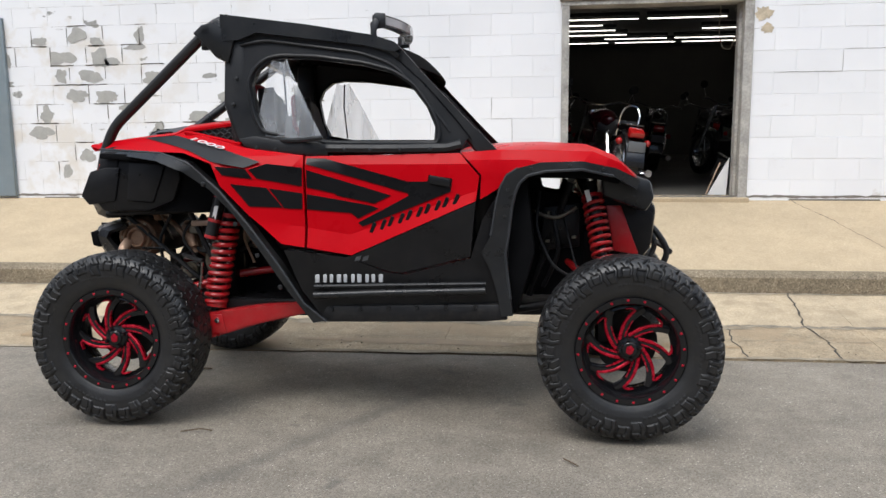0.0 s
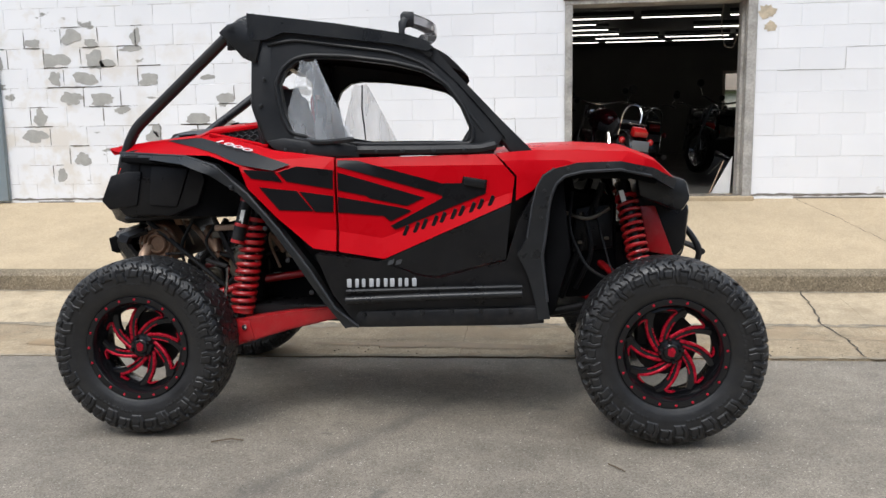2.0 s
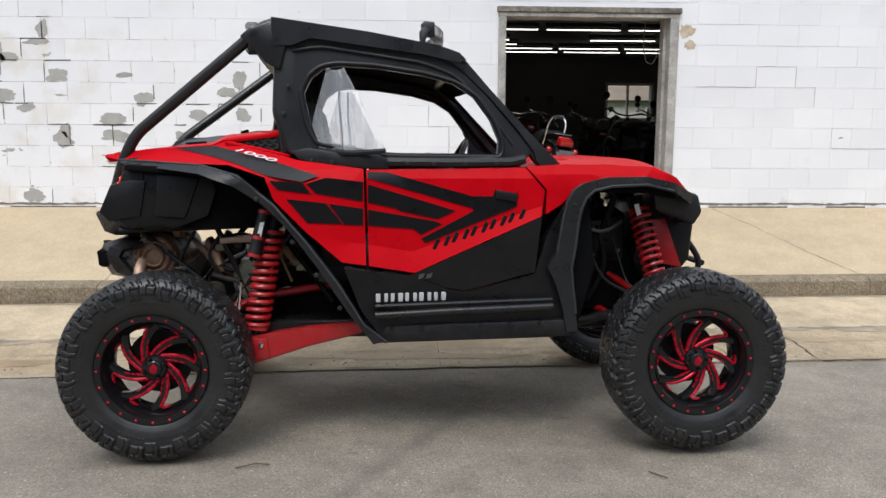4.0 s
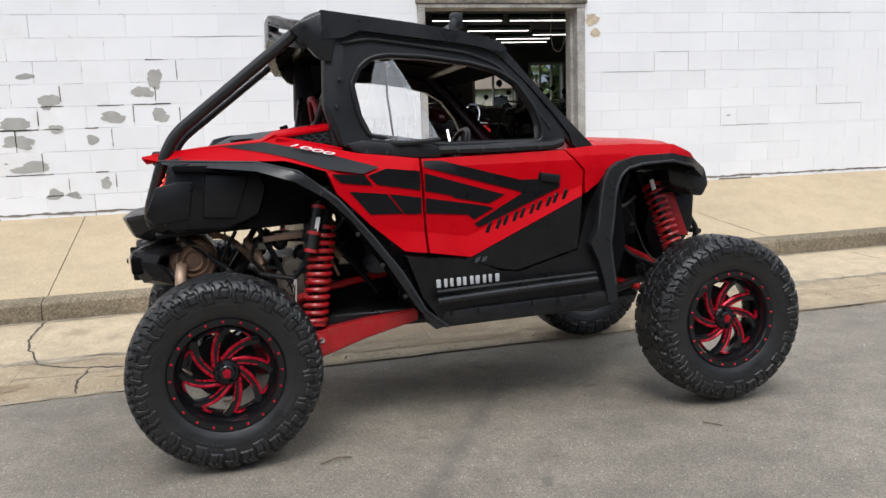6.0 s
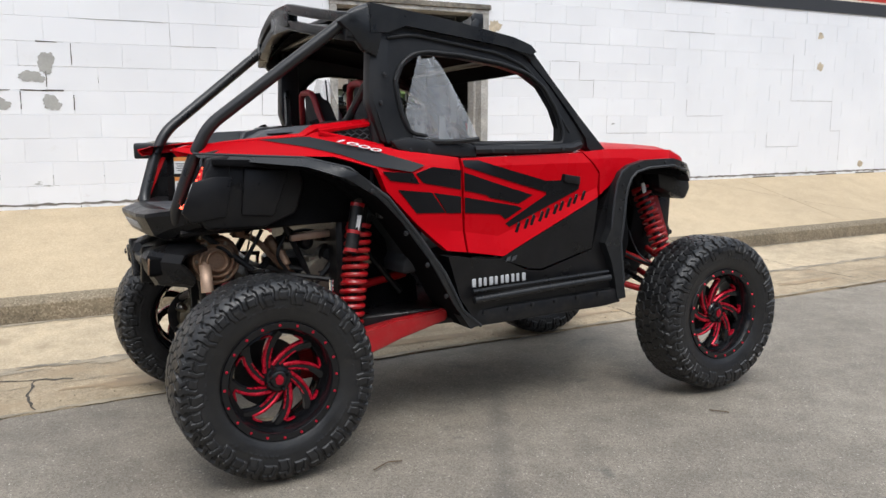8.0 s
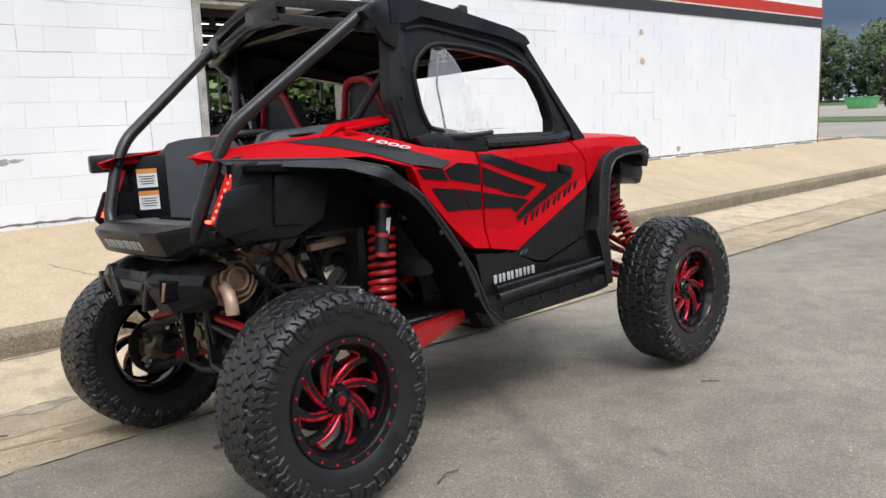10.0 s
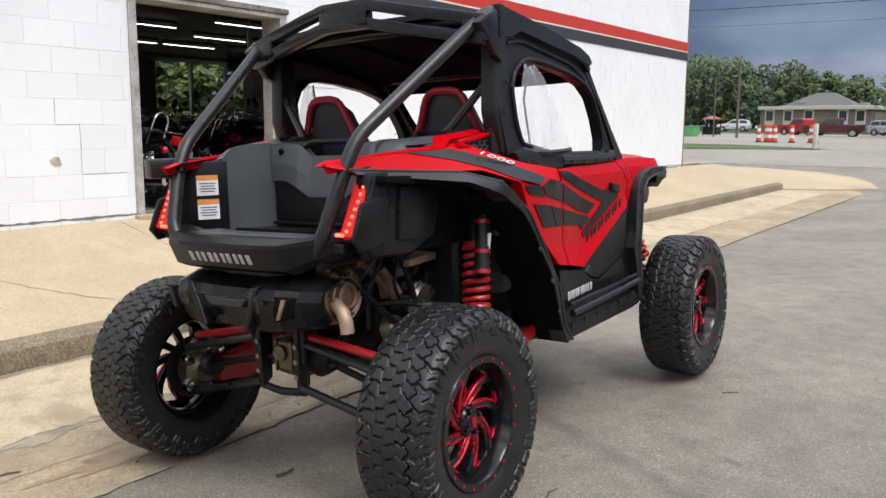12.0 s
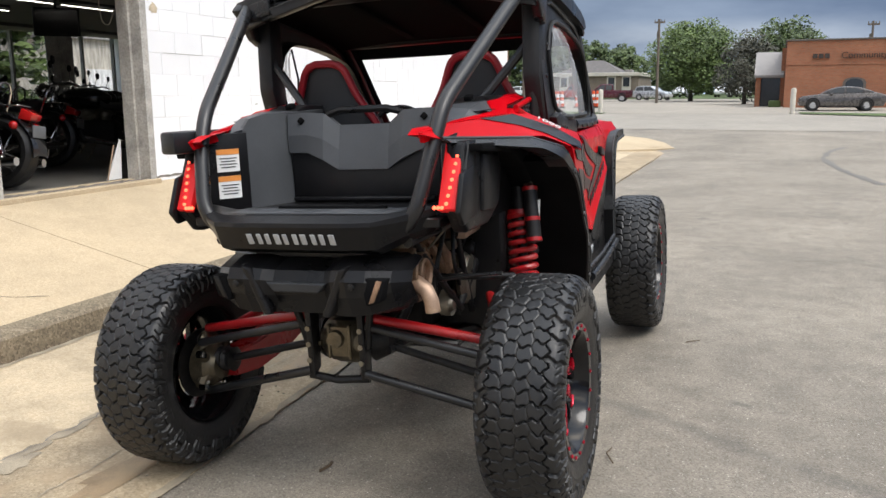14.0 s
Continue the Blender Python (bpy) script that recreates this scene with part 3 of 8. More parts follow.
structure("roof_parapet", boxes((-30, CORNER_X, 8.98, 20.3, TOP_Z, TOP_Z + 0.12)), M_JAMB, "grey metal coping along the roof edge", "roof", 0)
structure("trim_stripe", boxes((-30, CORNER_X, 8.985, 9.02, 2.885, 3.055)), M_STRIPE_D, "dark grey painted band along the wall", "stripe", 0)
structure("trim_line", boxes((-30, CORNER_X, 8.985, 9.02, 3.055, 3.08)), M_STRIPE_W, "thin cream line between the painted bands", "stripe", 0)
structure("trim_red", boxes((-30, CORNER_X, 8.985, 9.02, 3.08, 3.27)), M_STRIPE_R, "red painted band along the wall", "stripe", 0)
structure("trim_corner", boxes((CORNER_X - 0.004, CORNER_X + 0.03, 8.99, 9.05, 0.55, TOP_Z)), M_RUST, "rusty corner bead at the end of the wall", "trim", 0)

frame_things = thing("door_1", "wide open doorway with a weathered grey wooden frame", "doorway", kind="structure")
part("jamb", boxes((DOOR[0], DOOR[0] + 0.075, 8.975, 9.27, 0.58, 2.545), bevel=0.004), M_JAMB, frame_things)
part("jamb", boxes((DOOR[1] - 0.09, DOOR[1], 8.975, 9.27, 0.58, 2.545), bevel=0.004), M_JAMB, frame_things)
part("head", boxes((DOOR[0], DOOR[1], 8.972, 9.27, 2.545, 2.588), bevel=0.004), M_JAMB, frame_things)
part("lintel", boxes((DOOR[0] - 0.02, DOOR[1] + 0.02, 8.955, 9.25, 2.589, 2.645), bevel=0.006), M_BOARD, frame_things, "stained weathered board over the doorway")
part("inner_stop", boxes((DOOR[1] - 0.12, DOOR[1] - 0.09, 9.10, 9.24, 0.6, 2.545), bevel=0.003), M_JAMB, frame_things)
part("threshold", boxes((DOOR[0] - 0.02, DOOR[1] + 0.02, 8.93, 9.26, 0.56, 0.612), bevel=0.01), M_WALK, frame_things)
structure("door_2", boxes((-8.1, -7.0, 8.95, 9.004, 0.6, 2.6), bevel=0.01), M_BLUEGREY, "blue-grey metal door frame at the far end of the wall", "door")

# ---- the street beyond the crossing ----
bm = bmesh.new()
sheet(bm, [[(x, y, rise(x) + 0.004) for x in (38, 46, 60, 80, 100, 116)] for y in (-60, -6, 2, 11, 22, 60)])
structure("parking_lot", bm, M_LOT, "pale grey parking lot beyond the side street", "parking lot")


def strip(name, material, label, cat, rows):
    structure(name, sheet(bmesh.new(), [[(x, y, rise(x) + z) for x, y, z in row] for row in rows]), material, label, cat)


strip("grass_strip", M_GRASS, "green mown grass verge beside the side street", "grass", [[(34.5, 60, 0.03), (35.5, 16.5, 0.03), (37.3, 11.6, 0.03)], [(46, 60, 0.03), (41.5, 16.5, 0.03), (38.5, 11.6, 0.03)]])
strip("grass_patch", M_GRASS, "green grass verge in front of the brick building", "grass", [[(37.4, 2.2, 0.05), (34.6, -2.0, 0.05), (30, -12, 0.05), (20, -50, 0.05)], [(39.2, 2.3, 0.05), (37.6, -2.0, 0.05), (36, -12, 0.05), (34, -50, 0.05)]])
strip("grass_far", M_GRASS, "distant grass along the far road", "grass", [[(102, 90, 0.05), (102, 24, 0.05), (102, 14, 0.05), (104, -20, 0.05)], [(140, 140, 0.05), (140, 40, 0.05), (140, 10, 0.05), (140, -60, 0.05)]])
strip("side_street", M_SIDE, "pale worn concrete cross street before the parking lot", "road", [[(x, y, 0.006) for x in (24.4, 30, 34, 37.6)] for y in (-40, -10, 0, 10, 20, 40)])
strip("grass_yard", M_GRASS, "green yard behind the shop", "grass", [[(-20, 21, 0.3), (0, 21, 0.3), (12.4, 21, 0.3)], [(-20, 70, 0.8), (0, 70, 0.8), (12.4, 70, 0.8)]])

# ---- the side-by-side buggy ----
buggy = thing("off_road_buggy", "red and black two-seat off-road buggy parked on asphalt", "buggy", m=pose(-1.689, 4.668, -0.032, -2.45, 0, 1.9))
HALF_X = (-1.5, -1.4, -1.2, -1.0, -0.84, -0.68, -0.54, -0.4, -0.3, -0.1, 0.0, 0.2, 0.5, 0.62, 0.8, 1.0, 1.12, 1.26)
HALF_Y = (0.53, 0.55, 0.63, 0.715, 0.748, 0.765, 0.758, 0.74, 0.722, 0.695, 0.688, 0.688, 0.685, 0.67, 0.675, 0.68, 0.635, 0.53)


def flank(x, z):
    """Half the body's width: a ridge runs along the lower door, and the shoulder leans in."""
    h = float(np.interp(x, HALF_X, HALF_Y))
    zr, zl = float(np.interp(x, (-0.55, -0.3, -0.08, 0.5), (0.96, 0.93, 0.89, 1.09))), float(np.interp(x, (-0.55, -0.3, -0.08, 0.5), (0.85, 0.83, 0.79, 1.035)))
    k = max(0.0, min(1.0, (zr - z) / (zr - zl))) if z > zl else max(0.0, 1 - (zl - z) / 0.22)
    h += 0.030 * k * float(np.interp(x, (-0.6, -0.32, 0.48, 0.6), (0, 1, 0.7, 0)))
    if z > 1.22:
        h -= (z - 1.22) * float(np.interp(x, (-0.5, -0.25), (1.0, 0.5)))
    return h


def flat(y):
    return lambda x, z: y


QUARTER = [(-1.48, 1.313), (-1.42, 1.332), (-0.968, 1.36), (-0.905, 1.38), (-0.64, 1.313), (-0.583, 1.297), (-0.293, 1.259), (-0.284, 0.836), (-0.389, 0.852), (-0.54, 0.983), (-0.677, 1.124), (-0.717, 1.223), (-0.879, 1.275), (-1.4, 1.294)]
DOOR_RED = [(-0.281, 1.255), (0.432, 1.266), (0.524, 1.161), (0.508, 1.048), (-0.069, 0.797), (-0.271, 0.834)]
DOOR_LOW = [(0.508, 1.043), (0.482, 0.791), (0.164, 0.714), (0.09, 0.725), (-0.096, 0.789), (-0.069, 0.793)]
HOOD_SIDE = [(0.440, 1.269), (0.618, 1.281), (1.036, 1.27), (1.162, 1.219), (1.245, 1.148), (1.138, 1.194), (0.986, 1.22), (0.81, 1.213), (0.67, 1.178), (0.605, 1.101), (0.528, 1.055), (0.533, 1.166)]
REAR_FLARE = [(-1.406, 1.302), (-1.004, 1.279), (-0.836, 1.233), (-0.678, 1.106), (-0.54, 0.942), (-0.406, 0.76), (-0.299, 0.576), (-0.195, 0.489), (-0.255, 0.477), (-0.353, 0.607), (-0.487, 0.82), (-0.622, 1.002), (-0.722, 1.104), (-0.853, 1.184), (-1.006, 1.237), (-1.391, 1.282)]
SILL = [(-0.38, 0.823), (-0.075, 0.783), (0.086, 0.715), (0.177, 0.703), (0.484, 0.783), (0.537, 0.96), (0.618, 1.101), (0.67, 1.165), (0.648, 0.618), (0.655, 0.515), (-0.204, 0.487), (-0.308, 0.63)]
FRONT_FLARE = [(0.627, 0.517), (0.608, 0.625), (0.578, 0.727), (0.535, 0.815), (0.579, 0.89), (0.601, 1.031), (0.622, 1.115), (0.650, 1.165), (0.700, 1.197), (0.803, 1.222), (0.986, 1.226), (1.138, 1.195), (1.256, 1.139), (1.243, 1.094), (1.126, 1.159), (0.986, 1.189), (0.825, 1.182), (0.745, 1.163), (0.708, 1.130), (0.688, 1.085), (0.675, 1.028), (0.660, 0.900), (0.645, 0.810), (0.653, 0.723), (0.668, 0.600), (0.680, 0.522)]
STRIPES = [
    ("rear", [(-0.537, 1.196), (-0.453, 1.222), (-0.294, 1.203), (-0.296, 1.117), (-0.499, 1.154)]),
    ("rear", [(-0.697, 1.21), (-0.553, 1.199), (-0.519, 1.151), (-0.66, 1.17)]),
    ("rear", [(-0.624, 1.13), (-0.456, 1.111), (-0.384, 1.019), (-0.537, 1.026)]),
    ("rear", [(-0.445, 1.109), (-0.294, 1.085), (-0.296, 1.012), (-0.376, 1.016)]),
    ("door", [(-0.274, 1.247), (-0.187, 1.244), (0.195, 1.137), (0.285, 1.137), (0.293, 1.167), (0.401, 1.15), (0.393, 1.09), (-0.018, 0.929), (-0.039, 0.947), (0.199, 1.072), (0.194, 1.083), (-0.274, 1.219)]),
    ("door", [(-0.274, 1.192), (0.116, 1.073), (0.037, 1.036), (-0.131, 1.072), (-0.15, 1.085), (-0.274, 1.112)]),
    ("door", [(-0.274, 1.081), (0.023, 1.026), (0.057, 1.013), (-0.039, 0.966), (-0.071, 0.992), (-0.274, 1.011)]),
]
GREY_TOP = [(-1.144, 1.351), (-0.952, 1.360), (-0.699, 1.297), (-0.485, 1.23), (-0.559, 1.204), (-0.717, 1.232), (-0.849, 1.284), (-0.97, 1.316)]
FRAME_OUT = [(-0.667, 1.80), (-0.529, 1.833), (-0.021, 1.765), (0.10, 1.732), (0.255, 1.590), (0.395, 1.432), (0.472, 1.345), (0.435, 1.282), (0.317, 1.27), (-0.232, 1.265), (-0.464, 1.28), (-0.615, 1.329), (-0.672, 1.515)]
WINDOW = [(-0.551, 1.592), (-0.521, 1.656), (-0.465, 1.699), (-0.397, 1.711), (-0.235, 1.703), (-0.022, 1.673), (0.109, 1.638), (0.201, 1.58), (0.279, 1.477), (0.317, 1.386), (0.312, 1.327), (-0.136, 1.33), (-0.203, 1.334), (-0.352, 1.358), (-0.489, 1.381), (-0.527, 1.46)]
ROOF_SIDE = [(-0.687, 1.915), (-0.275, 1.859), (0.04, 1.804), (0.135, 1.772), (0.165, 1.742), (0.135, 1.727), (-0.013, 1.761), (-0.517, 1.827), (-0.599, 1.796), (-0.684, 1.792)]
PILLAR = [(0.10, 1.755), (0.155, 1.752), (0.275, 1.618), (0.447, 1.436), (0.63, 1.252), (0.564, 1.237), (0.494, 1.29), (0.480, 1.340), (0.40, 1.44), (0.27, 1.585), (0.12, 1.725)]
TUB = [(-1.37, 1.285), (-1.39, 1.19), (-1.445, 1.07), (-1.37, 0.985), (-1.14, 0.985), (-1.0, 1.04), (-0.96, 1.16), (-1.0, 1.285)]


def window_lean(x, z):
    return 0.648 - 0.02 * max(0, (z - 1.26)) / 0.5 - 0.03 * max(0, x - 0.2) / 0.3


def grow(poly, k):
    cx, cz = sum(p[0] for p in poly) / len(poly), sum(p[1] for p in poly) / len(poly)
    return [(cx + (x - cx) * k, cz + (z - cz) * (k + 0.03)) for x, z in poly]


for s in (-1, 1):
    quarter = part("rear_fender", panel(QUARTER, s, flank, 0.05, creases=(((-0.55, 0.96), (-0.3, 0.93)), ((-0.55, 0.85), (-0.3, 0.83)))), M_RED, buggy, "glossy red plastic rear fender panel", 13)
    part("grey_insert", panel(GREY_TOP, s, flank, 0.003, off=0.005), M_INSERT, quarter, "dark grey graphic on the fender")
    door = part("door", panel(DOOR_RED, s, flank, 0.05, creases=(((-0.08, 0.89), (0.5, 1.09)), ((-0.08, 0.79), (0.5, 1.035)), ((-0.3, 0.93), (-0.08, 0.89)), ((-0.3, 0.83), (-0.08, 0.79)))), M_RED, buggy, "red half door with black graphics", 13)
    lower = part("lower_door_panel", panel(DOOR_LOW, s, flank, 0.05, off=-0.003), M_BLACK, door, "black lower door panel")
    for where, poly in STRIPES:
        part("graphic_stripe", panel(poly, s, flank, 0.003, off=0.0045), M_DECAL, quarter if where == "rear" else door, "black vinyl graphic stripe")
    part("handle", prism([(0.296, 1.128), (0.298, 1.166), (0.393, 1.149), (0.390, 1.111)], s * 0.685, s * 0.706, bevel=0.004), M_BLACK, door, "black recessed door handle")
    # the model lettering along the door, as plain slanted bars
    for i in range(10):
        name_bm = bmesh.new()
        x, z = 0.030 + i * 0.0425 + 0.006 * (i % 2), 0.924 + i * 0.0146
        y = s * (flank(x, z) + 0.005)
        box(name_bm, (x, y, z), (0.017, 0.004, 0.052), pose(0, 0, 0, 0, 22, 0), bevel=0.002)
        part("lettering_bar", name_bm, M_DECAL, door, "black slanted lettering bar")
    for i in range(2):
        part("mark_bar", panel([(-0.055 + i * 0.035, 0.768), (-0.03 + i * 0.035, 0.774), (-0.022 + i * 0.035, 0.796), (-0.047 + i * 0.035, 0.790)], s, flank, 0.002, off=0.003), M_GREY, lower, "small grey mark")
    sill = part("side_sill", panel(SILL, s, flank, 0.09, off=-0.006), M_BLACK, buggy, "black plastic side sill")
    part("nerf_bar", bar([(-0.245, s * 0.745, 0.611), (0.1, s * 0.75, 0.628), (0.555, s * 0.735, 0.641)], 0.017, 10), M_FLARE, sill)
    part("nerf_bar", bar([(-0.245, s * 0.735, 0.651), (0.1, s * 0.74, 0.662), (0.555, s * 0.722, 0.671)], 0.009, 8), M_FLARE, sill)
    part("skid_rail", prism([(-0.25, 0.475), (-0.2, 0.555), (0.62, 0.575), (0.66, 0.50), (0.55, 0.49)], s * 0.65, s * 0.705, bevel=0.012), M_UNDER, sill)
    for i in range(6):
        part("bolt", lathe(bmesh.new(), [(0.0, 0), (0.011, 0), (0.009, 0.006), (0.0, 0.007)], 8, Matrix.Translation((-0.17 + i * 0.135, s * 0.708, 0.540 + i * 0.004)) @ pose(0, 0, 0, 0, 0, 180 if s < 0 else 0)), M_FLARE, sill)
    for i in range(10):
        badge = bmesh.new()
        x, z = -0.232 + i * 0.0325 + 0.003 * (i % 2), 0.686
        box(badge, (x, s * (flank(x, z) - 0.002), z), (0.017 + 0.004 * (i % 3 == 0), 0.006, 0.040), bevel=0.003)
        part("badge_bar", badge, M_LETTER, sill, "silver badge bar")
    flare = part("rear_flare", panel(REAR_FLARE, s, flank, 0.08, off=0.012), M_FLARE, buggy, "satin black rear wheel arch flare")
    # a thin paler bar stands in for the highlight on the arch edge
    part("flare_edge_highlight", bar([(x, s * (flank(x, z) + 0.012), z - 0.006) for x, z in REAR_FLARE[:8]], 0.0075, 6), M_EDGE, flare)
    part("well_wall", panel([(-0.80, 1.20), (-0.678, 1.09), (-0.54, 0.925), (-0.406, 0.744), (-0.299, 0.566), (-0.24, 0.49), (-0.255, 0.478), (-0.353, 0.606), (-0.487, 0.816), (-0.622, 0.998), (-0.722, 1.10), (-0.84, 1.178)], s, flank, 0.24, off=0.004), M_WELL, flare, "black wheel well wall")
    for x, z in ((-0.75, 1.13), (-0.60, 0.945), (-0.50, 0.80), (-0.40, 0.65)):
        part("bolt", lathe(bmesh.new(), [(0.0, 0), (0.012, 0), (0.010, 0.006), (0.0, 0.008)], 8, Matrix.Translation((x, s * (flank(x, z) + 0.017), z)) @ pose(0, 0, 0, 0, 0, 180 if s < 0 else 0)), M_CAGE, flare)
    front_flare = part("front_flare", panel(FRONT_FLARE, s, flank, 0.24, off=0.042), M_FLARE, buggy, "satin black front wheel arch flare and splash guard")
    # paler bars again put the edge highlights into the colour
    part("flare_edge_highlight", bar([(x, s * (flank(x, z) + 0.042), z) for x, z in FRONT_FLARE[14:25]], 0.007, 6), M_EDGE, front_flare)
    part("flare_edge_highlight", bar([(x, s * (flank(x, z) + 0.040), z) for x, z in FRONT_FLARE[4:9]], 0.006, 6), M_EDGE, front_flare)
    for x, z in ((0.640, 0.98), (0.655, 1.10), (0.76, 1.195), (0.93, 1.208), (1.08, 1.19)):
        part("bolt", lathe(bmesh.new(), [(0.0, 0), (0.008, 0), (0.007, 0.004), (0.0, 0.005)], 8, Matrix.Translation((x, s * (flank(x, z) + 0.043), z)) @ pose(0, 0, 0, 0, 0, 180 if s < 0 else 0)), M_CAGE, front_flare)
    part("hood_side", panel(HOOD_SIDE, s, flank, 0.05), M_RED, buggy, "red hood flank", 12)
    part("wheel_well", prism([(0.58, 0.50), (0.70, 0.52), (0.78, 0.80), (0.74, 1.17), (0.6, 1.12)], s * 0.30, s * 0.63, bevel=0.02), M_WELL, buggy)
    part("wheel_well", prism([(0.70, 1.15), (0.8, 1.195), (1.06, 1.19), (1.17, 1.16), (1.16, 1.12), (1.05, 1.145), (0.8, 1.15)], s * 0.30, s * 0.61, bevel=0.01), M_WELL, buggy)
    tub = part("cargo_side", prism(TUB, s * 0.545, s * 0.485, bevel=0.015), M_BLACK, buggy, "black plastic cargo bed side")
    part("side_bulge", prism([(-1.22, 1.24), (-1.24, 1.04), (-1.10, 1.03), (-1.03, 1.22)], s * 0.53, s * 0.56, bevel=0.012), M_BLACK, tub)
    part("inner_bed_side", prism([(-1.12, 1.29), (-1.12, 0.985), (-0.67, 0.985), (-0.62, 1.31)], s * 0.501, s * 0.512, bevel=0.004), M_WELL, tub)
    part("arch_liner", prism([(-1.35, 1.275), (-0.98, 1.262), (-0.80, 1.205), (-0.66, 1.07), (-0.70, 1.05), (-0.84, 1.16), (-0.99, 1.225), (-1.35, 1.25)], s * 0.51, s * 0.595, bevel=0.006), M_WELL, tub)
    # fender top, running in to the cargo bed
    rows = []
    for x, z in [(-1.478, 1.318), (-1.25, 1.345), (-0.97, 1.363), (-0.905, 1.394), (-0.65, 1.420)]:
        h, k = flank(x, z), float(np.interp(x, (-1.48, -1.2, -0.97, -0.9), (0.15, 0.4, 0.9, 1.25)))
        rows.append([(x, s * (h - 0.004), z), (x, s * (h - 0.03 * k), z + 0.014 * k), (x, s * (h - 0.065 * k), z + 0.012 * k), (x + 0.02, s * (h - 0.085 * k), z - 0.03)])
    part("fender_top", sheet(bmesh.new(), rows, 0.012), M_RED, quarter)
    rows = [[(x, s * (flank(x, z) - 0.035), z + 0.019), (x, s * (flank(x, z) - 0.062), z + 0.017)] for x, z in [(-1.1, 1.357), (-1.05, 1.360), (-1.0, 1.362)]]
    part("grey_insert", sheet(bmesh.new(), rows, 0.003), M_INSERT, quarter)
    # air intake with mesh behind the cab
    frame_ob = part("intake_panel", prism([(-0.90, 1.384), (-0.62, 1.416), (-0.585, 1.310), (-0.64, 1.312)], s * 0.545, s * 0.578, bevel=0.004), M_UNDER, quarter, "black recessed air intake")
    part("intake_frame", bar([(-0.905, s * 0.590, 1.382), (-0.66, s * 0.582, 1.412)], 0.011, 6), M_RED, quarter)
    part("intake_frame", bar([(-0.905, s * 0.592, 1.374), (-0.62, s * 0.612, 1.312)], 0.012, 6), M_RED, quarter)
    mesh_bm = bmesh.new()
    for i in range(14):
        for j in range(5):
            x, z = -0.86 + i * 0.019, 1.402 - j * 0.018 + (i % 2) * 0.004
            if 1.385 - (x + 0.90) * 0.27 < z < 1.388 + (x + 0.90) * 0.11 and x < -0.60:
                box(mesh_bm, (x, s * 0.581, z), (0.021, 0.008, 0.0035), pose(0, 0, 0, 0, 32 if (i + j) % 2 else -32, 0))
    part("intake_mesh", mesh_bm, M_GREY, frame_ob, "dark honeycomb mesh")
    # soft upper door
    upper = part("upper_door", panel(FRAME_OUT, s, window_lean, 0.045, hole=WINDOW), M_SOFT, buggy, "black soft upper door with an oval window")
    pts = [(x, s * (window_lean(x, z) + 0.006), z) for x, z in grow(WINDOW, 1.045)]
    part("window_welt", bar(fillet(pts + pts[:2], 0.03, 3), 0.009, 8), M_SOFT, upper)
    part("top_seam", bar(fillet([(-0.60, s * 0.635, 1.775), (-0.48, s * 0.634, 1.795), (-0.03, s * 0.636, 1.73), (0.12, s * 0.632, 1.675), (0.24, s * 0.628, 1.555), (0.385, s * 0.624, 1.365)], 0.05), 0.008, 8), M_SOFT, upper)
    part("lower_flap", prism([(-0.61, 1.337), (-0.58, 1.302), (-0.48, 1.269), (-0.18, 1.256), (-0.18, 1.306), (-0.24, 1.325), (-0.38, 1.327), (-0.53, 1.352)], s * 0.645, s * 0.678, bevel=0.008), M_SOFT, upper)
    part("lower_rail", bar([(-0.19, s * 0.662, 1.292), (0.11, s * 0.662, 1.289), (0.37, s * 0.65, 1.291), (0.435, s * 0.638, 1.306)], 0.024, 8), M_SOFT, upper)
    for x, z in ((-0.52, 1.295), (-0.43, 1.287), (-0.10, 1.285), (0.02, 1.284), (0.16, 1.284), (0.30, 1.286), (-0.64, 1.50), (-0.62, 1.62)):
        part("snap", lathe(bmesh.new(), [(0.0, 0), (0.010, 0), (0.009, 0.006), (0.0, 0.008)], 8, Matrix.Translation((x, s * (0.682 if x < -0.15 else 0.684) if z < 1.4 else s * 0.646, z)) @ pose(0, 0, 0, 0, 0, 180 if s < 0 else 0)), M_CAGE, upper)
    # loose clear window, gathered at the back of the opening
    rows = []
    for j in range(9):
        t = j / 8
        z = lerp(1.706, 1.341, t)
        row = []
        for i in range(21):
            u = i / 20
            x0, x1 = lerp(-0.45, -0.525, min(1, t * 1.4)) + 0.03 * max(0, t - 0.6), lerp(-0.376, -0.195, t)
            x = lerp(x0, x1, u)
            row.append((x, s * (0.634 + 0.085 * u ** 0.9 * min(1, t * 1.25) ** 0.6 + 0.009 * math.sin(u * 15.0 + t * 1.2) * min(1, 4 * u)), z - 0.012 * math.sin(u * 3)))
        rows.append(row)
    part("clear_window", sheet(bmesh.new(), rows), M_VINYL, upper, "loose rumpled clear vinyl window")
    part("window_hem", bar(rows[-1], 0.012, 6), M_SOFT, upper)
    part("window_tie", bar([(-0.40, s * 0.625, 1.695), (-0.40, s * 0.60, 1.556), (-0.385, s * 0.62, 1.366)], 0.005, 6), M_SOFT, upper)
    part("windscreen_pillar", panel(PILLAR, s, lambda x, z: 0.632, 0.07), M_SOFT, buggy, "black windscreen pillar cover")
    part("pillar_tube", bar([(0.11, s * 0.60, 1.735), (0.26, s * 0.597, 1.585), (0.56, s * 0.59, 1.235)], 0.022, 10), M_CAGE, buggy)
    part("cab_post", bar([(-0.65, s * 0.61, 1.865), (-0.66, s * 0.60, 1.6), (-0.62, s * 0.58, 1.0)], 0.026, 10), M_CAGE, buggy, "black cab hoop post")
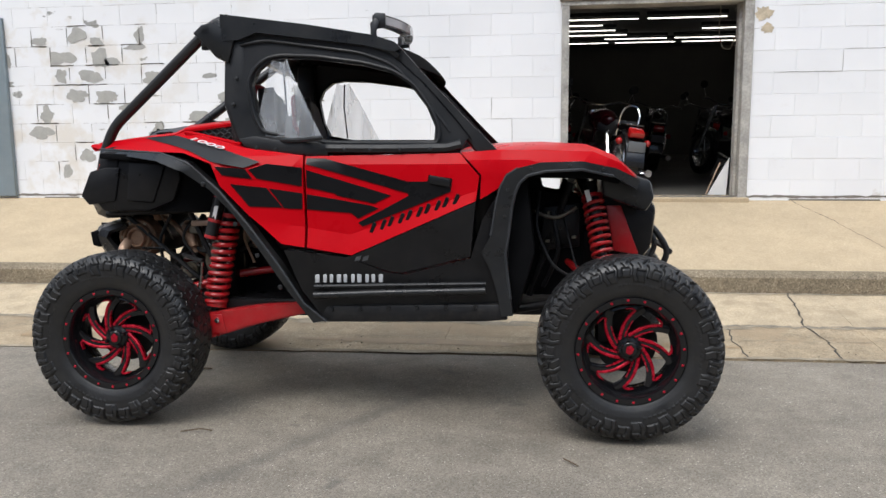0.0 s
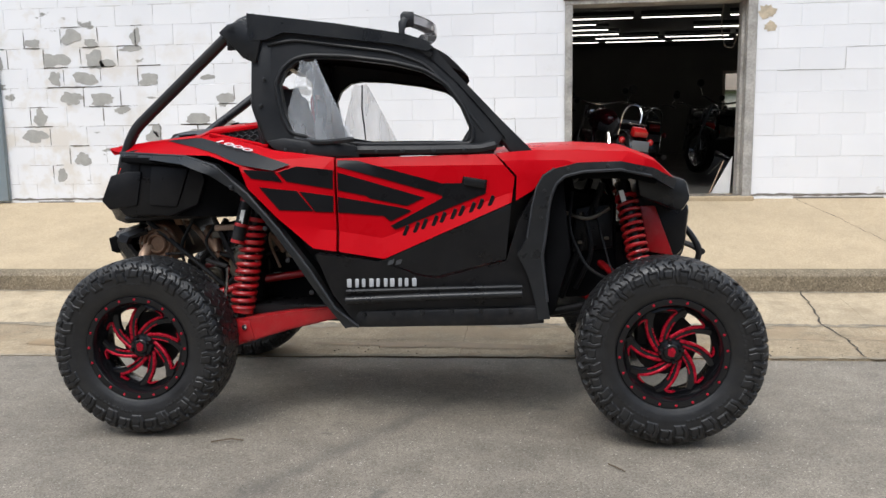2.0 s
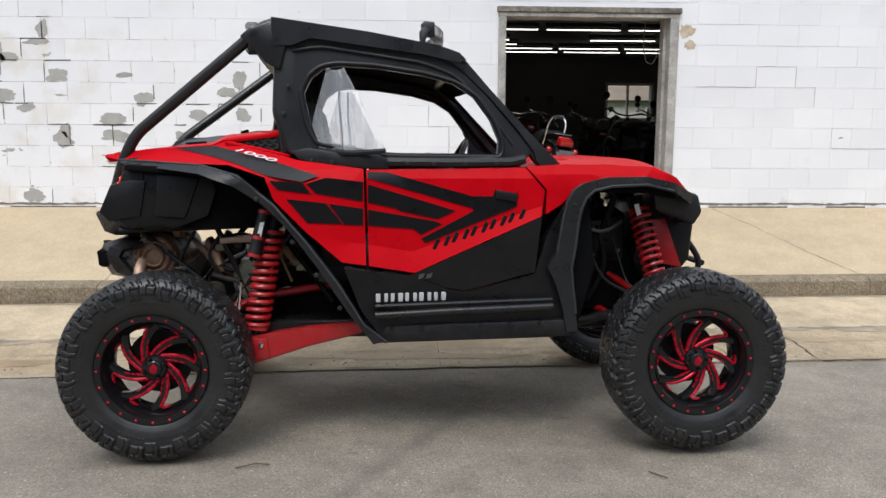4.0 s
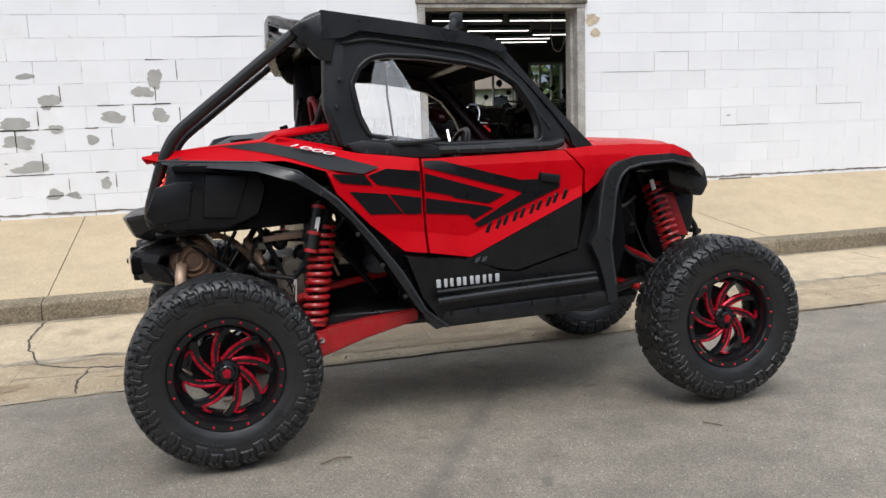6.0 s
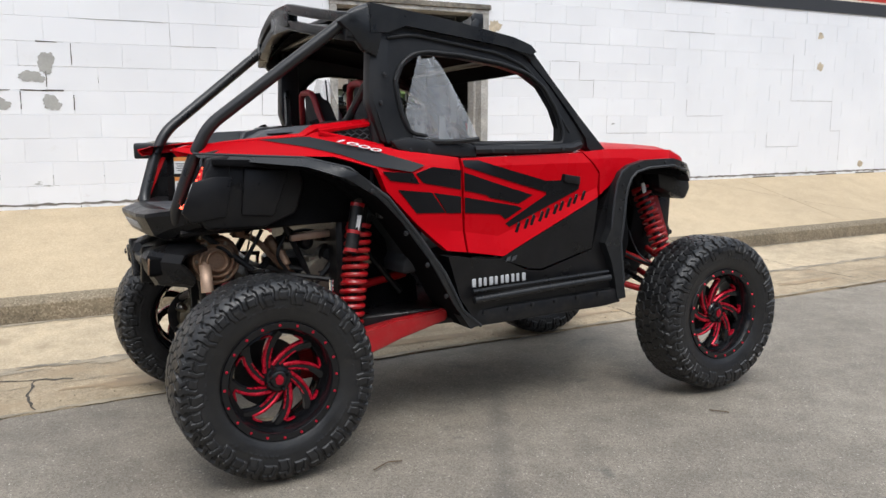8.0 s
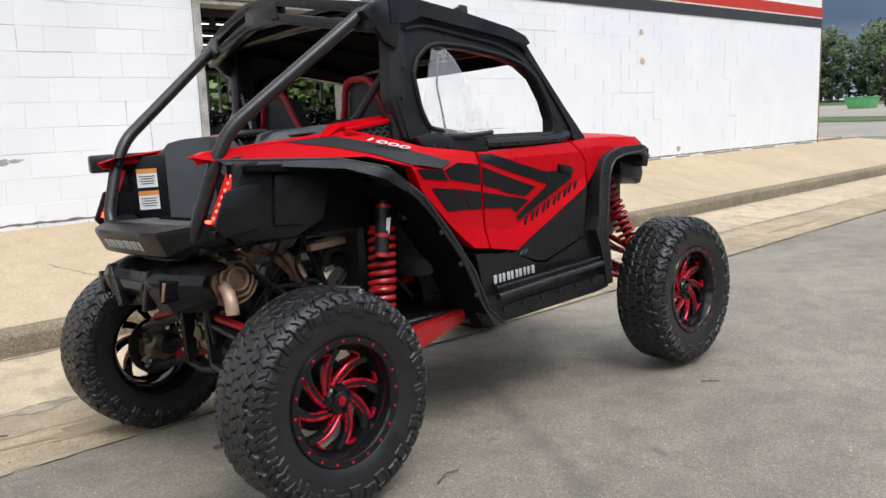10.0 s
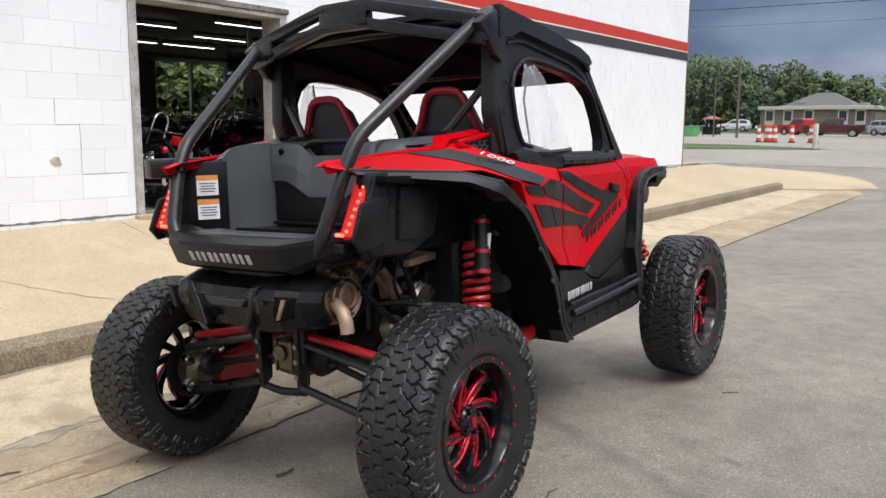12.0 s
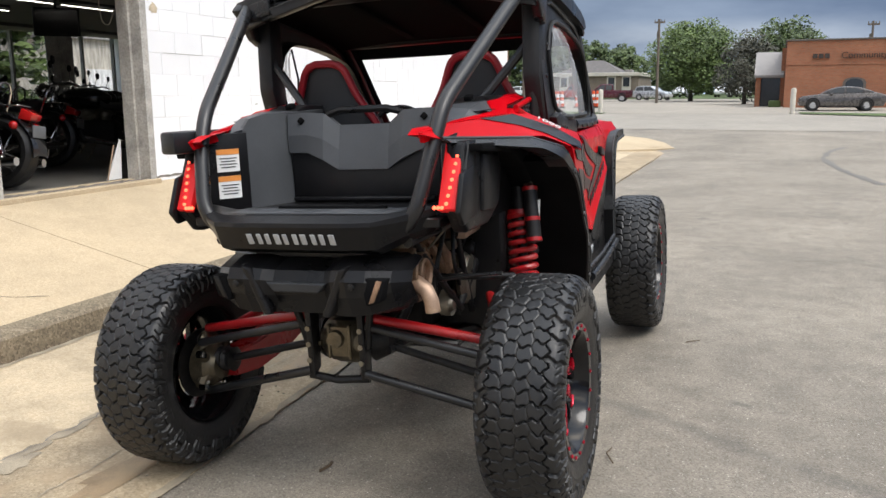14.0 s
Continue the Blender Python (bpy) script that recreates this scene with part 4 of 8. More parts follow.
    part("soft_post", prism([(-0.68, 1.81), (-0.695, 1.5), (-0.64, 1.335), (-0.58, 1.305), (-0.58, 1.81)], s * 0.56, s * 0.636, bevel=0.02), M_SOFT, upper)
    part("cage_tube", bar([(-0.66, s * 0.62, 1.895), (-0.73, s * 0.615, 1.876), (-1.335, s * 0.462, 1.408), (-1.395, s * 0.448, 1.29), (-1.47, s * 0.405, 1.07), (-1.455, s * 0.33, 0.985)], 0.0265, 12, 0.09), M_CAGE, buggy, "black rear cage tube")
    part("brace_tube", bar([(-0.65, s * 0.58, 1.63), (-0.70, s * 0.42, 1.44), (-0.80, s * 0.28, 1.30)], 0.018, 8), M_CAGE, buggy)
    # lamps
    lamp = part("tail_lamp", prism([(-1.345, 1.285), (-1.45, 1.065), (-1.41, 1.03), (-1.30, 1.06), (-1.27, 1.285)], s * 0.502, s * 0.552, bevel=0.008), M_BLACK, buggy, "tail lamp in a black housing")
    part("lens", prism([(-1.358, 1.278), (-1.460, 1.075), (-1.435, 1.06), (-1.338, 1.278)], s * 0.472, s * 0.532, bevel=0.005), M_TAIL, lamp, "lit red tail lamp lens")
    part("outer_plate", prism([(-1.345, 1.205), (-1.425, 1.185), (-1.478, 1.065), (-1.44, 1.020), (-1.30, 1.04), (-1.27, 1.205)], s * 0.536, s * 0.556, bevel=0.006), M_BLACK, lamp)
    for i in range(11):
        led = bmesh.new()
        if i < 8:
            c = (lerp(-1.364, -1.452, i / 7), s * lerp(0.522, 0.50, i / 7), lerp(1.262, 1.092, i / 7))
        else:
            c = (-1.460, s * lerp(0.488, 0.462, (i - 8) / 2), 1.080)
        bmesh.ops.create_icosphere(led, subdivisions=1, radius=0.0075, matrix=Matrix.Translation(c))
        part("led", led, M_LED, lamp, "lit red diode")

# ---- roof, hood, nose ----
rows = [[(x, y * 0.655, z - 0.03 * (abs(y) ** 4)) for y in (-1, -0.9, -0.5, 0, 0.5, 0.9, 1)] for x, z in [(-0.71, 1.915), (-0.5, 1.888), (-0.29, 1.860), (0.02, 1.806), (0.12, 1.775), (0.158, 1.745)]]
roof = part("roof", sheet(bmesh.new(), rows, 0.022), M_FLARE, buggy, "black plastic roof panel")
for s in (-1, 1):
    part("roof_edge", panel(ROOF_SIDE, s, flat(0.66), 0.05), M_FLARE, roof)
def bowed(bm):
    """The roof's tail edge bows backwards in plan."""
    for v in bm.verts:
        v.co.x -= 0.085 * max(0.0, 1 - (v.co.y / 0.655) ** 2)
    return bm


LIP_Y = (-0.655, -0.52, -0.38, -0.25, -0.12, 0.0, 0.12, 0.25, 0.38, 0.52, 0.655)


def lip_top(y):
    return float(np.interp(abs(y), (0.12, 0.38, 0.655), (1.978, 1.922, 1.868)))


def lip_band(ys, up, low):
    """A stretch of the roof's tail lip between two heights below its crest."""
    return bowed(prism([(y, lip_top(y) - up) for y in ys] + [(y, lip_top(y) - low) for y in ys[::-1]], -0.785, -0.735, "x", 0.006))


tail_lip = part("rear_lip", lip_band(LIP_Y, 0.0, 0.046), M_FLARE, roof, "raised black roof lip with open slots")
part("lip_rail", lip_band([0.64 * y / 0.655 for y in LIP_Y], 0.074, 0.118), M_FLARE, roof)
for ys in ((-0.13, 0.0, 0.13), (0.47, 0.56, 0.65), (-0.65, -0.60, -0.56)):
    part("lip_web", lip_band(ys, 0.03, 0.10), M_FLARE, roof)
for s in (-1, 1):
    part("lip_ear", prism([(-0.70, 1.897), (-0.79, 1.862), (-0.825, 1.832), (-0.774, 1.788), (-0.716, 1.718), (-0.655, 1.690), (-0.60, 1.885)], s * 0.615, s * 0.655, bevel=0.008), M_FLARE, roof)
part("roof_tail", sheet(bmesh.new(), [[(-0.735 - 0.075 * (1 - (y / 0.655) ** 2), y, lip_top(y) - 0.082) for y in LIP_Y], [(-0.66, y, lerp(lip_top(y) - 0.08, 1.89, 0.7)) for y in LIP_Y], [(-0.58, y * 0.98, 1.894) for y in LIP_Y]], 0.014), M_FLARE, roof)
part("headliner", sheet(bmesh.new(), [[(x, y * 0.62, z - 0.03 * (abs(y) ** 4)) for y in (-1, -0.9, -0.5, 0, 0.5, 0.9, 1)] for x, z in [(-0.73, 1.872), (-0.5, 1.850), (-0.29, 1.822), (0.02, 1.770), (0.10, 1.745)]], 0.01), M_LINER, roof, "matt black roof lining")
part("tail_liner", sheet(bmesh.new(), [[(-0.78, y * 0.97, lip_top(y) - 0.110) for y in LIP_Y], [(-0.70, y * 0.95, 1.868 - 0.02 * abs(y)) for y in LIP_Y]], 0.008), M_LINER, roof)
for y in (-0.2, 0.2):
    part("roof_rib", prism([(-0.66, 1.855), (0.06, 1.755), (0.06, 1.742), (-0.66, 1.842)], y - 0.02, y + 0.02, bevel=0.004), M_LINER, roof)
part("sun_visor", sheet(bmesh.new(), [[(x + 0.062 * (1 - (y / 0.57) ** 2), y, z) for y in (-0.57, -0.5, -0.38, -0.2, 0.0, 0.2, 0.38, 0.5, 0.57)] for x, z in ((0.135, 1.762), (0.175, 1.725), (0.210, 1.688), (0.222, 1.668))], 0.008), M_LINER, buggy, "bowed matt black visor over the windscreen")
part("front_header", bar([(0.12, -0.60, 1.735), (0.135, 0, 1.742), (0.12, 0.60, 1.735)], 0.026, 10), M_CAGE, buggy)
part("rear_header", bar([(-0.675, -0.61, 1.855), (-0.685, 0, 1.865), (-0.675, 0.61, 1.855)], 0.026, 10), M_CAGE, buggy)
rows = []
for x, z, w in [(0.43, 1.266, 0.665), (0.61, 1.288, 0.635), (0.81, 1.292, 0.635), (1.03, 1.278, 0.635), (1.16, 1.228, 0.60), (1.265, 1.14, 0.50), (1.33, 1.04, 0.42)]:
    rows.append([(x, y * w, z + 0.035 * (1 - y * y) - 0.012 * (abs(y) > 0.98)) for y in (-1, -0.85, -0.6, -0.3, 0, 0.3, 0.6, 0.85, 1)])
part("hood", sheet(bmesh.new(), rows, 0.02), M_RED, buggy, "glossy red hood")
nose = part("nose", prism([(1.22, 1.12), (1.32, 1.06), (1.37, 1.0), (1.35, 0.80), (1.27, 0.70), (1.12, 0.62), (1.05, 0.8), (1.1, 1.1)], -0.33, 0.33, bevel=0.03), M_BLACK, buggy, "black plastic nose panel")
for s in (-1, 1):
    part("nose_wing", prism([(1.08, 1.19), (1.22, 1.165), (1.315, 1.135), (1.335, 1.05), (1.295, 0.985), (1.10, 1.06)], s * 0.18, s * 0.505, bevel=0.018), M_FLARE, nose)
    part("well_liner", prism([(0.68, 0.55), (1.02, 0.55), (1.02, 1.03), (0.96, 1.07), (0.89, 1.065), (0.82, 1.08), (0.80, 1.17), (0.68, 1.19)], s * 0.27, s * 0.29, bevel=0.01), M_WELL, buggy)
    part("shock_tower", prism([(1.12, 1.01), (1.19, 1.01), (1.28, 0.77), (1.16, 0.79)], s * 0.38, s * 0.395, bevel=0.004), M_RED_ARM, buggy, "red shock tower plate")
    part("bumper_tube", bar([(1.30, s * 0.2, 0.95), (1.38, s * 0.22, 0.88), (1.45, s * 0.22, 0.77), (1.40, s * 0.2, 0.66), (1.2, s * 0.2, 0.58)], 0.016, 10, 0.05), M_CAGE, buggy)
part("bumper_tube", bar([(1.45, -0.23, 0.77), (1.46, 0, 0.77), (1.45, 0.23, 0.77)], 0.016, 10), M_CAGE, buggy)

# light bar and its brackets
def swept_bar(front, back, low, high):
    """A box section carried across the roof on a shallow curve."""
    rows = []
    for i in range(11):
        y = lerp(-0.37, 0.37, i / 10)
        x = 0.015 + 0.075 * (1 - (y / 0.37) ** 2)
        rows.append([(x + back, y, low), (x + front, y, low), (x + front, y, high), (x + back, y, high), (x + back, y, low)])
    bm = sheet(bmesh.new(), rows)
    bmesh.ops.remove_doubles(bm, verts=bm.verts, dist=1e-5)
    bmesh.ops.holes_fill(bm, edges=[e for e in bm.edges if e.is_boundary])
    return bm


light_bar = part("light_bar", swept_bar(0.022, -0.022, 1.888, 1.942), M_BLACK, buggy, "curved black roof light bar")
part("glass", swept_bar(0.025, 0.018, 1.896, 1.935), M_LAMPGLASS, light_bar, "clear lamp glass")
for s in (-1, 1):
    part("end_plate", prism([(-0.018, 1.872), (-0.022, 1.935), (-0.005, 1.952), (0.044, 1.948), (0.046, 1.880)], s * 0.370, s * 0.384, bevel=0.004), M_CAGE, light_bar)
    part("bracket", prism([(-0.025, 1.80), (-0.030, 1.90), (-0.005, 1.925), (0.02, 1.91), (0.0, 1.86), (0.01, 1.80)], s * 0.385, s * 0.394, bevel=0.003), M_CAGE, light_bar)

# ---- cab ----
part("cab_floor", boxes((-0.75, 0.6, -0.56, 0.56, 0.50, 0.56), bevel=0.01), M_BLACK, buggy)
part("firewall", boxes((-0.80, -0.72, -0.50, 0.50, 0.50, 1.24), bevel=0.02), M_BLACK, buggy)
part("dashboard", prism([(0.36, 1.24), (0.62, 1.25), (0.66, 0.9), (0.45, 0.85), (0.38, 1.0)], -0.54, 0.54, bevel=0.03), M_BLACK, buggy, "black plastic dashboard")
for y in (-0.335, 0.345):
    seat = part("seat", prism([(-0.52, 0.72), (-0.10, 0.76), (-0.04, 0.86), (-0.12, 0.90), (-0.5, 0.82)], y - 0.22, y + 0.22, bevel=0.04), M_SEAT, buggy, "charcoal bucket seat with red edging")
    back = bmesh.new()
    prof = [(0.80, 0.23), (1.05, 0.24), (1.24, 0.235), (1.33, 0.222), (1.40, 0.175), (1.47, 0.132), (1.54, 0.106), (1.58, 0.086), (1.596, 0.055)]
    rows = []
    for z, w in prof:
        x = -0.47 - (z - 0.8) * 0.16
        rows.append([(x - 0.02 * (1 - u * u), y + u * w, z) for u in (-1, -0.7, -0.35, 0, 0.35, 0.7, 1)])
    part("backrest", sheet(back, rows, 0.075), M_SEAT, seat)
    for k in (-1, 1):
        edge_line = [(-0.49 - (z - 0.8) * 0.16, y + k * (w + 0.004), z) for z, w in prof[1:]]
        part("bolster", bar(fillet(edge_line, 0.05, 3), 0.017, 8), M_SEATRED, seat, "red vinyl seat edging")
    part("top_roll", bar([(-0.617, y - 0.08, 1.590), (-0.622, y - 0.04, 1.602), (-0.622, y + 0.04, 1.602), (-0.617, y + 0.08, 1.590)], 0.017, 8), M_SEATRED, seat, "red vinyl seat edging")
wheel_bm = bmesh.new()
ring = [(0.165 * math.cos(a), 0.165 * math.sin(a)) for a in [2 * math.pi * i / 28 for i in range(29)]]
tilt = Matrix.Translation((0.20, 0.375, 1.26)) @ pose(0, 0, 0, 0, -62, 0)
tube(wheel_bm, [tilt @ Vector((a, b, 0)) for a, b in ring], 0.015, 8)
for a in (90, 210, 330):
    tube(wheel_bm, [tilt @ Vector((0, 0, -0.02)), tilt @ Vector((0.16 * math.cos(radians(a)), 0.16 * math.sin(radians(a)), 0))], 0.012, 6)
part("steering_wheel", wheel_bm, M_BLACK, buggy, "black steering wheel")

# ---- cargo bed and tail ----
bed = part("cargo_bed", boxes((-1.44, -0.95, -0.47, 0.47, 1.01, 1.045), bevel=0.005), M_BLACK, buggy, "black plastic cargo bed")
part("bed_front", prism([(-0.44, 1.03), (0.44, 1.03), (0.43, 1.392), (0.172, 1.388), (0.108, 1.338), (-0.108, 1.338), (-0.172, 1.388), (-0.43, 1.392)], -0.955, -0.93, "x", 0.004), M_GREY, bed, "dark grey bed front wall", 12)
FACETS = [(0.322, 1.396, 1.242, -0.992, -0.998), (0.240, 1.397, 1.242, -0.988, -1.004), (0.168, 1.393, 1.212, -0.978, -1.010), (0.105, 1.345, 1.172, -0.966, -1.002)]
FACETS += [(-y, *rest_) for y, *rest_ in FACETS[::-1]]
part("bed_front_panel", sheet(bmesh.new(), [[(xt, y, zt), (lerp(xt, xb, 0.55) - 0.006, y, lerp(zt, zb, 0.55)), (xb, y, zb), (xb + 0.022, y, zb - 0.004)] for y, zt, zb, xt, xb in FACETS], 0.012), M_GREY, bed, "raised faceted panel on the bed front", 8)
part("bed_top_bar", bar([(-0.955, -0.16, 1.385), (-0.97, -0.10, 1.402), (-0.97, 0.10, 1.402), (-0.955, 0.16, 1.385)], 0.014, 8), M_BLACK, bed)
part("bed_step", prism([(-0.315, 1.04), (0.315, 1.04), (0.315, 1.25), (0.24, 1.25), (0.16, 1.22), (0.10, 1.18), (-0.10, 1.18), (-0.16, 1.22), (-0.24, 1.25), (-0.315, 1.25)], -0.992, -0.957, "x", 0.004), M_BLACK, bed)
part("bed_ledge", boxes((-1.03, -1.0, -0.30, 0.30, 1.055, 1.068), bevel=0.003), M_BLACK, bed)
for s in (-1, 1):
    part("bed_wall", prism([(-1.39, 1.03), (-1.37, 1.30), (-1.18, 1.335), (-0.95, 1.34), (-0.95, 1.03)], s * 0.480, s * 0.500, bevel=0.006), M_BLACK, bed)
    rows = [[(-1.20, s * 0.40, z0), (-1.17, s * 0.385, z0), (-1.10, s * 0.36, z0), (-0.985, s * 0.315, z0)] for z0 in (1.045,)] + [[(-1.20, s * 0.40, 1.345), (-1.17, s * 0.385, 1.385), (-1.10, s * 0.365, 1.40), (-0.985, s * 0.33, 1.405)]]
    part("bed_side", sheet(bmesh.new(), rows, 0.02), M_GREY, bed, "dark grey inner bed side")
    part("bed_rim", sheet(bmesh.new(), [[(-1.205, s * 0.398, 1.345), (-1.10, s * 0.372, 1.392), (-0.98, s * 0.33, 1.402), (-0.72, s * 0.31, 1.41)], [(-1.205, s * 0.470, 1.330), (-1.10, s * 0.475, 1.385), (-0.96, s * 0.47, 1.408), (-0.70, s * 0.47, 1.42)], [(-1.19, s * 0.505, 1.30), (-1.10, s * 0.520, 1.35), (-0.95, s * 0.525, 1.37), (-0.70, s * 0.525, 1.38)]], 0.012), M_GREY, bed, "", 12)
    part("shoulder_box", prism([(-0.93, 1.36), (-0.90, 1.405), (-0.78, 1.432), (-0.66, 1.428), (-0.64, 1.33)], s * 0.33, s * 0.50, bevel=0.012), M_BLACK, bed, "", 12)
    part("shoulder_latch", prism([(-0.865, 1.413), (-0.83, 1.421), (-0.835, 1.440), (-0.87, 1.430)], s * 0.375, s * 0.405, bevel=0.003), M_LINER, bed)
    part("tie_slot", prism([(s * 0.262, 1.382), (s * 0.245, 1.366), (s * 0.262, 1.350), (s * 0.276, 1.366)][::int(s)], -1.004, -0.985, "x", 0.003), M_LINER, bed, "dark tie-down slot")
    if s > 0:
        part("grab_fin", prism([(-1.49, s * 0.49), (-1.47, s * 0.565), (-1.30, s * 0.60), (-1.22, s * 0.46)], 1.272, 1.352, "z", 0.012), M_FLARE, buggy)
part("label_panel", prism([(-1.335, 0.478), (-1.195, 0.385), (-1.185, 0.40), (-1.325, 0.495)], 1.045, 1.335, "z", 0.004), M_BLACK, bed, "black angled bed corner panel")
for z in (1.235, 1.135):
    for name_, w, h, dz, mat_, lab_ in (("warning_label", 0.088, 0.084, 0.0, M_WHITE, "white and orange warning label"), ("label_band", 0.088, 0.020, 0.032, M_ORANGE, "orange label band")):
        b = bmesh.new()
        k = 0.0035 if dz else 0.002
        box(b, (-1.265 - 0.56 * k, 0.4305 - 0.83 * k, z + dz), (w, 0.003, h), pose(0, 0, 0, 0, 0, -33.5))
        part(name_, b, mat_, bed, lab_)
    b = bmesh.new()
    for k in range(4):
        box(b, (-1.265 - 0.56 * 0.004, 0.4305 - 0.83 * 0.004, z + 0.008 - k * 0.011), (0.068 - 0.012 * (k % 2), 0.002, 0.004), pose(0, 0, 0, 0, 0, -33.5))
    part("label_print", b, M_GREY, bed, "grey lines of fine print")
def across(rows, thick=0.02):
    """A moulded panel carried across the car through upright sections, mirrored; each row: half width, then (x, z) points."""
    full = [(-y, pts) for y, pts in rows[::-1] if y > 0] + [(y, pts) for y, pts in rows]
    return sheet(bmesh.new(), [[(x, y, z) for x, z in pts] for y, pts in full], thick)


def beak(k):
    """The tail panel's section; k draws it in."""
    return [(-1.36, 1.062), (-1.545 + k, 1.066), (-1.598 + k, 1.048), (-1.600 + k, 1.034), (-1.560 + k * 0.8, 0.955), (-1.50 + k * 0.5, 0.934), (-1.40, 0.938)]


gate = part("tailgate", across([(0.0, beak(0.0)), (0.20, beak(0.0)), (0.29, beak(0.022)),
    (0.35, [(-1.36, 1.064), (-1.480, 1.070), (-1.528, 1.058), (-1.530, 1.040), (-1.490, 0.985), (-1.45, 0.964), (-1.40, 0.962)]),
    (0.45, [(-1.34, 1.078), (-1.390, 1.084), (-1.415, 1.074), (-1.415, 1.052), (-1.400, 1.020), (-1.38, 1.00), (-1.36, 0.99)])]), M_BLACK, buggy, "black faceted tail panel", 12)
part("tail_shelf", prism([(-1.50, 1.040), (-1.30, 1.040), (-1.30, 1.062), (-1.48, 1.066)], -0.33, 0.33, bevel=0.006), M_GREY, gate)
part("shelf_slot", prism([(-1.345, 1.05), (-1.325, 1.05), (-1.325, 1.072), (-1.345, 1.072)], -0.24, 0.18, bevel=0.003), M_LINER, gate)
for i in range(10):
    badge = bmesh.new()
    box(badge, (-1.5815, 0.150 - i * 0.0335 - 0.003 * (i % 2), 0.993), (0.006, 0.018 + 0.004 * (i % 3 == 0), 0.042), pose(0, 0, 0, 0, -27, 0), bevel=0.003)
    part("badge_bar", badge, M_LETTER, gate, "silver badge bar")
def scoop(k, brow, keel):
    """The bumper's section; k draws it in, brow: the height of its upper edge, keel: of its lower."""
    return [(-1.36, brow + 0.035), (-1.475 + k, brow + 0.030), (-1.570 + k, brow), (-1.588 + k, brow - 0.035), (-1.578 + k, lerp(brow, keel, 0.55)), (-1.535 + k * 0.9, keel), (-1.40, keel - 0.025)]


bumper = part("rear_bumper", across([
    (0.0, scoop(0.035, 0.880, 0.728)), (0.095, scoop(0.035, 0.880, 0.728)), (0.130, scoop(0.012, 0.888, 0.728)), (0.190, scoop(0.0, 0.892, 0.730)),
    (0.255, scoop(0.010, 0.890, 0.738)), (0.325, scoop(0.060, 0.882, 0.756)), (0.370, scoop(0.130, 0.872, 0.785))]), M_BLACK, buggy, "black faceted plastic rear bumper cover", 12)
part("bumper_step", prism([(-0.115, 0.846), (0.115, 0.846), (0.085, 0.812), (-0.085, 0.812)], -1.572, -1.53, "x", 0.006), M_EDGE, bumper, "", 12)
for s in (-1, 1):
    ridge = [(s * 0.20, 0.905), (s * 0.165, 0.895), (s * 0.095, 0.735), (s * 0.125, 0.733)]
    part("bumper_rib", prism(ridge if s < 0 else ridge[::-1], -1.583, -1.53, "x", 0.008), M_BLACK, bumper, "", 12)
    hollow = [(s * 0.235, 0.872), (s * 0.325, 0.862), (s * 0.305, 0.790), (s * 0.255, 0.775)]
    part("bumper_hollow", prism(hollow if s < 0 else hollow[::-1], -1.572, -1.50, "x", 0.006), M_LINER, bumper)
    heat = [(s * 0.296, 0.862), (s * 0.316, 0.860), (s * 0.285, 0.790), (s * 0.265, 0.785)]
    part("bumper_vent", prism(heat if s < 0 else heat[::-1], -1.5765, -1.50, "x", 0.003), M_RUST if s < 0 else M_UNDER, bumper, "browned metal behind a bumper slot" if s < 0 else "")
    part("bolt", lathe(bmesh.new(), [(0.0, 0), (0.013, 0), (0.011, 0.006), (0.0, 0.008)], 8, Matrix.Translation((-1.592, s * 0.215, 0.842)) @ pose(0, 0, 0, 0, 0, 90)), M_UNDER, bumper)
part("bumper_mount", boxes((-1.46, -1.36, -0.22, 0.22, 0.905, 0.945), bevel=0.01), M_UNDER, bumper)

# ---- exhaust and engine ----
muffler = part("muffler", lathe(bmesh.new(), [(0.03, -0.29), (0.095, -0.28), (0.105, -0.25), (0.105, 0.25), (0.095, 0.28), (0.03, 0.29)], 28, Matrix.Translation((-1.30, 0.0, 0.835)), closed=False), M_UNDER, buggy, "black crosswise exhaust muffler")
part("end_cap", lathe(bmesh.new(), [(0.02, -0.345), (0.06, -0.34), (0.10, -0.325), (0.112, -0.30), (0.112, -0.262), (0.10, -0.255), (0.02, -0.255)], 28, Matrix.Translation((-1.30, 0.0, 0.835)), closed=False), M_RUST, muffler, "heat-browned muffler end")
for r0, h0 in ((0.098, -0.338), (0.072, -0.352), (0.046, -0.360)):
    part("cap_ring", lathe(bmesh.new(), [(r0 - 0.010, h0 + 0.02), (r0 - 0.008, h0), (r0 - 0.002, h0 - 0.006), (r0 + 0.004, h0), (r0 + 0.006, h0 + 0.02)], 28, Matrix.Translation((-1.30, 0.0, 0.835))), M_RUST, muffler, "heat-stained ring")
for k in range(6):
    part("rivet", lathe(bmesh.new(), [(0.0, -0.334), (0.009, -0.334), (0.008, -0.342), (0.0, -0.343)], 8, Matrix.Translation((-1.30 + 0.085 * math.cos(k * 1.047), 0.0, 0.835 + 0.085 * math.sin(k * 1.047)))), M_STEEL, muffler)
part("tail_pipe", bar([(-1.33, -0.25, 0.800), (-1.345, -0.305, 0.815), (-1.352, -0.345, 0.812), (-1.358, -0.382, 0.785), (-1.36, -0.398, 0.750), (-1.36, -0.402, 0.712)], 0.026, 14), M_PIPE, muffler, "tan exhaust tail pipe")
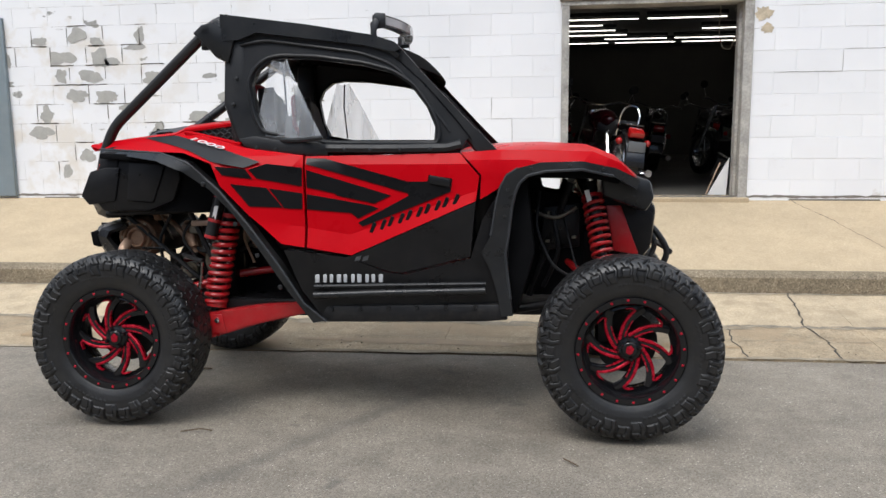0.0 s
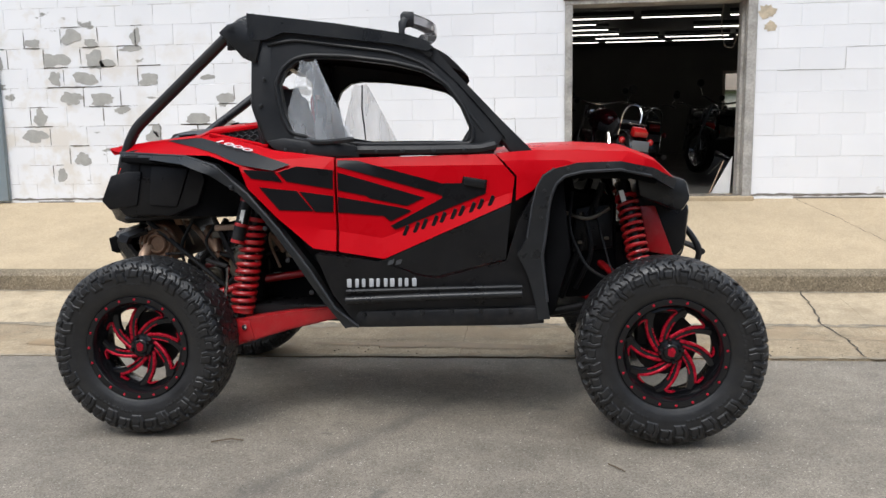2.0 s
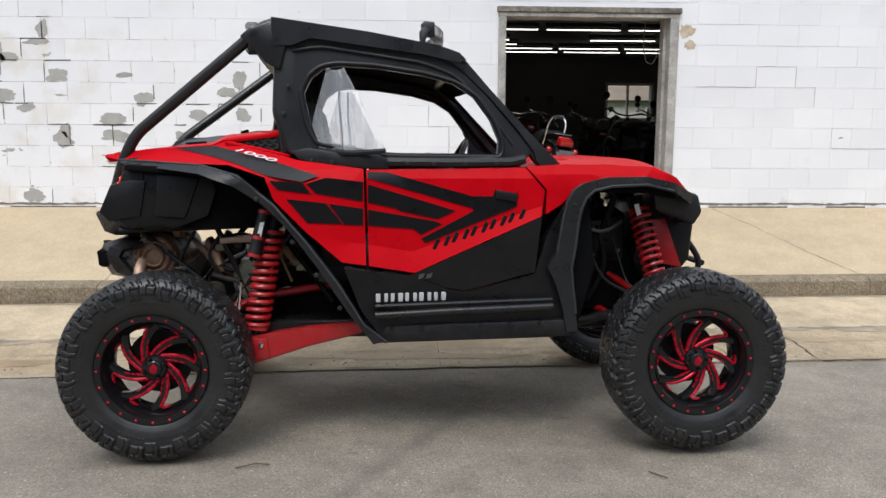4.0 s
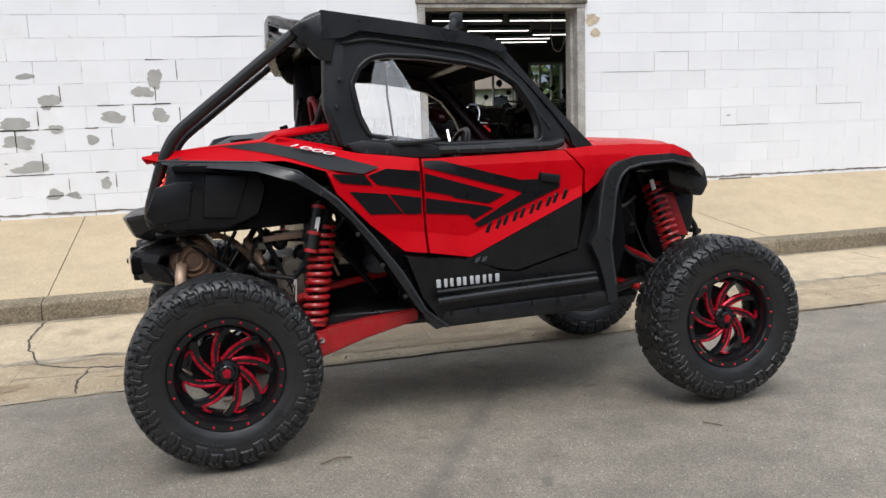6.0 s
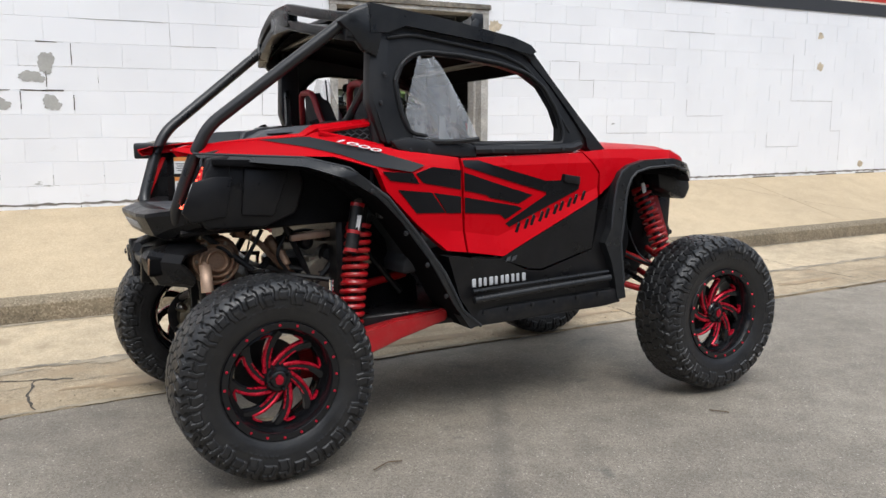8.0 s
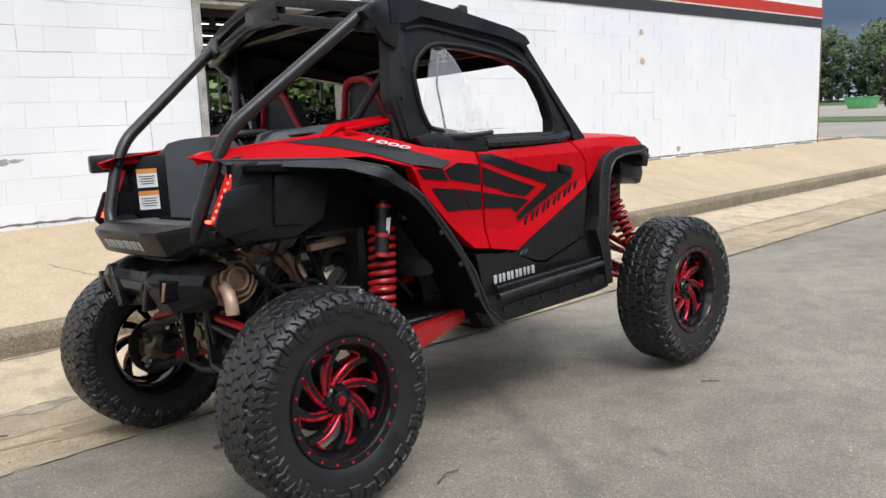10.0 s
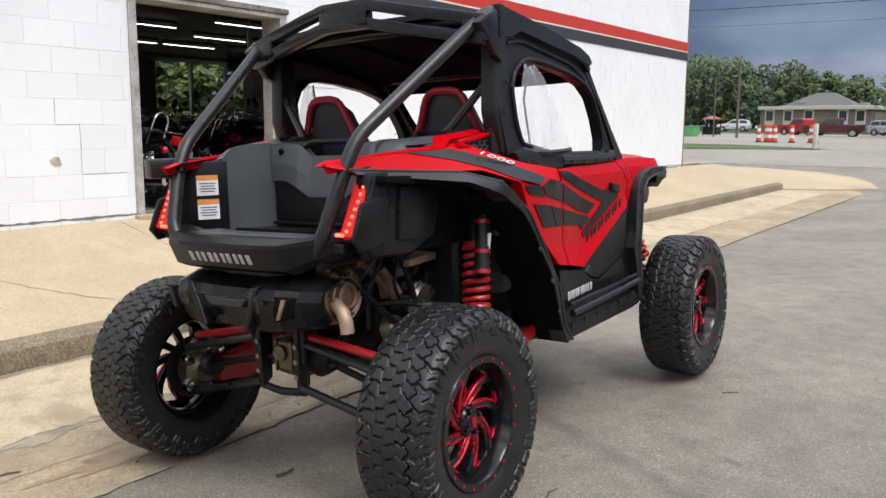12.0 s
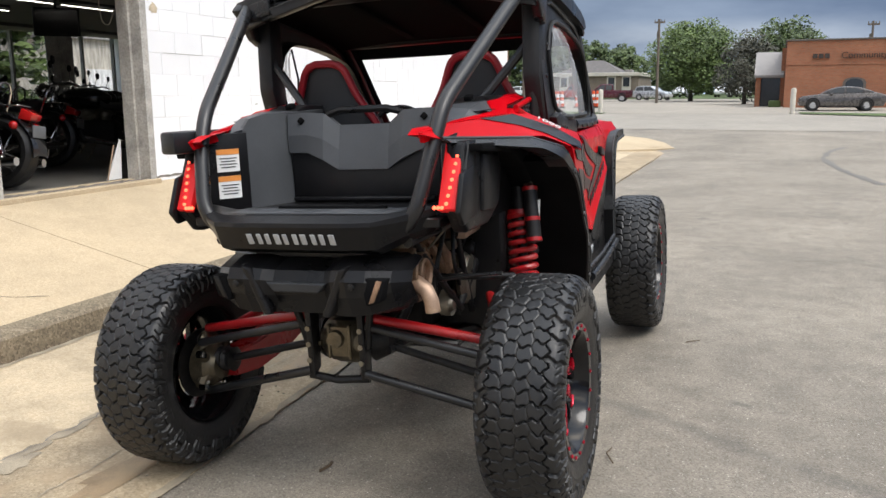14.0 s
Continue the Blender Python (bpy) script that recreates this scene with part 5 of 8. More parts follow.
part("pipe_flange", lathe(bmesh.new(), [(0.022, 0.0), (0.046, 0.002), (0.048, 0.012), (0.022, 0.014)], 18, Matrix.Translation((-1.345, -0.318, 0.815)) @ pose(0, 0, 0, 0, 0, 8), closed=False), M_RUST, muffler, "rusty exhaust flange")
part("return_spring", bar([(-1.15, -0.246, 0.82), (-1.15, -0.419, 1.004)], 0.0045, 6), M_STEEL, muffler, "thin bright rod")
part("stay", bar([(-1.15, -0.33, 0.773), (-1.15, -0.46, 0.795), (-1.15, -0.589, 0.809)], 0.007, 8), M_CAGE, muffler)
part("collector", prism([(-0.227, 0.95), (-0.253, 0.921), (-0.329, 0.926), (-0.371, 0.978), (-0.287, 0.982)], -1.21, -1.17, "x", 0.008), M_RUST, muffler, "heat-browned collector")
part("collector_band", prism([(-0.225, 0.962), (-0.25, 0.950), (-0.335, 0.955), (-0.375, 0.988), (-0.287, 0.995)], -1.222, -1.205, "x", 0.004), M_PIPE, muffler)
for y0, z0, y1, z1 in ((-0.28, 0.913, -0.345, 0.79), (-0.25, 0.90, -0.285, 0.77), (-0.31, 0.90, -0.33, 0.76)):
    part("branch_pipe", bar([(-1.05, y0, z0), (-1.01, lerp(y0, y1, 0.5) - 0.012, lerp(z0, z1, 0.5)), (-0.99, y1, z1)], 0.021, 10, 0.03), M_RUST, muffler, "browned branch pipe")
part("hanger", prism([(-0.33, 0.93), (-0.25, 0.93), (-0.23, 0.985), (-0.27, 1.01), (-0.32, 0.995)], -1.365, -1.355, "x", 0.003), M_STEEL, muffler)
engine = part("engine", boxes((-0.95, -0.55, -0.22, 0.22, 0.52, 0.80), (-0.9, -0.7, -0.30, -0.18, 0.60, 0.76), (-1.1, -0.9, -0.12, 0.18, 0.58, 0.74), bevel=0.03), M_UNDER, buggy, "oily black engine and gearbox")
part("cover", lathe(bmesh.new(), [(0.02, 0), (0.10, 0), (0.11, -0.02), (0.09, -0.04), (0.02, -0.045)], 20, Matrix.Translation((-0.82, -0.33, 0.72)), closed=False), M_STEEL, engine, "dull metal cover")
part("header_pipe", bar([(-0.62, -0.28, 0.95), (-0.72, -0.32, 0.90), (-0.90, -0.30, 0.92), (-1.0, -0.24, 0.85)], 0.026, 10, 0.06), M_RUST, engine, "browned exhaust header")
part("heat_shield", prism([(-0.98, 0.93), (-0.72, 0.945), (-0.70, 0.915), (-0.98, 0.90)], -0.40, -0.30, bevel=0.006), M_PIPE, engine, "tan heat shield")
part("bracket", bar([(-0.72, -0.38, 0.93), (-0.62, -0.40, 0.80)], 0.018, 6), M_PIPE, engine)
for a, b, r in [((-0.35, -0.30, 0.50), (-1.22, -0.16, 0.52), 0.018), ((-0.35, 0.30, 0.50), (-1.22, 0.16, 0.52), 0.018), ((-0.95, -0.30, 0.95), (-1.20, -0.20, 0.60), 0.017), ((-0.95, 0.30, 0.95), (-1.20, 0.20, 0.60), 0.017), ((-0.60, -0.42, 1.0), (-0.95, -0.34, 0.60), 0.016), ((-1.35, -0.34, 0.95), (-0.95, -0.36, 0.62), 0.013), ((-1.0, -0.36, 0.98), (-0.82, -0.36, 0.58), 0.014), ((-0.45, -0.4, 0.62), (-0.7, -0.34, 0.95), 0.014), ((-1.38, -0.2, 0.96), (-1.30, -0.12, 0.55), 0.014), ((-1.38, 0.2, 0.96), (-1.30, 0.12, 0.55), 0.014), ((-1.45, -0.36, 0.965), (-0.7, -0.42, 1.0), 0.018), ((-1.45, 0.36, 0.965), (-0.7, 0.42, 1.0), 0.018)]:
    part("frame_tube", bar([a, b], r, 8), M_UNDER, buggy)
for pts, r, mat_, lab_ in (
        ([(-0.62, -0.30, 0.93), (-0.75, -0.33, 0.88), (-0.88, -0.31, 0.94), (-1.02, -0.30, 0.90)], 0.016, M_UNDER, ""),
        ([(-0.58, -0.36, 0.88), (-0.68, -0.40, 0.80), (-0.82, -0.37, 0.74), (-0.98, -0.33, 0.78)], 0.012, M_UNDER, ""),
        ([(-0.92, -0.28, 0.72), (-1.02, -0.32, 0.80), (-1.12, -0.30, 0.92), (-1.22, -0.28, 0.95)], 0.014, M_RUST, "browned pipe"),
        ([(-0.60, -0.33, 0.70), (-0.75, -0.36, 0.66), (-0.92, -0.35, 0.70)], 0.010, M_STEEL, "braided metal hose"),
        ([(-0.98, -0.35, 0.95), (-1.05, -0.37, 0.84), (-0.96, -0.36, 0.72)], 0.008, M_UNDER, ""),
        ([(-1.10, -0.36, 0.96), (-1.18, -0.35, 0.82), (-1.16, -0.33, 0.68)], 0.009, M_UNDER, ""),
        ([(-0.66, -0.38, 0.98), (-0.70, -0.42, 0.86), (-0.64, -0.42, 0.72)], 0.007, M_PIPE, "tan hose")):
    part("hose", bar(pts, r, 8, 0.05), mat_, engine, lab_)
for x, y, z, r in ((-0.66, -0.32, 0.84, 0.055), (-0.80, -0.35, 0.83, 0.045), (-1.02, -0.33, 0.66, 0.05), (-0.90, -0.34, 0.89, 0.035)):
    part("pulley", lathe(bmesh.new(), [(0.012, -0.03), (r * 0.55, -0.028), (r * 0.7, -0.012), (r, -0.02), (r, 0.02), (0.012, 0.02)], 20, Matrix.Translation((x, y, z)), closed=False), M_STEEL if r > 0.045 else M_UNDER, engine)
for x, z in ((-0.70, 0.90), (-0.86, 0.80), (-0.98, 0.88), (-0.60, 0.78)):
    part("bracket", boxes((x - 0.03, x + 0.03, -0.36, -0.28, z - 0.02, z + 0.02), bevel=0.006), M_STEEL, engine)
diff = part("rear_differential", lathe(bmesh.new(), [(0.02, -0.10), (0.055, -0.098), (0.078, -0.075), (0.092, -0.03), (0.092, 0.03), (0.078, 0.075), (0.055, 0.098), (0.02, 0.10)], 24, Matrix.Translation((-1.20, 0.0, 0.555)), closed=False), M_BRONZE, buggy, "oily bronze rear differential")
part("nose_flange", lathe(bmesh.new(), [(0.012, -0.055), (0.030, -0.052), (0.036, -0.03), (0.036, 0.06), (0.012, 0.06)], 16, Matrix.Translation((-1.255, 0.012, 0.575)) @ pose(0, 0, 0, 0, 0, -90), closed=False), M_BRONZE, diff)
part("casing", boxes((-1.292, -1.12, -0.068, 0.062, 0.488, 0.640), bevel=0.022), M_BRONZE, diff)
for y in (-0.044, 0.040):
    part("casing_rib", boxes((-1.300, -1.28, y - 0.006, y + 0.006, 0.50, 0.63), bevel=0.003), M_BRONZE, diff)
for a in range(6):
    part("rib", prism([(-1.29, 0.545 + 0.03 * math.sin(a * 1.05)), (-1.15, 0.545 + 0.06 * math.sin(a * 1.05)), (-1.15, 0.560 + 0.06 * math.sin(a * 1.05)), (-1.29, 0.560 + 0.03 * math.sin(a * 1.05))], 0.085 * math.cos(a * 1.05) - 0.005, 0.085 * math.cos(a * 1.05) + 0.005, bevel=0.002), M_BRONZE, diff)
for y in (-0.105, 0.105):
    part("plate", prism([(-1.33, 0.70), (-1.26, 0.70), (-1.27, 0.46), (-1.32, 0.43)], y - 0.012, y + 0.012, bevel=0.003), M_UNDER, diff)
for s in (-1, 1):
    part("side_cover", lathe(bmesh.new(), [(0.02, s * 0.17), (0.05, s * 0.165), (0.07, s * 0.13), (0.085, s * 0.10), (0.02, s * 0.10)], 20, Matrix.Translation((-1.17, 0, 0.55)), closed=False), M_UNDER, diff)
    for z in (0.50, 0.56, 0.62):
        part("strap_hole", lathe(bmesh.new(), [(0.0, 0), (0.010, 0), (0.010, 0.004), (0.0, 0.004)], 10, Matrix.Translation((-1.3335, s * 0.105, z)) @ pose(0, 0, 0, 0, 0, 90)), M_STEEL, diff)
part("filler_plug", lathe(bmesh.new(), [(0.0, 0), (0.018, 0), (0.016, 0.014), (0.0, 0.015)], 8, Matrix.Translation((-1.295, 0.03, 0.57)) @ pose(0, 0, 0, 0, 0, 90)), M_BRONZE, diff)
part("crossbar", bar([(-1.30, -0.12, 0.435), (-1.31, 0, 0.425), (-1.30, 0.12, 0.435)], 0.016, 8), M_UNDER, diff)
for s in (-1, 1):
    part("side_plate", prism([(-0.64, 1.06), (-0.34, 0.66), (-0.33, 0.52), (-0.74, 0.52), (-0.72, 0.66), (-0.60, 0.80)], s * 0.33, s * 0.35, bevel=0.006), M_WELL, buggy)
part("skid_plate", boxes((-0.95, 1.0, -0.34, 0.34, 0.455, 0.485), bevel=0.01), M_UNDER, buggy, "black underbody skid plate")
for s in (-1, 1):
    part("belly_tube", bar([(-0.9, s * 0.30, 0.49), (-0.4, s * 0.56, 0.50), (0.6, s * 0.56, 0.51), (1.1, s * 0.28, 0.55)], 0.022, 10, 0.1), M_UNDER, buggy)


# ---- suspension ----
def shock(top, foot, r=0.052, turns=13, begin=0.16, wire=0.0105):
    top, foot = Vector(top), Vector(foot)
    d = foot - top
    n = d.normalized()
    u = n.orthogonal().normalized()
    w = n.cross(u)
    body = part("shock_absorber", bar([top, foot], 0.020, 10), M_UNDER, buggy, "shock absorber with a red coil spring")
    part("upper_body", bar([top, top + d * 0.45], 0.032, 12), M_UNDER, body)
    coil = []
    for i in range(turns * 14 + 1):
        t = i / (turns * 14)
        a = 2 * math.pi * turns * t
        coil.append(top + d * lerp(begin, 0.93, t) + (u * math.cos(a) + w * math.sin(a)) * r)
    part("spring", tube(bmesh.new(), coil, wire, 8), M_RED_ARM, body, "red coil spring")
    for t0, t1, rr in ((begin - 0.03, begin, r * 1.1), (0.92, 0.96, r * 1.1), (0.62, 0.64, r * 1.05)):
        part("collar", bar([top + d * t0, top + d * t1], rr, 14), M_RED_ARM, body)
    return body


for s in (-1, 1):
    sh = shock((-0.69, s * 0.530, 1.12), (-0.795, s * 0.585, 0.50), r=0.050, turns=12, begin=0.26, wire=0.0115)
    part("ball_joint", lathe(bmesh.new(), [(0.012, -0.02), (0.026, -0.02), (0.026, 0.02), (0.012, 0.02)], 14, Matrix.Translation((-0.69, s * 0.530, 1.13))), M_STEEL, sh, "metal shock eye")
    res = part("reservoir", bar([(-0.738, s * 0.590, 1.07), (-0.790, s * 0.618, 0.86)], 0.030, 14), M_UNDER, sh, "black shock reservoir")
    for t in (0.0, 0.55, 0.92):
        p = Vector((-0.738, s * 0.590, 1.07)).lerp(Vector((-0.790, s * 0.618, 0.86)), t)
        q = Vector((-0.738, s * 0.590, 1.07)).lerp(Vector((-0.790, s * 0.618, 0.86)), t + 0.07)
        part("band", bar([p, q], 0.0315, 14), M_RED_ARM, sh, "red reservoir band")
    part("neck", bar([(-0.69, s * 0.530, 1.12), (-0.71, s * 0.56, 1.10), (-0.738, s * 0.590, 1.075)], 0.018, 8), M_STEEL, sh)
    part("mark", prism([(-0.756, 1.02), (-0.738, 1.02), (-0.758, 0.935), (-0.776, 0.935)], s * 0.622, s * 0.633), M_WHITE, sh, "white plain mark")
    arm = bmesh.new()
    rows = [(-0.30, 0.50, 0.555, 0.045), (-0.55, 0.445, 0.535, 0.05), (-0.80, 0.37, 0.50, 0.055), (-1.0, 0.335, 0.46, 0.05), (-1.16, 0.35, 0.45, 0.045)]
    rings = [[arm.verts.new((x, s * (0.545 + 0.05 * k / 4 + dy * w), z)) for dy, z in ((-1, z0), (1, z0), (1, z1), (-1, z1))] for k, (x, z0, z1, w) in enumerate(rows)]
    for a, b in zip(rings, rings[1:]):
        for k in range(4):
            arm.faces.new((a[k], a[(k + 1) % 4], b[(k + 1) % 4], b[k]))
    arm.faces.new(rings[0]), arm.faces.new(rings[-1][::-1])
    bmesh.ops.bevel(arm, geom=list(arm.edges), offset=0.008, segments=2, affect="EDGES")
    ta = part("trailing_arm", arm, M_RED_ARM, buggy, "red boxed trailing arm")
    part("gusset", prism([(-0.74, 0.49), (-0.80, 0.49), (-0.81, 0.38), (-0.72, 0.40)], s * 0.615, s * 0.627, bevel=0.003), M_RED_ARM, ta)
    part("bolt", lathe(bmesh.new(), [(0.0, 0), (0.014, 0), (0.012, 0.008), (0.0, 0.01)], 8, Matrix.Translation((-0.765, s * 0.627, 0.46)) @ pose(0, 0, 0, 0, 0, 180 if s < 0 else 0)), M_CHROME, ta)
    part("upper_link", bar([(-0.40, s * 0.34, 0.70), (-0.72, s * 0.40, 0.66), (-1.10, s * 0.56, 0.56)], 0.020, 10), M_RED_ARM, buggy, "red suspension link")
    part("sway_link", bar([(-0.86, s * 0.56, 0.74), (-0.88, s * 0.58, 0.50)], 0.010, 8), M_CHROME, buggy, "bright sway bar link")
    part("sway_bar", bar([(-0.86, s * 0.55, 0.74), (-1.0, s * 0.45, 0.76), (-1.05, 0.0, 0.76)], 0.012, 8), M_UNDER, buggy)
    part("radius_rod", bar([(-1.30, s * 0.12, 0.665), (-1.20, s * 0.64, 0.56)], 0.018, 10), M_RED_ARM, buggy, "red upper radius rod")
    part("radius_rod", bar([(-1.31, s * 0.12, 0.635), (-1.27, s * 0.63, 0.52)], 0.016, 10), M_CAGE, buggy, "black radius rod")
    part("radius_rod", bar([(-1.31, s * 0.11, 0.455), (-1.24, s * 0.64, 0.31)], 0.017, 10), M_CAGE, buggy, "black radius rod")
    part("drive_shaft", bar([(-1.18, s * 0.10, 0.54), (-1.2, s * 0.62, 0.42)], 0.015, 10), M_UNDER, buggy)
    part("drive_boot", lathe(bmesh.new(), [(0.02, 0), (0.05, 0.01), (0.042, 0.03), (0.052, 0.045), (0.04, 0.06), (0.048, 0.075), (0.02, 0.09)], 16, Matrix.Translation((-1.195, s * 0.52, 0.435)) @ pose(0, 0, 0, 0, 0, 0 if s > 0 else 180), closed=False), M_UNDER, buggy)
    kn = part("hub_carrier", boxes((-1.25, -1.14, s * 0.62, s * 0.68, 0.29, 0.55), bevel=0.025), M_BRONZE, buggy, "oily bronze hub carrier")
    part("hub_drum", lathe(bmesh.new(), [(0.03, s * 0.585), (0.058, s * 0.588), (0.066, s * 0.610), (0.090, s * 0.625), (0.095, s * 0.68), (0.03, s * 0.68)], 22, Matrix.Translation((-1.197, 0, 0.41)), closed=False), M_BRONZE, kn)
    for a in range(5):
        part("bolt", lathe(bmesh.new(), [(0.0, 0), (0.012, 0), (0.010, -s * 0.012), (0.0, -s * 0.013)], 8, Matrix.Translation((-1.197 + 0.095 * math.cos(a * 1.257), s * 0.62, 0.41 + 0.095 * math.sin(a * 1.257)))), M_CHROME, kn)
    for a in (35, 145, 215, 325):
        c = Vector((-1.197 + 0.115 * math.cos(radians(a)), s * 0.632, 0.41 + 0.115 * math.sin(radians(a))))
        part("carrier_arm", bar([(-1.197, s * 0.640, 0.41), c], [0.034, 0.024], 8), M_BRONZE, kn)
        part("carrier_bolt", lathe(bmesh.new(), [(0.0, -s * 0.032), (0.015, -s * 0.030), (0.016, 0), (0.0, 0.0)], 8, Matrix.Translation(c)), M_CHROME, kn)
    part("disc", lathe(bmesh.new(), [(0.03, 0), (0.14, 0), (0.14, 0.008), (0.03, 0.008)], 28, Matrix.Translation((-1.197, s * 0.69, 0.41))), M_UNDER, kn, "dark brake disc")
    # front
    shock((1.04, s * 0.38, 1.12), (1.12, s * 0.54, 0.66), r=0.047, turns=11, wire=0.0088)
    part("shock_label", prism([(1.010, 1.085), (1.032, 1.090), (1.048, 1.035), (1.026, 1.030)], s * 0.452, s * 0.458), M_WHITE, buggy, "white plain mark on the shock")
    for z0, z1, x0 in ((0.56, 0.44, 0.86), (0.56, 0.44, 1.2), (0.74, 0.56, 0.92), (0.74, 0.56, 1.18)):
        part("suspension_arm", bar([(x0, s * 0.24, z0), (1.16, s * 0.66, z1)], 0.018, 10), M_RED_ARM, buggy, "red front suspension arm")
    part("tie_rod", bar([(1.02, s * 0.2, 0.62), (1.06, s * 0.62, 0.48)], 0.012, 8), M_CHROME, buggy)
    part("drive_shaft", bar([(1.15, s * 0.15, 0.55), (1.19, s * 0.62, 0.42)], 0.016, 10), M_UNDER, buggy)
    kn = part("hub_carrier", boxes((1.12, 1.27, s * 0.58, s * 0.66, 0.32, 0.56), bevel=0.02), M_BRONZE, buggy, "oily bronze hub carrier")
    part("disc", lathe(bmesh.new(), [(0.03, 0), (0.14, 0), (0.14, 0.01), (0.03, 0.01)], 28, Matrix.Translation((1.193, s * 0.70, 0.41))), M_UNDER, kn, "dark brake disc")
    part("caliper", boxes((1.05, 1.12, s * 0.67, s * 0.74, 0.40, 0.52), bevel=0.015), M_UNDER, kn)
for s in (-1, 1):
    for pts, r, mat_, lab_ in (
            ([(0.80, s * 0.36, 1.08), (0.78, s * 0.42, 0.90), (0.86, s * 0.46, 0.72), (1.02, s * 0.52, 0.64)], 0.008, M_UNDER, ""),
            ([(0.90, s * 0.33, 1.02), (0.94, s * 0.42, 0.86), (0.98, s * 0.46, 0.70), (1.08, s * 0.56, 0.60)], 0.005, M_UNDER, ""),
            ([(0.76, s * 0.34, 0.98), (0.88, s * 0.38, 0.94), (0.98, s * 0.36, 1.0)], 0.010, M_STEEL, ""),
            ([(0.82, s * 0.33, 0.60), (0.90, s * 0.37, 0.78), (0.86, s * 0.35, 0.98)], 0.012, M_UNDER, "")):
        part("hose", bar(pts, r, 8, 0.06), mat_, buggy, lab_)
    part("fan_shroud", prism([(0.80, 0.78), (1.0, 0.80), (1.0, 1.02), (0.82, 1.0)], s * 0.295, s * 0.325, bevel=0.012), M_BLACK, buggy)
    part("fan_hub", lathe(bmesh.new(), [(0.012, 0), (0.05, s * 0.004), (0.055, s * 0.016), (0.03, s * 0.022), (0.012, s * 0.022)], 18, Matrix.Translation((0.90, s * 0.325, 0.90))), M_UNDER, buggy)
    for x, z in ((0.84, 0.83), (0.97, 0.85), (0.85, 0.97), (0.96, 0.98)):
        part("clip", boxes((x - 0.012, x + 0.012, s * 0.325, s * 0.340, z - 0.008, z + 0.008), bevel=0.003), M_STEEL, buggy)
    part("steering_boot", lathe(bmesh.new(), [(0.012, 0), (0.032, s * 0.005), (0.026, s * 0.03), (0.033, s * 0.05), (0.025, s * 0.07), (0.030, s * 0.09), (0.012, s * 0.11)], 14, Matrix.Translation((1.02, s * 0.24, 0.61)), closed=False), M_UNDER, buggy)
part("front_frame", boxes((0.85, 1.25, -0.22, 0.22, 0.52, 0.9), bevel=0.03), M_UNDER, buggy)
for a, b in (((0.75, -0.30, 0.55), (0.95, -0.33, 1.12)), ((1.25, -0.26, 0.6), (1.02, -0.33, 1.12)), ((0.75, 0.30, 0.55), (0.95, 0.33, 1.12)), ((1.25, 0.26, 0.6), (1.02, 0.33, 1.12))):
    part("frame_tube", bar([a, b], 0.018, 8), M_UNDER, buggy)

# ---- wheels ----
TYRE_R = 0.406
LUGS, BLOCKS_ROUND = 34, 54


def smooth_step(a, lo, hi):
    t = np.clip((a - lo) / (hi - lo), 0.0, 1.0)
    return t * t * (3 - 2 * t)


def tyre_profile():
    """The carcass section from bead to bead: place along the arc, half width, radius, outward normal."""
    half = [(0.0, 0.3935), (0.060, 0.3930), (0.092, 0.3905), (0.110, 0.3845), (0.121, 0.376), (0.131, 0.362), (0.137, 0.338), (0.1375, 0.318), (0.135, 0.292), (0.129, 0.266), (0.119, 0.241), (0.106, 0.232)]
    ys, rs = [p[0] for p in half], [p[1] for p in half]
    arc = np.concatenate([[0.0], np.cumsum(np.hypot(np.diff(ys), np.diff(rs)))])
    side = np.concatenate([np.arange(0.0014, 0.216, 0.0028), np.linspace(0.218, arc[-1], 10)])
    at = np.concatenate([-side[::-1], side])
    y, r = np.interp(np.abs(at), arc, ys) * np.sign(at), np.interp(np.abs(at), arc, rs)
    dy, dr = np.gradient(y, at), np.gradient(r, at)
    k = np.array([1, 2, 3, 2, 1]) / 9.0
    ny, nr = np.convolve(np.pad(-dr, 2, "edge"), k, "valid"), np.convolve(np.pad(dy, 2, "edge"), k, "valid")
    m = np.hypot(ny, nr)
    return at, y, r, ny / m, nr / m


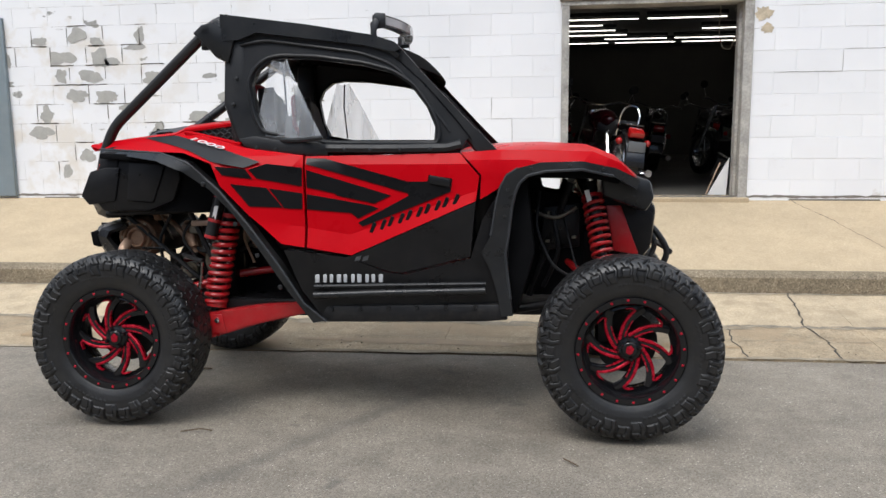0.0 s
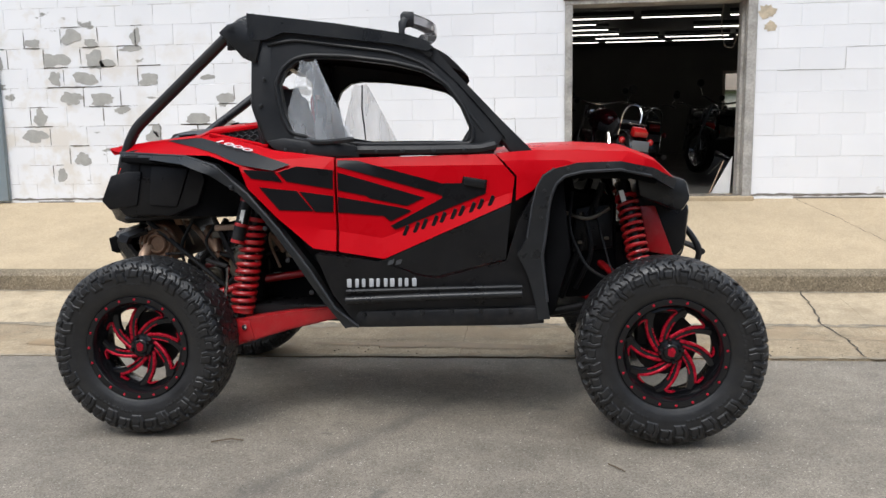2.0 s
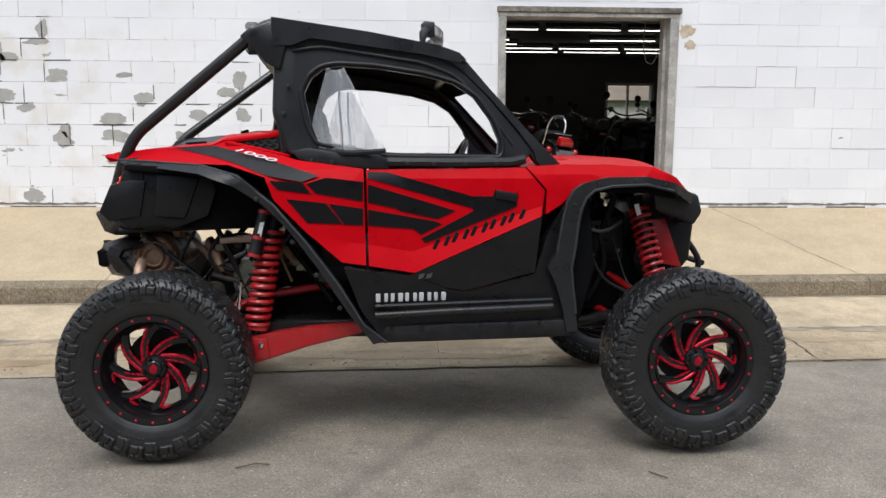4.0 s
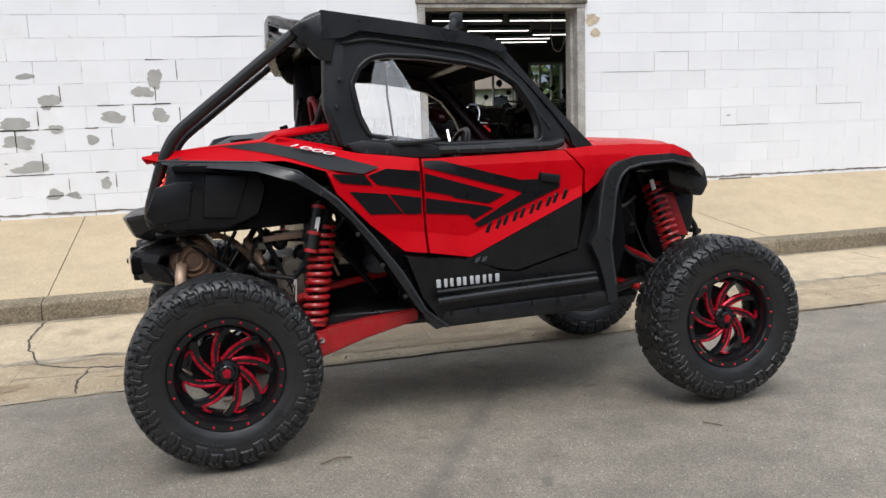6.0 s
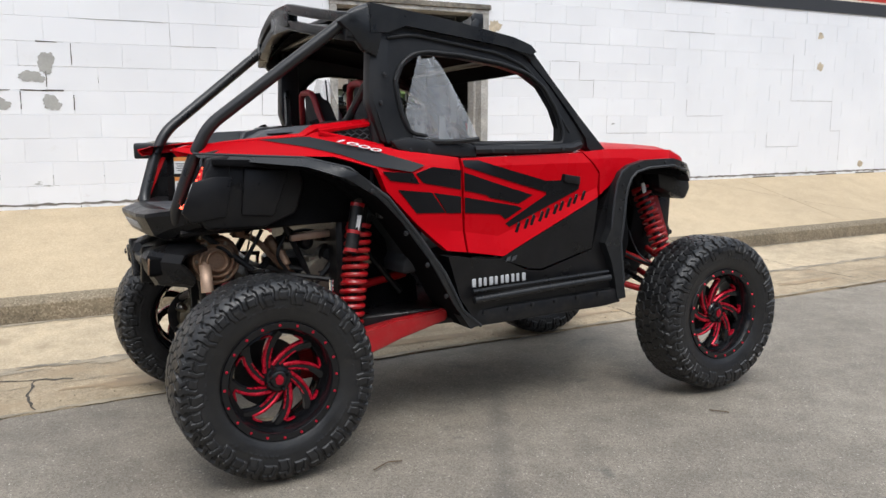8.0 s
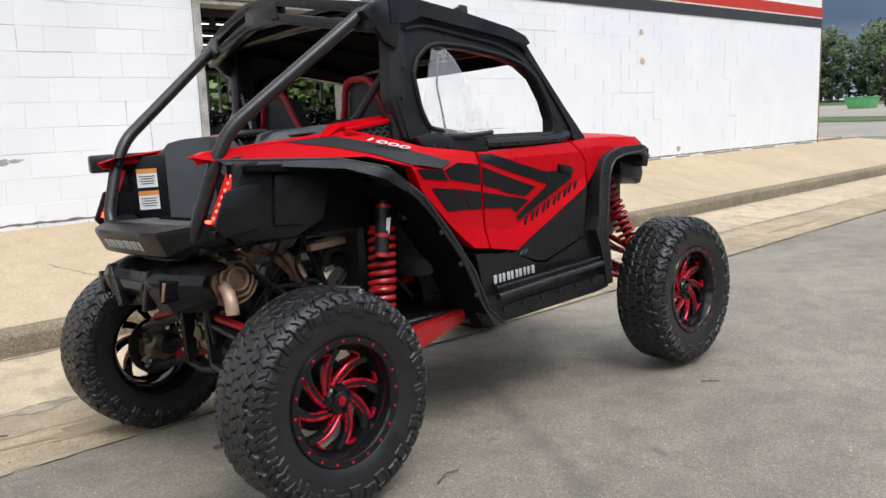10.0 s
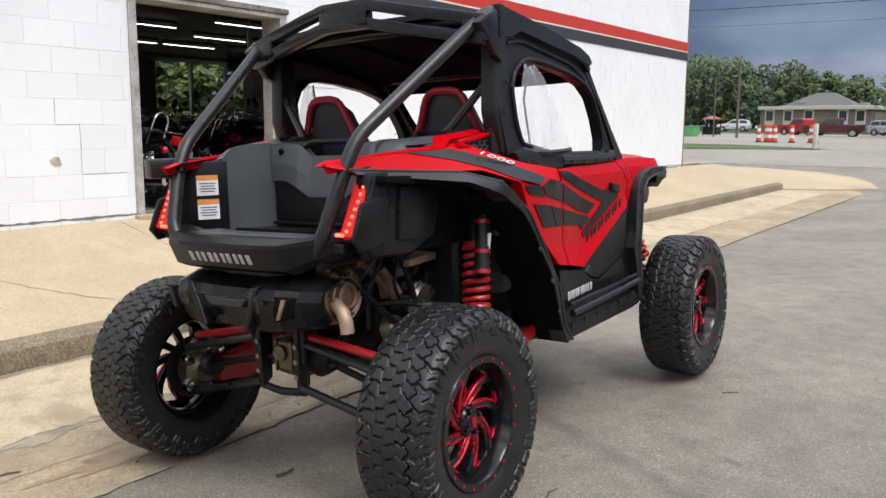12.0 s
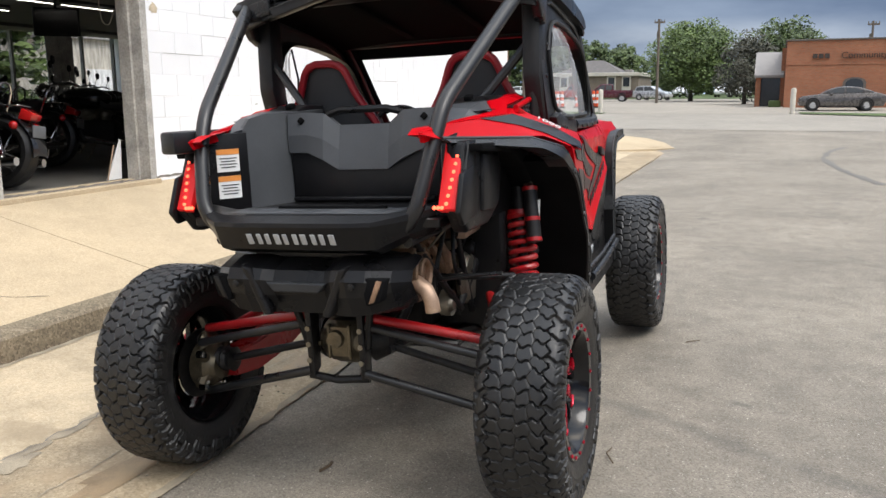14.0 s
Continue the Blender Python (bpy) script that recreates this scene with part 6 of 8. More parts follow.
def tread_height(turn, at):
    """How far the rubber stands proud: worn six-sided blocks in the middle, stepped lugs over the shoulders."""
    rng = np.random.default_rng(7)
    around = 2 * np.pi * 0.40
    pitch = around / BLOCKS_ROUND
    u, a = np.meshgrid(turn / (2 * np.pi) * around, at, indexing="ij")
    ripple = 0.0045 * np.sin(a * 95) + 0.003 * np.sin(a * 210 + 1.0) + 0.0015 * np.sin(u * 61)
    best, second = np.full(u.shape, 9.0), np.full(u.shape, 9.0)
    wear, owner, rival = np.zeros(u.shape), np.zeros(u.shape, int), np.zeros(u.shape, int)
    for row, s0 in enumerate((-0.0675, -0.0225, 0.0225, 0.0675)):
        jit = rng.uniform(-1, 1, (BLOCKS_ROUND, 3))
        for k in range(-2, 3):
            i = np.floor(u / pitch).astype(int) + k
            j = jit[i % BLOCKS_ROUND]
            cu = (i + 0.30 * (row % 2) + 0.5 + j[..., 0] * 0.13) * pitch
            d = np.hypot(u + ripple - cu, (a - (s0 + j[..., 1] * 0.007)) * 0.92)
            nearer = d < best
            closer = ~nearer & (d < second)
            rival = np.where(nearer, owner, np.where(closer, row, rival))
            second = np.where(nearer, best, np.minimum(second, d))
            wear = np.where(nearer, j[..., 2], wear)
            owner = np.where(nearer, row, owner)
            best = np.where(nearer, d, best)
    half_gap = (second - best) / 2
    wall = np.where(owner == rival, smooth_step(half_gap, 0.0016, 0.0046), 0.62 + 0.38 * smooth_step(half_gap, 0.0006, 0.0030))
    h = 0.0118 - 0.0088 * (1 - wall) - 0.0012 * (wear > 0.3) - 0.004 * (wear < -0.4) * (1 - smooth_step(np.abs(u - cu + 0.002), 0.0008, 0.003))
    side = np.abs(a)
    wave = np.abs(((side * 21) % 1.0) * 2 - 1) - 0.5
    p = (turn[:, None] / (2 * np.pi) * LUGS + np.where(a > 0, 0.5, 0.0) + wave * np.where(side > 0.125, 0.10, 0.26) + (side - 0.09) * 1.2)
    odd, f = np.floor(p).astype(int) % 2, p % 1.0
    width = around / LUGS
    gap = np.where(side < 0.135, 0.0075, 0.0045)
    lug = smooth_step(np.minimum(f, 1 - f) * width, gap, gap + 0.004)
    end = np.where(odd == 1, 0.198, 0.178)
    lug = lug * smooth_step(end - side, 0.0, 0.004)
    slit = np.abs(f - np.where(side < 0.14, 0.42, 0.62)) * width
    lug = lug * (1 - 0.55 * (1 - smooth_step(slit, 0.0016, 0.0042)) * (side > 0.118))
    lug = lug * (1 - 0.6 * (1 - smooth_step(np.abs(side - 0.141 - 0.010 * odd), 0.0016, 0.0045)) * (f < 0.62))
    shoulder = lug * np.interp(side, (0.088, 0.115, 0.14, 0.198), (0.0118, 0.0125, 0.0115, 0.0055))
    brim = 0.0905 + 0.007 * np.sin(u * 2 * np.pi / pitch + a * 20)
    h = np.where(side < brim, h, shoulder)
    h = h * smooth_step(np.abs(side - brim), 0.0008, 0.0034)
    tail = smooth_step(side, 0.2025, 0.2045) * (1 - smooth_step(side, 0.2125, 0.2145))
    dash = ((p * 2.5) % 1.0 < 0.62) & ((np.floor(p) % 7) < 4)
    h = h + 0.0012 * tail * dash
    return h + 0.0022 * np.exp(-((side - 0.222) / 0.0022) ** 2) + 0.0015 * np.exp(-((side - 0.236) / 0.0018) ** 2)


def tyre_mesh(around=960):
    at, y, r, ny, nr = tyre_profile()
    turn = np.arange(around) * 2 * np.pi / around
    h = tread_height(turn, at)
    radius, across = r[None, :] + nr[None, :] * h, y[None, :] + ny[None, :] * h
    verts = np.stack([radius * np.cos(turn)[:, None], across, radius * np.sin(turn)[:, None]], -1).reshape(-1, 3)
    n = len(at)
    i, j = np.meshgrid(np.arange(around), np.arange(n), indexing="ij")
    k = (i + 1) % around
    nxt = (j + 1) % n
    faces = np.stack([i * n + j, i * n + nxt, k * n + nxt, k * n + j], -1).reshape(-1, 4)
    me = bpy.data.meshes.new("tyre")
    me.from_pydata(verts.tolist(), [], faces.tolist())
    me.materials.append(M_RUBBER)
    me.shade_smooth()
    me.set_sharp_from_angle(angle=radians(50))
    return me


TYRE = tyre_mesh()

rim_bm = bmesh.new()
lathe(rim_bm, [(0.205, -0.112), (0.212, -0.122), (0.236, -0.124), (0.242, -0.114), (0.238, 0.10), (0.230, 0.115), (0.222, 0.108), (0.196, 0.06), (0.188, -0.035), (0.195, -0.06)], 72)
lathe(rim_bm, [(0.196, -0.062), (0.188, -0.045), (0.178, -0.050), (0.181, -0.066)], 72)
RIM = finish("rim", rim_bm, M_RIM, 30)
SPOKES = 8


def swirl(r, turn):
    """Each arm runs nearly straight beside the hub's middle and bends back a little at its end."""
    return turn + math.degrees(math.asin(0.042 / r)) - 15 * ((r - 0.05) / 0.13) ** 2


def ribbon(line, thick, ridge):
    """A bar with a raised middle along (radius, degrees, depth, width) points."""
    pts = [Vector((r * math.cos(radians(a)), y, r * math.sin(radians(a)))) for r, a, y, w in line]
    rows = []
    for i, p in enumerate(pts):
        d = (pts[min(i + 1, len(pts) - 1)] - pts[max(i - 1, 0)]).normalized()
        side = d.cross(Vector((0, 1, 0))).normalized() * (line[i][3] / 2)
        out, deep = Vector((0, -ridge, 0)), Vector((0, thick, 0))
        rows.append([p - side, p - side * 0.45 + out, p + side * 0.45 + out, p + side, p + side + deep, p - side + deep, p - side])
    bm = sheet(bmesh.new(), rows)
    bmesh.ops.remove_doubles(bm, verts=bm.verts, dist=1e-6)
    bmesh.ops.holes_fill(bm, edges=[e for e in bm.edges if e.is_boundary])
    return bm


def arm_line(lead, w0, w1, r0=0.046, r1=0.189, y0=-0.056, y1=-0.066, n=9, spread=0.0):
    return [(r, swirl(r, lead + spread * ((r - r0) / (r1 - r0)) ** 1.3), lerp(y0, y1, math.sin(i / n * math.pi / 2)), lerp(w0, w1, i / n)) for i, r in ((i, lerp(r0, r1, i / n)) for i in range(n + 1))]


SPOKE = finish("spoke", ribbon(arm_line(0, 0.026, 0.036), 0.024, 0.003), M_RIM, 30)
hook = [(r, a + math.degrees(lerp(0.013, 0.017, (r - 0.06) / 0.116) / r), y - 0.003, w) for r, a, y, w in arm_line(0, 0.016, 0.0115, 0.056, 0.172)]
end_r, end_a = hook[-1][0], hook[-1][1]
hook += [(end_r + 0.007, end_a + 3.0, -0.0705, 0.011), (end_r + 0.009, end_a + 8.0, -0.070, 0.010), (end_r + 0.008, end_a + 14.0, -0.068, 0.006)]
SPOKE_RED = finish("spoke_inlay", ribbon(hook, 0.014, 0.004), M_RIMRED, 30)
SPOKE_WEDGE = finish("spoke_inlay", ribbon([(r, a - math.degrees(0.013 / r), y - 0.002, w) for r, a, y, w in arm_line(0, 0.011, 0.005, 0.056, 0.128)], 0.014, 0.004), M_RIMRED, 30)
BOLT = finish("bead_bolt", lathe(bmesh.new(), [(0.0, 0.0), (0.0065, 0.0), (0.0065, -0.004), (0.004, -0.006), (0.0, -0.006)], 6), M_RIMRED, 30)
CAP = finish("hub_cap", lathe(bmesh.new(), [(0.0, -0.03), (0.052, -0.04), (0.055, -0.066), (0.048, -0.074), (0.036, -0.078), (0.033, -0.084), (0.028, -0.087), (0.0, -0.087)], 30), M_RIM, 30)
BADGE = finish("cap_badge", prism([(-0.017, 0.008), (0.0, 0.022), (0.017, 0.008), (0.014, -0.016), (0.0, -0.022), (-0.014, -0.016)], -0.0905, -0.0865, bevel=0.001), M_RIMRED, 30)
NUT = finish("wheel_nut", lathe(bmesh.new(), [(0.0, -0.05), (0.011, -0.05), (0.010, -0.085), (0.006, -0.092), (0.0, -0.092)], 6), M_RIM, 30)
for x, y, spin in ((-1.193, -0.738, 0), (1.193, -0.772, 14), (-1.193, 0.765, 7), (1.193, 0.785, 25)):
    hub = new("wheel")
    hub.empty_display_size = 0.1
    hub.parent = buggy
    hub.matrix_basis = Matrix.Translation((x, y, TYRE_R + 0.002)) @ pose(0, 0, 0, 0, spin, 0 if y < 0 else 180)
    tagged(hub, "black alloy wheel with red accents and a chunky mud tyre")
    share("tyre", TYRE, hub, label="black mud-terrain tyre")
    share("rim", RIM, hub)
    share("hub_cap", CAP, hub)
    share("cap_badge", BADGE, hub, label="red plain badge")
    for i in range(SPOKES):
        turn = pose(0, 0, 0, 0, -360 / SPOKES * i, 0)
        share("spoke", SPOKE, hub, turn)
        share("spoke_inlay", SPOKE_RED, hub, turn, "red milled spoke edge")
        share("spoke_inlay", SPOKE_WEDGE, hub, turn, "red milled spoke root")
    for i in range(20):
        a = 2 * math.pi * i / 20
        share("bead_bolt", BOLT, hub, Matrix.Translation((0.2255 * math.cos(a), -0.122, 0.2255 * math.sin(a))), "small red rim bolt")
    for i in range(4):
        a = 2 * math.pi * i / 4 + 0.4
        share("wheel_nut", NUT, hub, Matrix.Translation((0.045 * math.cos(a), 0.0, 0.045 * math.sin(a))))
number = text("model_number", "1000", 0.026, Matrix.Translation((-0.775, -0.676, 1.322)) @ pose(0, 0, 0, 50, 15, -16) @ Matrix.Diagonal((3.9, 1.0, 1.0, 1.0)), M_WHITE, buggy, 0.002, "white model number on the fender")
number.data.shear = 0.35

# ---- inside the shop ----
back_window = thing("window_1", "band of shop windows in the back wall", "window", kind="structure")
part("sill", boxes((6.9, 12.5, 19.97, 20.1, 1.05, 1.10), bevel=0.005), M_JAMB, back_window)
for k in range(6):
    x = 6.92 + k * 1.08
    part("mullion", boxes((x, x + 0.06, 20.02, 20.12, 1.10, 3.0), bevel=0.004), M_JAMB, back_window)
for k in range(5):
    x = 6.98 + k * 1.08
    pane = part("pane", boxes((x, x + 1.02, 20.06, 20.07, 1.10, 3.0)), M_GLASS, back_window, smooth=0)
    pane.visible_shadow = False
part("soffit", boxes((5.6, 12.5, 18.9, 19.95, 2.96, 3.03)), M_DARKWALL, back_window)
small_window = thing("window_2", "small bright window in the shop back wall", "window", kind="structure")
part("window_frame", boxes((3.02, 3.08, 19.97, 20.1, 1.6, 2.42), (4.12, 4.18, 19.97, 20.1, 1.6, 2.42), (3.02, 4.18, 19.97, 20.1, 2.38, 2.44), (3.02, 4.18, 19.97, 20.1, 1.56, 1.62), (3.55, 3.58, 19.97, 20.1, 1.6, 2.42)), M_STRIPE_W, small_window)
third_window = thing("window_3", "narrow shop window with pale bars in the back wall", "window", kind="structure")
part("window_frame", boxes((4.47, 4.53, 19.97, 20.1, 1.6, 2.62), (5.37, 5.43, 19.97, 20.1, 1.6, 2.62), (4.47, 5.43, 19.97, 20.1, 2.58, 2.64), (4.47, 5.43, 19.97, 20.1, 1.58, 1.64), (4.78, 4.81, 19.98, 20.08, 1.62, 2.6), (5.08, 5.11, 19.98, 20.08, 1.62, 2.6)), M_STRIPE_W, third_window)
for x, y in ((6.1, 15.4), (10.3, 13.0)):
    tagged(new("pillar", finish("pillar", boxes((x - 0.16, x + 0.16, y - 0.16, y + 0.16, 0.6, 3.03), bevel=0.01), M_JAMB)), "grey shop pillar from floor to ceiling", "pillar", kind="structure")
first = None
tubes = [(x + 0.25 * (k % 3), y) for k, y in enumerate((11.4, 12.4, 13.5, 14.3, 15.1, 15.9, 16.7, 17.5, 18.4)) for x in (-0.75, 0.55, 1.85, 3.15, 4.45, 5.75, 7.05) if (y > 13 or x > 2) and (y < 14.6 or x < 5)]
random.seed(5)
for x, y in tubes:
    if random.random() < 0.5:
        continue
    if first is None:
        first = thing("tube_light", "lit white fluorescent tube under a dark ceiling", "light", "shop ceiling lights")
        part("tube", bar([(-0.58, 0, 0), (0.58, 0, 0)], 0.0085, 8), M_TUBE, first, "glowing white tube")
        part("batten", boxes((-0.6, 0.6, -0.03, 0.03, 0.045, 0.10), bevel=0.006), M_UNDER, first)
        first.matrix_basis = Matrix.Translation((x, y, 2.92))
    else:
        copy_thing(first, Matrix.Translation((x, y, 2.92)))
tv = thing("hanging_screen", "black screen hung under the shop ceiling", "screen", m=pose(4.75, 14.0, 2.6, 0, 0, -40))
part("case", boxes((-0.34, 0.34, -0.06, 0.06, -0.22, 0.22), bevel=0.012), M_BLACK, tv)
part("glass", boxes((-0.31, 0.31, -0.064, -0.058, -0.19, 0.19)), M_RIM, tv)
part("hanger", bar([(0, 0, 0.2), (0, 0, 0.46)], 0.02, 8), M_UNDER, tv)
cord = thing("looped_cord", "pale cord looped beside the doorway", "cord")
part("loop", bar(fillet([(0.80, 9.25, 2.60), (0.79, 9.3, 2.3), (0.83, 9.3, 2.12), (0.91, 9.3, 2.10), (0.955, 9.26, 2.25)], 0.15), 0.006, 6), M_STEEL, cord)
board = thing("propped_panel", "pale triangular panel leaning inside the doorway", "panel")
part("sheet", prism([(0.74, 0.61), (0.93, 0.61), (0.95, 1.0)], 9.30, 9.32), M_WHITE, board)
part("stay", bar([(0.72, 9.28, 0.615), (0.86, 9.31, 0.95)], 0.008, 6), M_PIPE, board)

M_BIKE = surf("black_bike_paint", (0.012, 0.012, 0.013), 0.2, coat=0.6, var=0.1, bump=0.0)
M_BIKERED = surf("dark_red_bike_paint", (0.07, 0.004, 0.008), 0.2, coat=0.6, var=0.1, bump=0.0)
M_PLATE = surf("grey_plate", (0.12, 0.125, 0.13), 0.5)


def motorcycle(label, paint, place, bags=True):
    bike = thing("motorcycle", label, "motorcycle", "motorcycles in the shop", place)
    for x, r, w in ((-0.78, 0.33, 0.17), (0.82, 0.33, 0.12)):
        wheel = part("wheel", lathe(bmesh.new(), [(r - 0.10, -w * 0.42), (r - 0.05, -w / 2), (r - 0.01, -w * 0.36), (r, 0), (r - 0.01, w * 0.36), (r - 0.05, w / 2), (r - 0.10, w * 0.42)], 28, Matrix.Translation((x, 0, r))), M_RUBBER, bike, "black motorcycle tyre")
        part("rim", lathe(bmesh.new(), [(r - 0.11, -w * 0.4), (r - 0.085, -w * 0.42), (r - 0.085, w * 0.42), (r - 0.11, w * 0.4)], 28, Matrix.Translation((x, 0, r))), M_CHROME, wheel)
        for k in range(9):
            a = 2 * math.pi * k / 9
            part("spoke", bar([(x, 0, r), (x + (r - 0.10) * math.cos(a), 0, r + (r - 0.10) * math.sin(a))], 0.008, 5), M_CHROME, wheel)
    rows = [(a, 0.095) for a in range(20, 176, 12)]
    part("rear_fender", sheet(bmesh.new(), [[(-0.78 - 0.37 * math.cos(radians(a)), y, 0.33 + 0.37 * math.sin(radians(a)) - 0.02 * (abs(y) > 0.08)) for y in (-0.1, -0.06, 0.06, 0.1)] for a in range(-5, 140, 12)], 0.012), M_BIKE, bike)
    part("front_fender", sheet(bmesh.new(), [[(0.82 - 0.36 * math.cos(radians(a)), y, 0.33 + 0.36 * math.sin(radians(a)) - 0.015 * (abs(y) > 0.05)) for y in (-0.07, -0.04, 0.04, 0.07)] for a in range(25, 150, 12)], 0.01), paint, bike)
    tank = bmesh.new()
    bmesh.ops.create_uvsphere(tank, u_segments=18, v_segments=10, radius=1.0, matrix=Matrix.Translation((0.16, 0, 0.80)) @ Matrix.Diagonal((0.33, 0.16, 0.14, 1)))
    part("tank", tank, paint, bike)
    part("seat", prism([(-0.75, 0.74), (-0.70, 0.80), (-0.40, 0.72), (-0.12, 0.72), (-0.05, 0.78), (-0.05, 0.66), (-0.6, 0.62)], -0.14, 0.14, bevel=0.03), M_SEAT, bike)
    part("engine", boxes((-0.25, 0.30, -0.14, 0.14, 0.24, 0.52), bevel=0.04), M_UNDER, bike)
    for k in (-1, 1):
        part("cylinder", lathe(bmesh.new(), [(0.02, 0), (0.08, 0), (0.075, 0.03), (0.085, 0.05), (0.075, 0.08), (0.085, 0.10), (0.075, 0.13), (0.085, 0.16), (0.06, 0.20), (0.02, 0.2)], 14, Matrix.Translation((0.03 + 0.06 * k, 0, 0.48)) @ pose(0, 0, 0, 90, 0, 0) @ pose(0, 0, 0, 0, 0, -22 * k), closed=False), M_STEEL, bike)
        part("fork", bar([(0.82, k * 0.11, 0.33), (0.52, k * 0.11, 0.98)], 0.024, 8), M_CHROME, bike)
        part("rear_shock", bar([(-0.66, k * 0.14, 0.34), (-0.5, k * 0.14, 0.64)], 0.028, 8), M_CHROME, bike)
        part("mirror", lathe(bmesh.new(), [(0.0, 0.0), (0.055, 0.004), (0.05, 0.02), (0.0, 0.024)], 14, Matrix.Translation((0.40, k * 0.42, 1.22)) @ pose(0, 0, 0, 0, 0, 90)), M_UNDER, bike)
        part("mirror_stem", bar([(0.40, k * 0.36, 1.06), (0.40, k * 0.42, 1.2)], 0.006, 6), M_CHROME, bike)
        sig = bmesh.new()
        bmesh.ops.create_uvsphere(sig, u_segments=10, v_segments=8, radius=0.038, matrix=Matrix.Translation((-1.0, k * 0.16, 0.56)))
        part("turn_signal", sig, M_LENS, bike, "round red turn signal")
        if bags:
            part("exhaust", bar([(0.15, k * 0.16, 0.30), (-0.2, k * 0.18, 0.22), (-1.05, k * 0.20, 0.24)], 0.040, 10), M_CHROME, bike)
    part("handlebar", bar([(0.36, -0.42, 1.02), (0.44, -0.3, 1.06), (0.52, -0.1, 1.0), (0.52, 0.1, 1.0), (0.44, 0.3, 1.06), (0.36, 0.42, 1.02)], 0.014, 8, 0.08), M_CHROME, bike)
    lamp = bmesh.new()
    bmesh.ops.create_uvsphere(lamp, u_segments=14, v_segments=10, radius=0.095, matrix=Matrix.Translation((0.66, 0, 0.90)))
    part("headlamp", lamp, M_CHROME, bike)
    part("tail_lamp", prism([(-1.10, 0.60), (-1.13, 0.66), (-1.02, 0.72), (-0.98, 0.62)], -0.08, 0.08, bevel=0.015), M_LENS, bike, "red tail lamp")
    part("plate", prism([(-0.095, 0.455), (0.095, 0.455), (0.095, 0.565), (-0.095, 0.565)], -1.145, -1.135, "x", 0.003), M_PLATE, bike, "grey licence plate with no writing")
    part("sissy_bar", bar([(-0.72, -0.11, 0.62), (-0.80, -0.11, 0.86), (-0.82, -0.06, 0.95), (-0.82, 0.06, 0.95), (-0.80, 0.11, 0.86), (-0.72, 0.11, 0.62)], 0.012, 8, 0.05), M_CHROME, bike)
    part("rack", boxes((-1.0, -0.74, -0.10, 0.10, 0.735, 0.75), bevel=0.004), M_CHROME, bike)
    part("frame_rail", bar([(0.52, 0, 0.9), (0.40, 0, 0.30), (-0.2, 0, 0.22), (-0.78, 0, 0.33)], 0.022, 8, 0.1), paint, bike)
    part("side_stand", bar([(0.0, 0.12, 0.25), (0.06, 0.30, 0.005)], 0.012, 6), M_STEEL, bike)
    return bike


red_bike = motorcycle("dark red cruiser motorcycle with a chrome sissy bar", M_BIKERED, pose(-0.35, 10.42, 0.607, 7, 0, 105))
black_bike = motorcycle("black motorcycle parked on the shop floor", M_BIKE, pose(1.5, 11.9, 0.607, 8, 0, 112))
for x, y, rz in ((2.6, 11.2, 118), (2.3, 13.2, 100), (3.6, 12.3, 112), (3.4, 14.6, 95), (5.0, 13.4, 105), (5.2, 16.0, 92), (7.0, 15.0, 110), (6.6, 17.6, 100), (8.4, 17.3, 95), (0.6, 14.2, 88), (-1.2, 12.8, 84), (1.8, 16.4, 90), (4.2, 18.2, 80), (-0.9, 16.2, 95)):
    copy_thing(black_bike, pose(x, y, 0.607, 7, 0, rz))
for x, y, rz in ((6.0, 18.6, 60), (3.2, 17.0, 70)):
    copy_thing(red_bike, pose(x, y, 0.607, 7, 0, rz))

# ---- trees ----


def leaf_material(name, dark, light):
    m, nt, ln, p = nodes_of(name)
    rnd = nt.new("ShaderNodeNewGeometry").outputs["Random Per Island"]
    col = ramp_node(nt, ln, rnd, [(0.0, dark), (1.0, light)]).outputs["Color"]
    wide = noise_node(nt, ln, 0.6, 3.0)
    col = mix_node(nt, ln, 1.0, col, ramp_node(nt, ln, wide.outputs["Fac"], [(0.3, 0.7), (0.7, 1.15)]).outputs["Color"], "MULTIPLY")
    ln.new(col, p.inputs["Base Color"])
    p.inputs["Roughness"].default_value = 0.6
    p.inputs["Subsurface Weight"].default_value = 0.0
    return m


M_LEAF = leaf_material("green_leaves", (0.045, 0.078, 0.016), (0.125, 0.185, 0.045))
M_LEAF_DARK = leaf_material("dark_wood_leaves", (0.035, 0.062, 0.018), (0.105, 0.150, 0.042))
M_LEAF_PURPLE = leaf_material("brown_green_leaves", (0.035, 0.040, 0.026), (0.09, 0.085, 0.055))
M_BARK = surf("grey_bark", (0.10, 0.085, 0.068), 0.9, var=0.3, scale=3, grain=30, bump=0.6)


def leaves(bm, rng, clumps, per, size):
    """Many small leaf blades scattered in uneven clumps."""
    for cx, cy, cz, r in clumps:
        for _ in range(per):
            d = Vector((rng.gauss(0, 1), rng.gauss(0, 1), rng.gauss(0, 1))).normalized() * r * rng.uniform(0.45, 1.08) ** 0.6
            c = Vector((cx, cy, cz)) + Vector((d.x, d.y, d.z * 0.8))
            u = Vector((rng.gauss(0, 1), rng.gauss(0, 1), rng.gauss(0, 0.6))).normalized()
            v = u.orthogonal().normalized() * rng.uniform(0.5, 0.9)
            k = size * rng.uniform(0.6, 1.3)
            bm.faces.new([bm.verts.new(c + (u * a + v * b) * k) for a, b in ((-1, 0), (0, -0.7), (1, 0), (0, 0.7))])


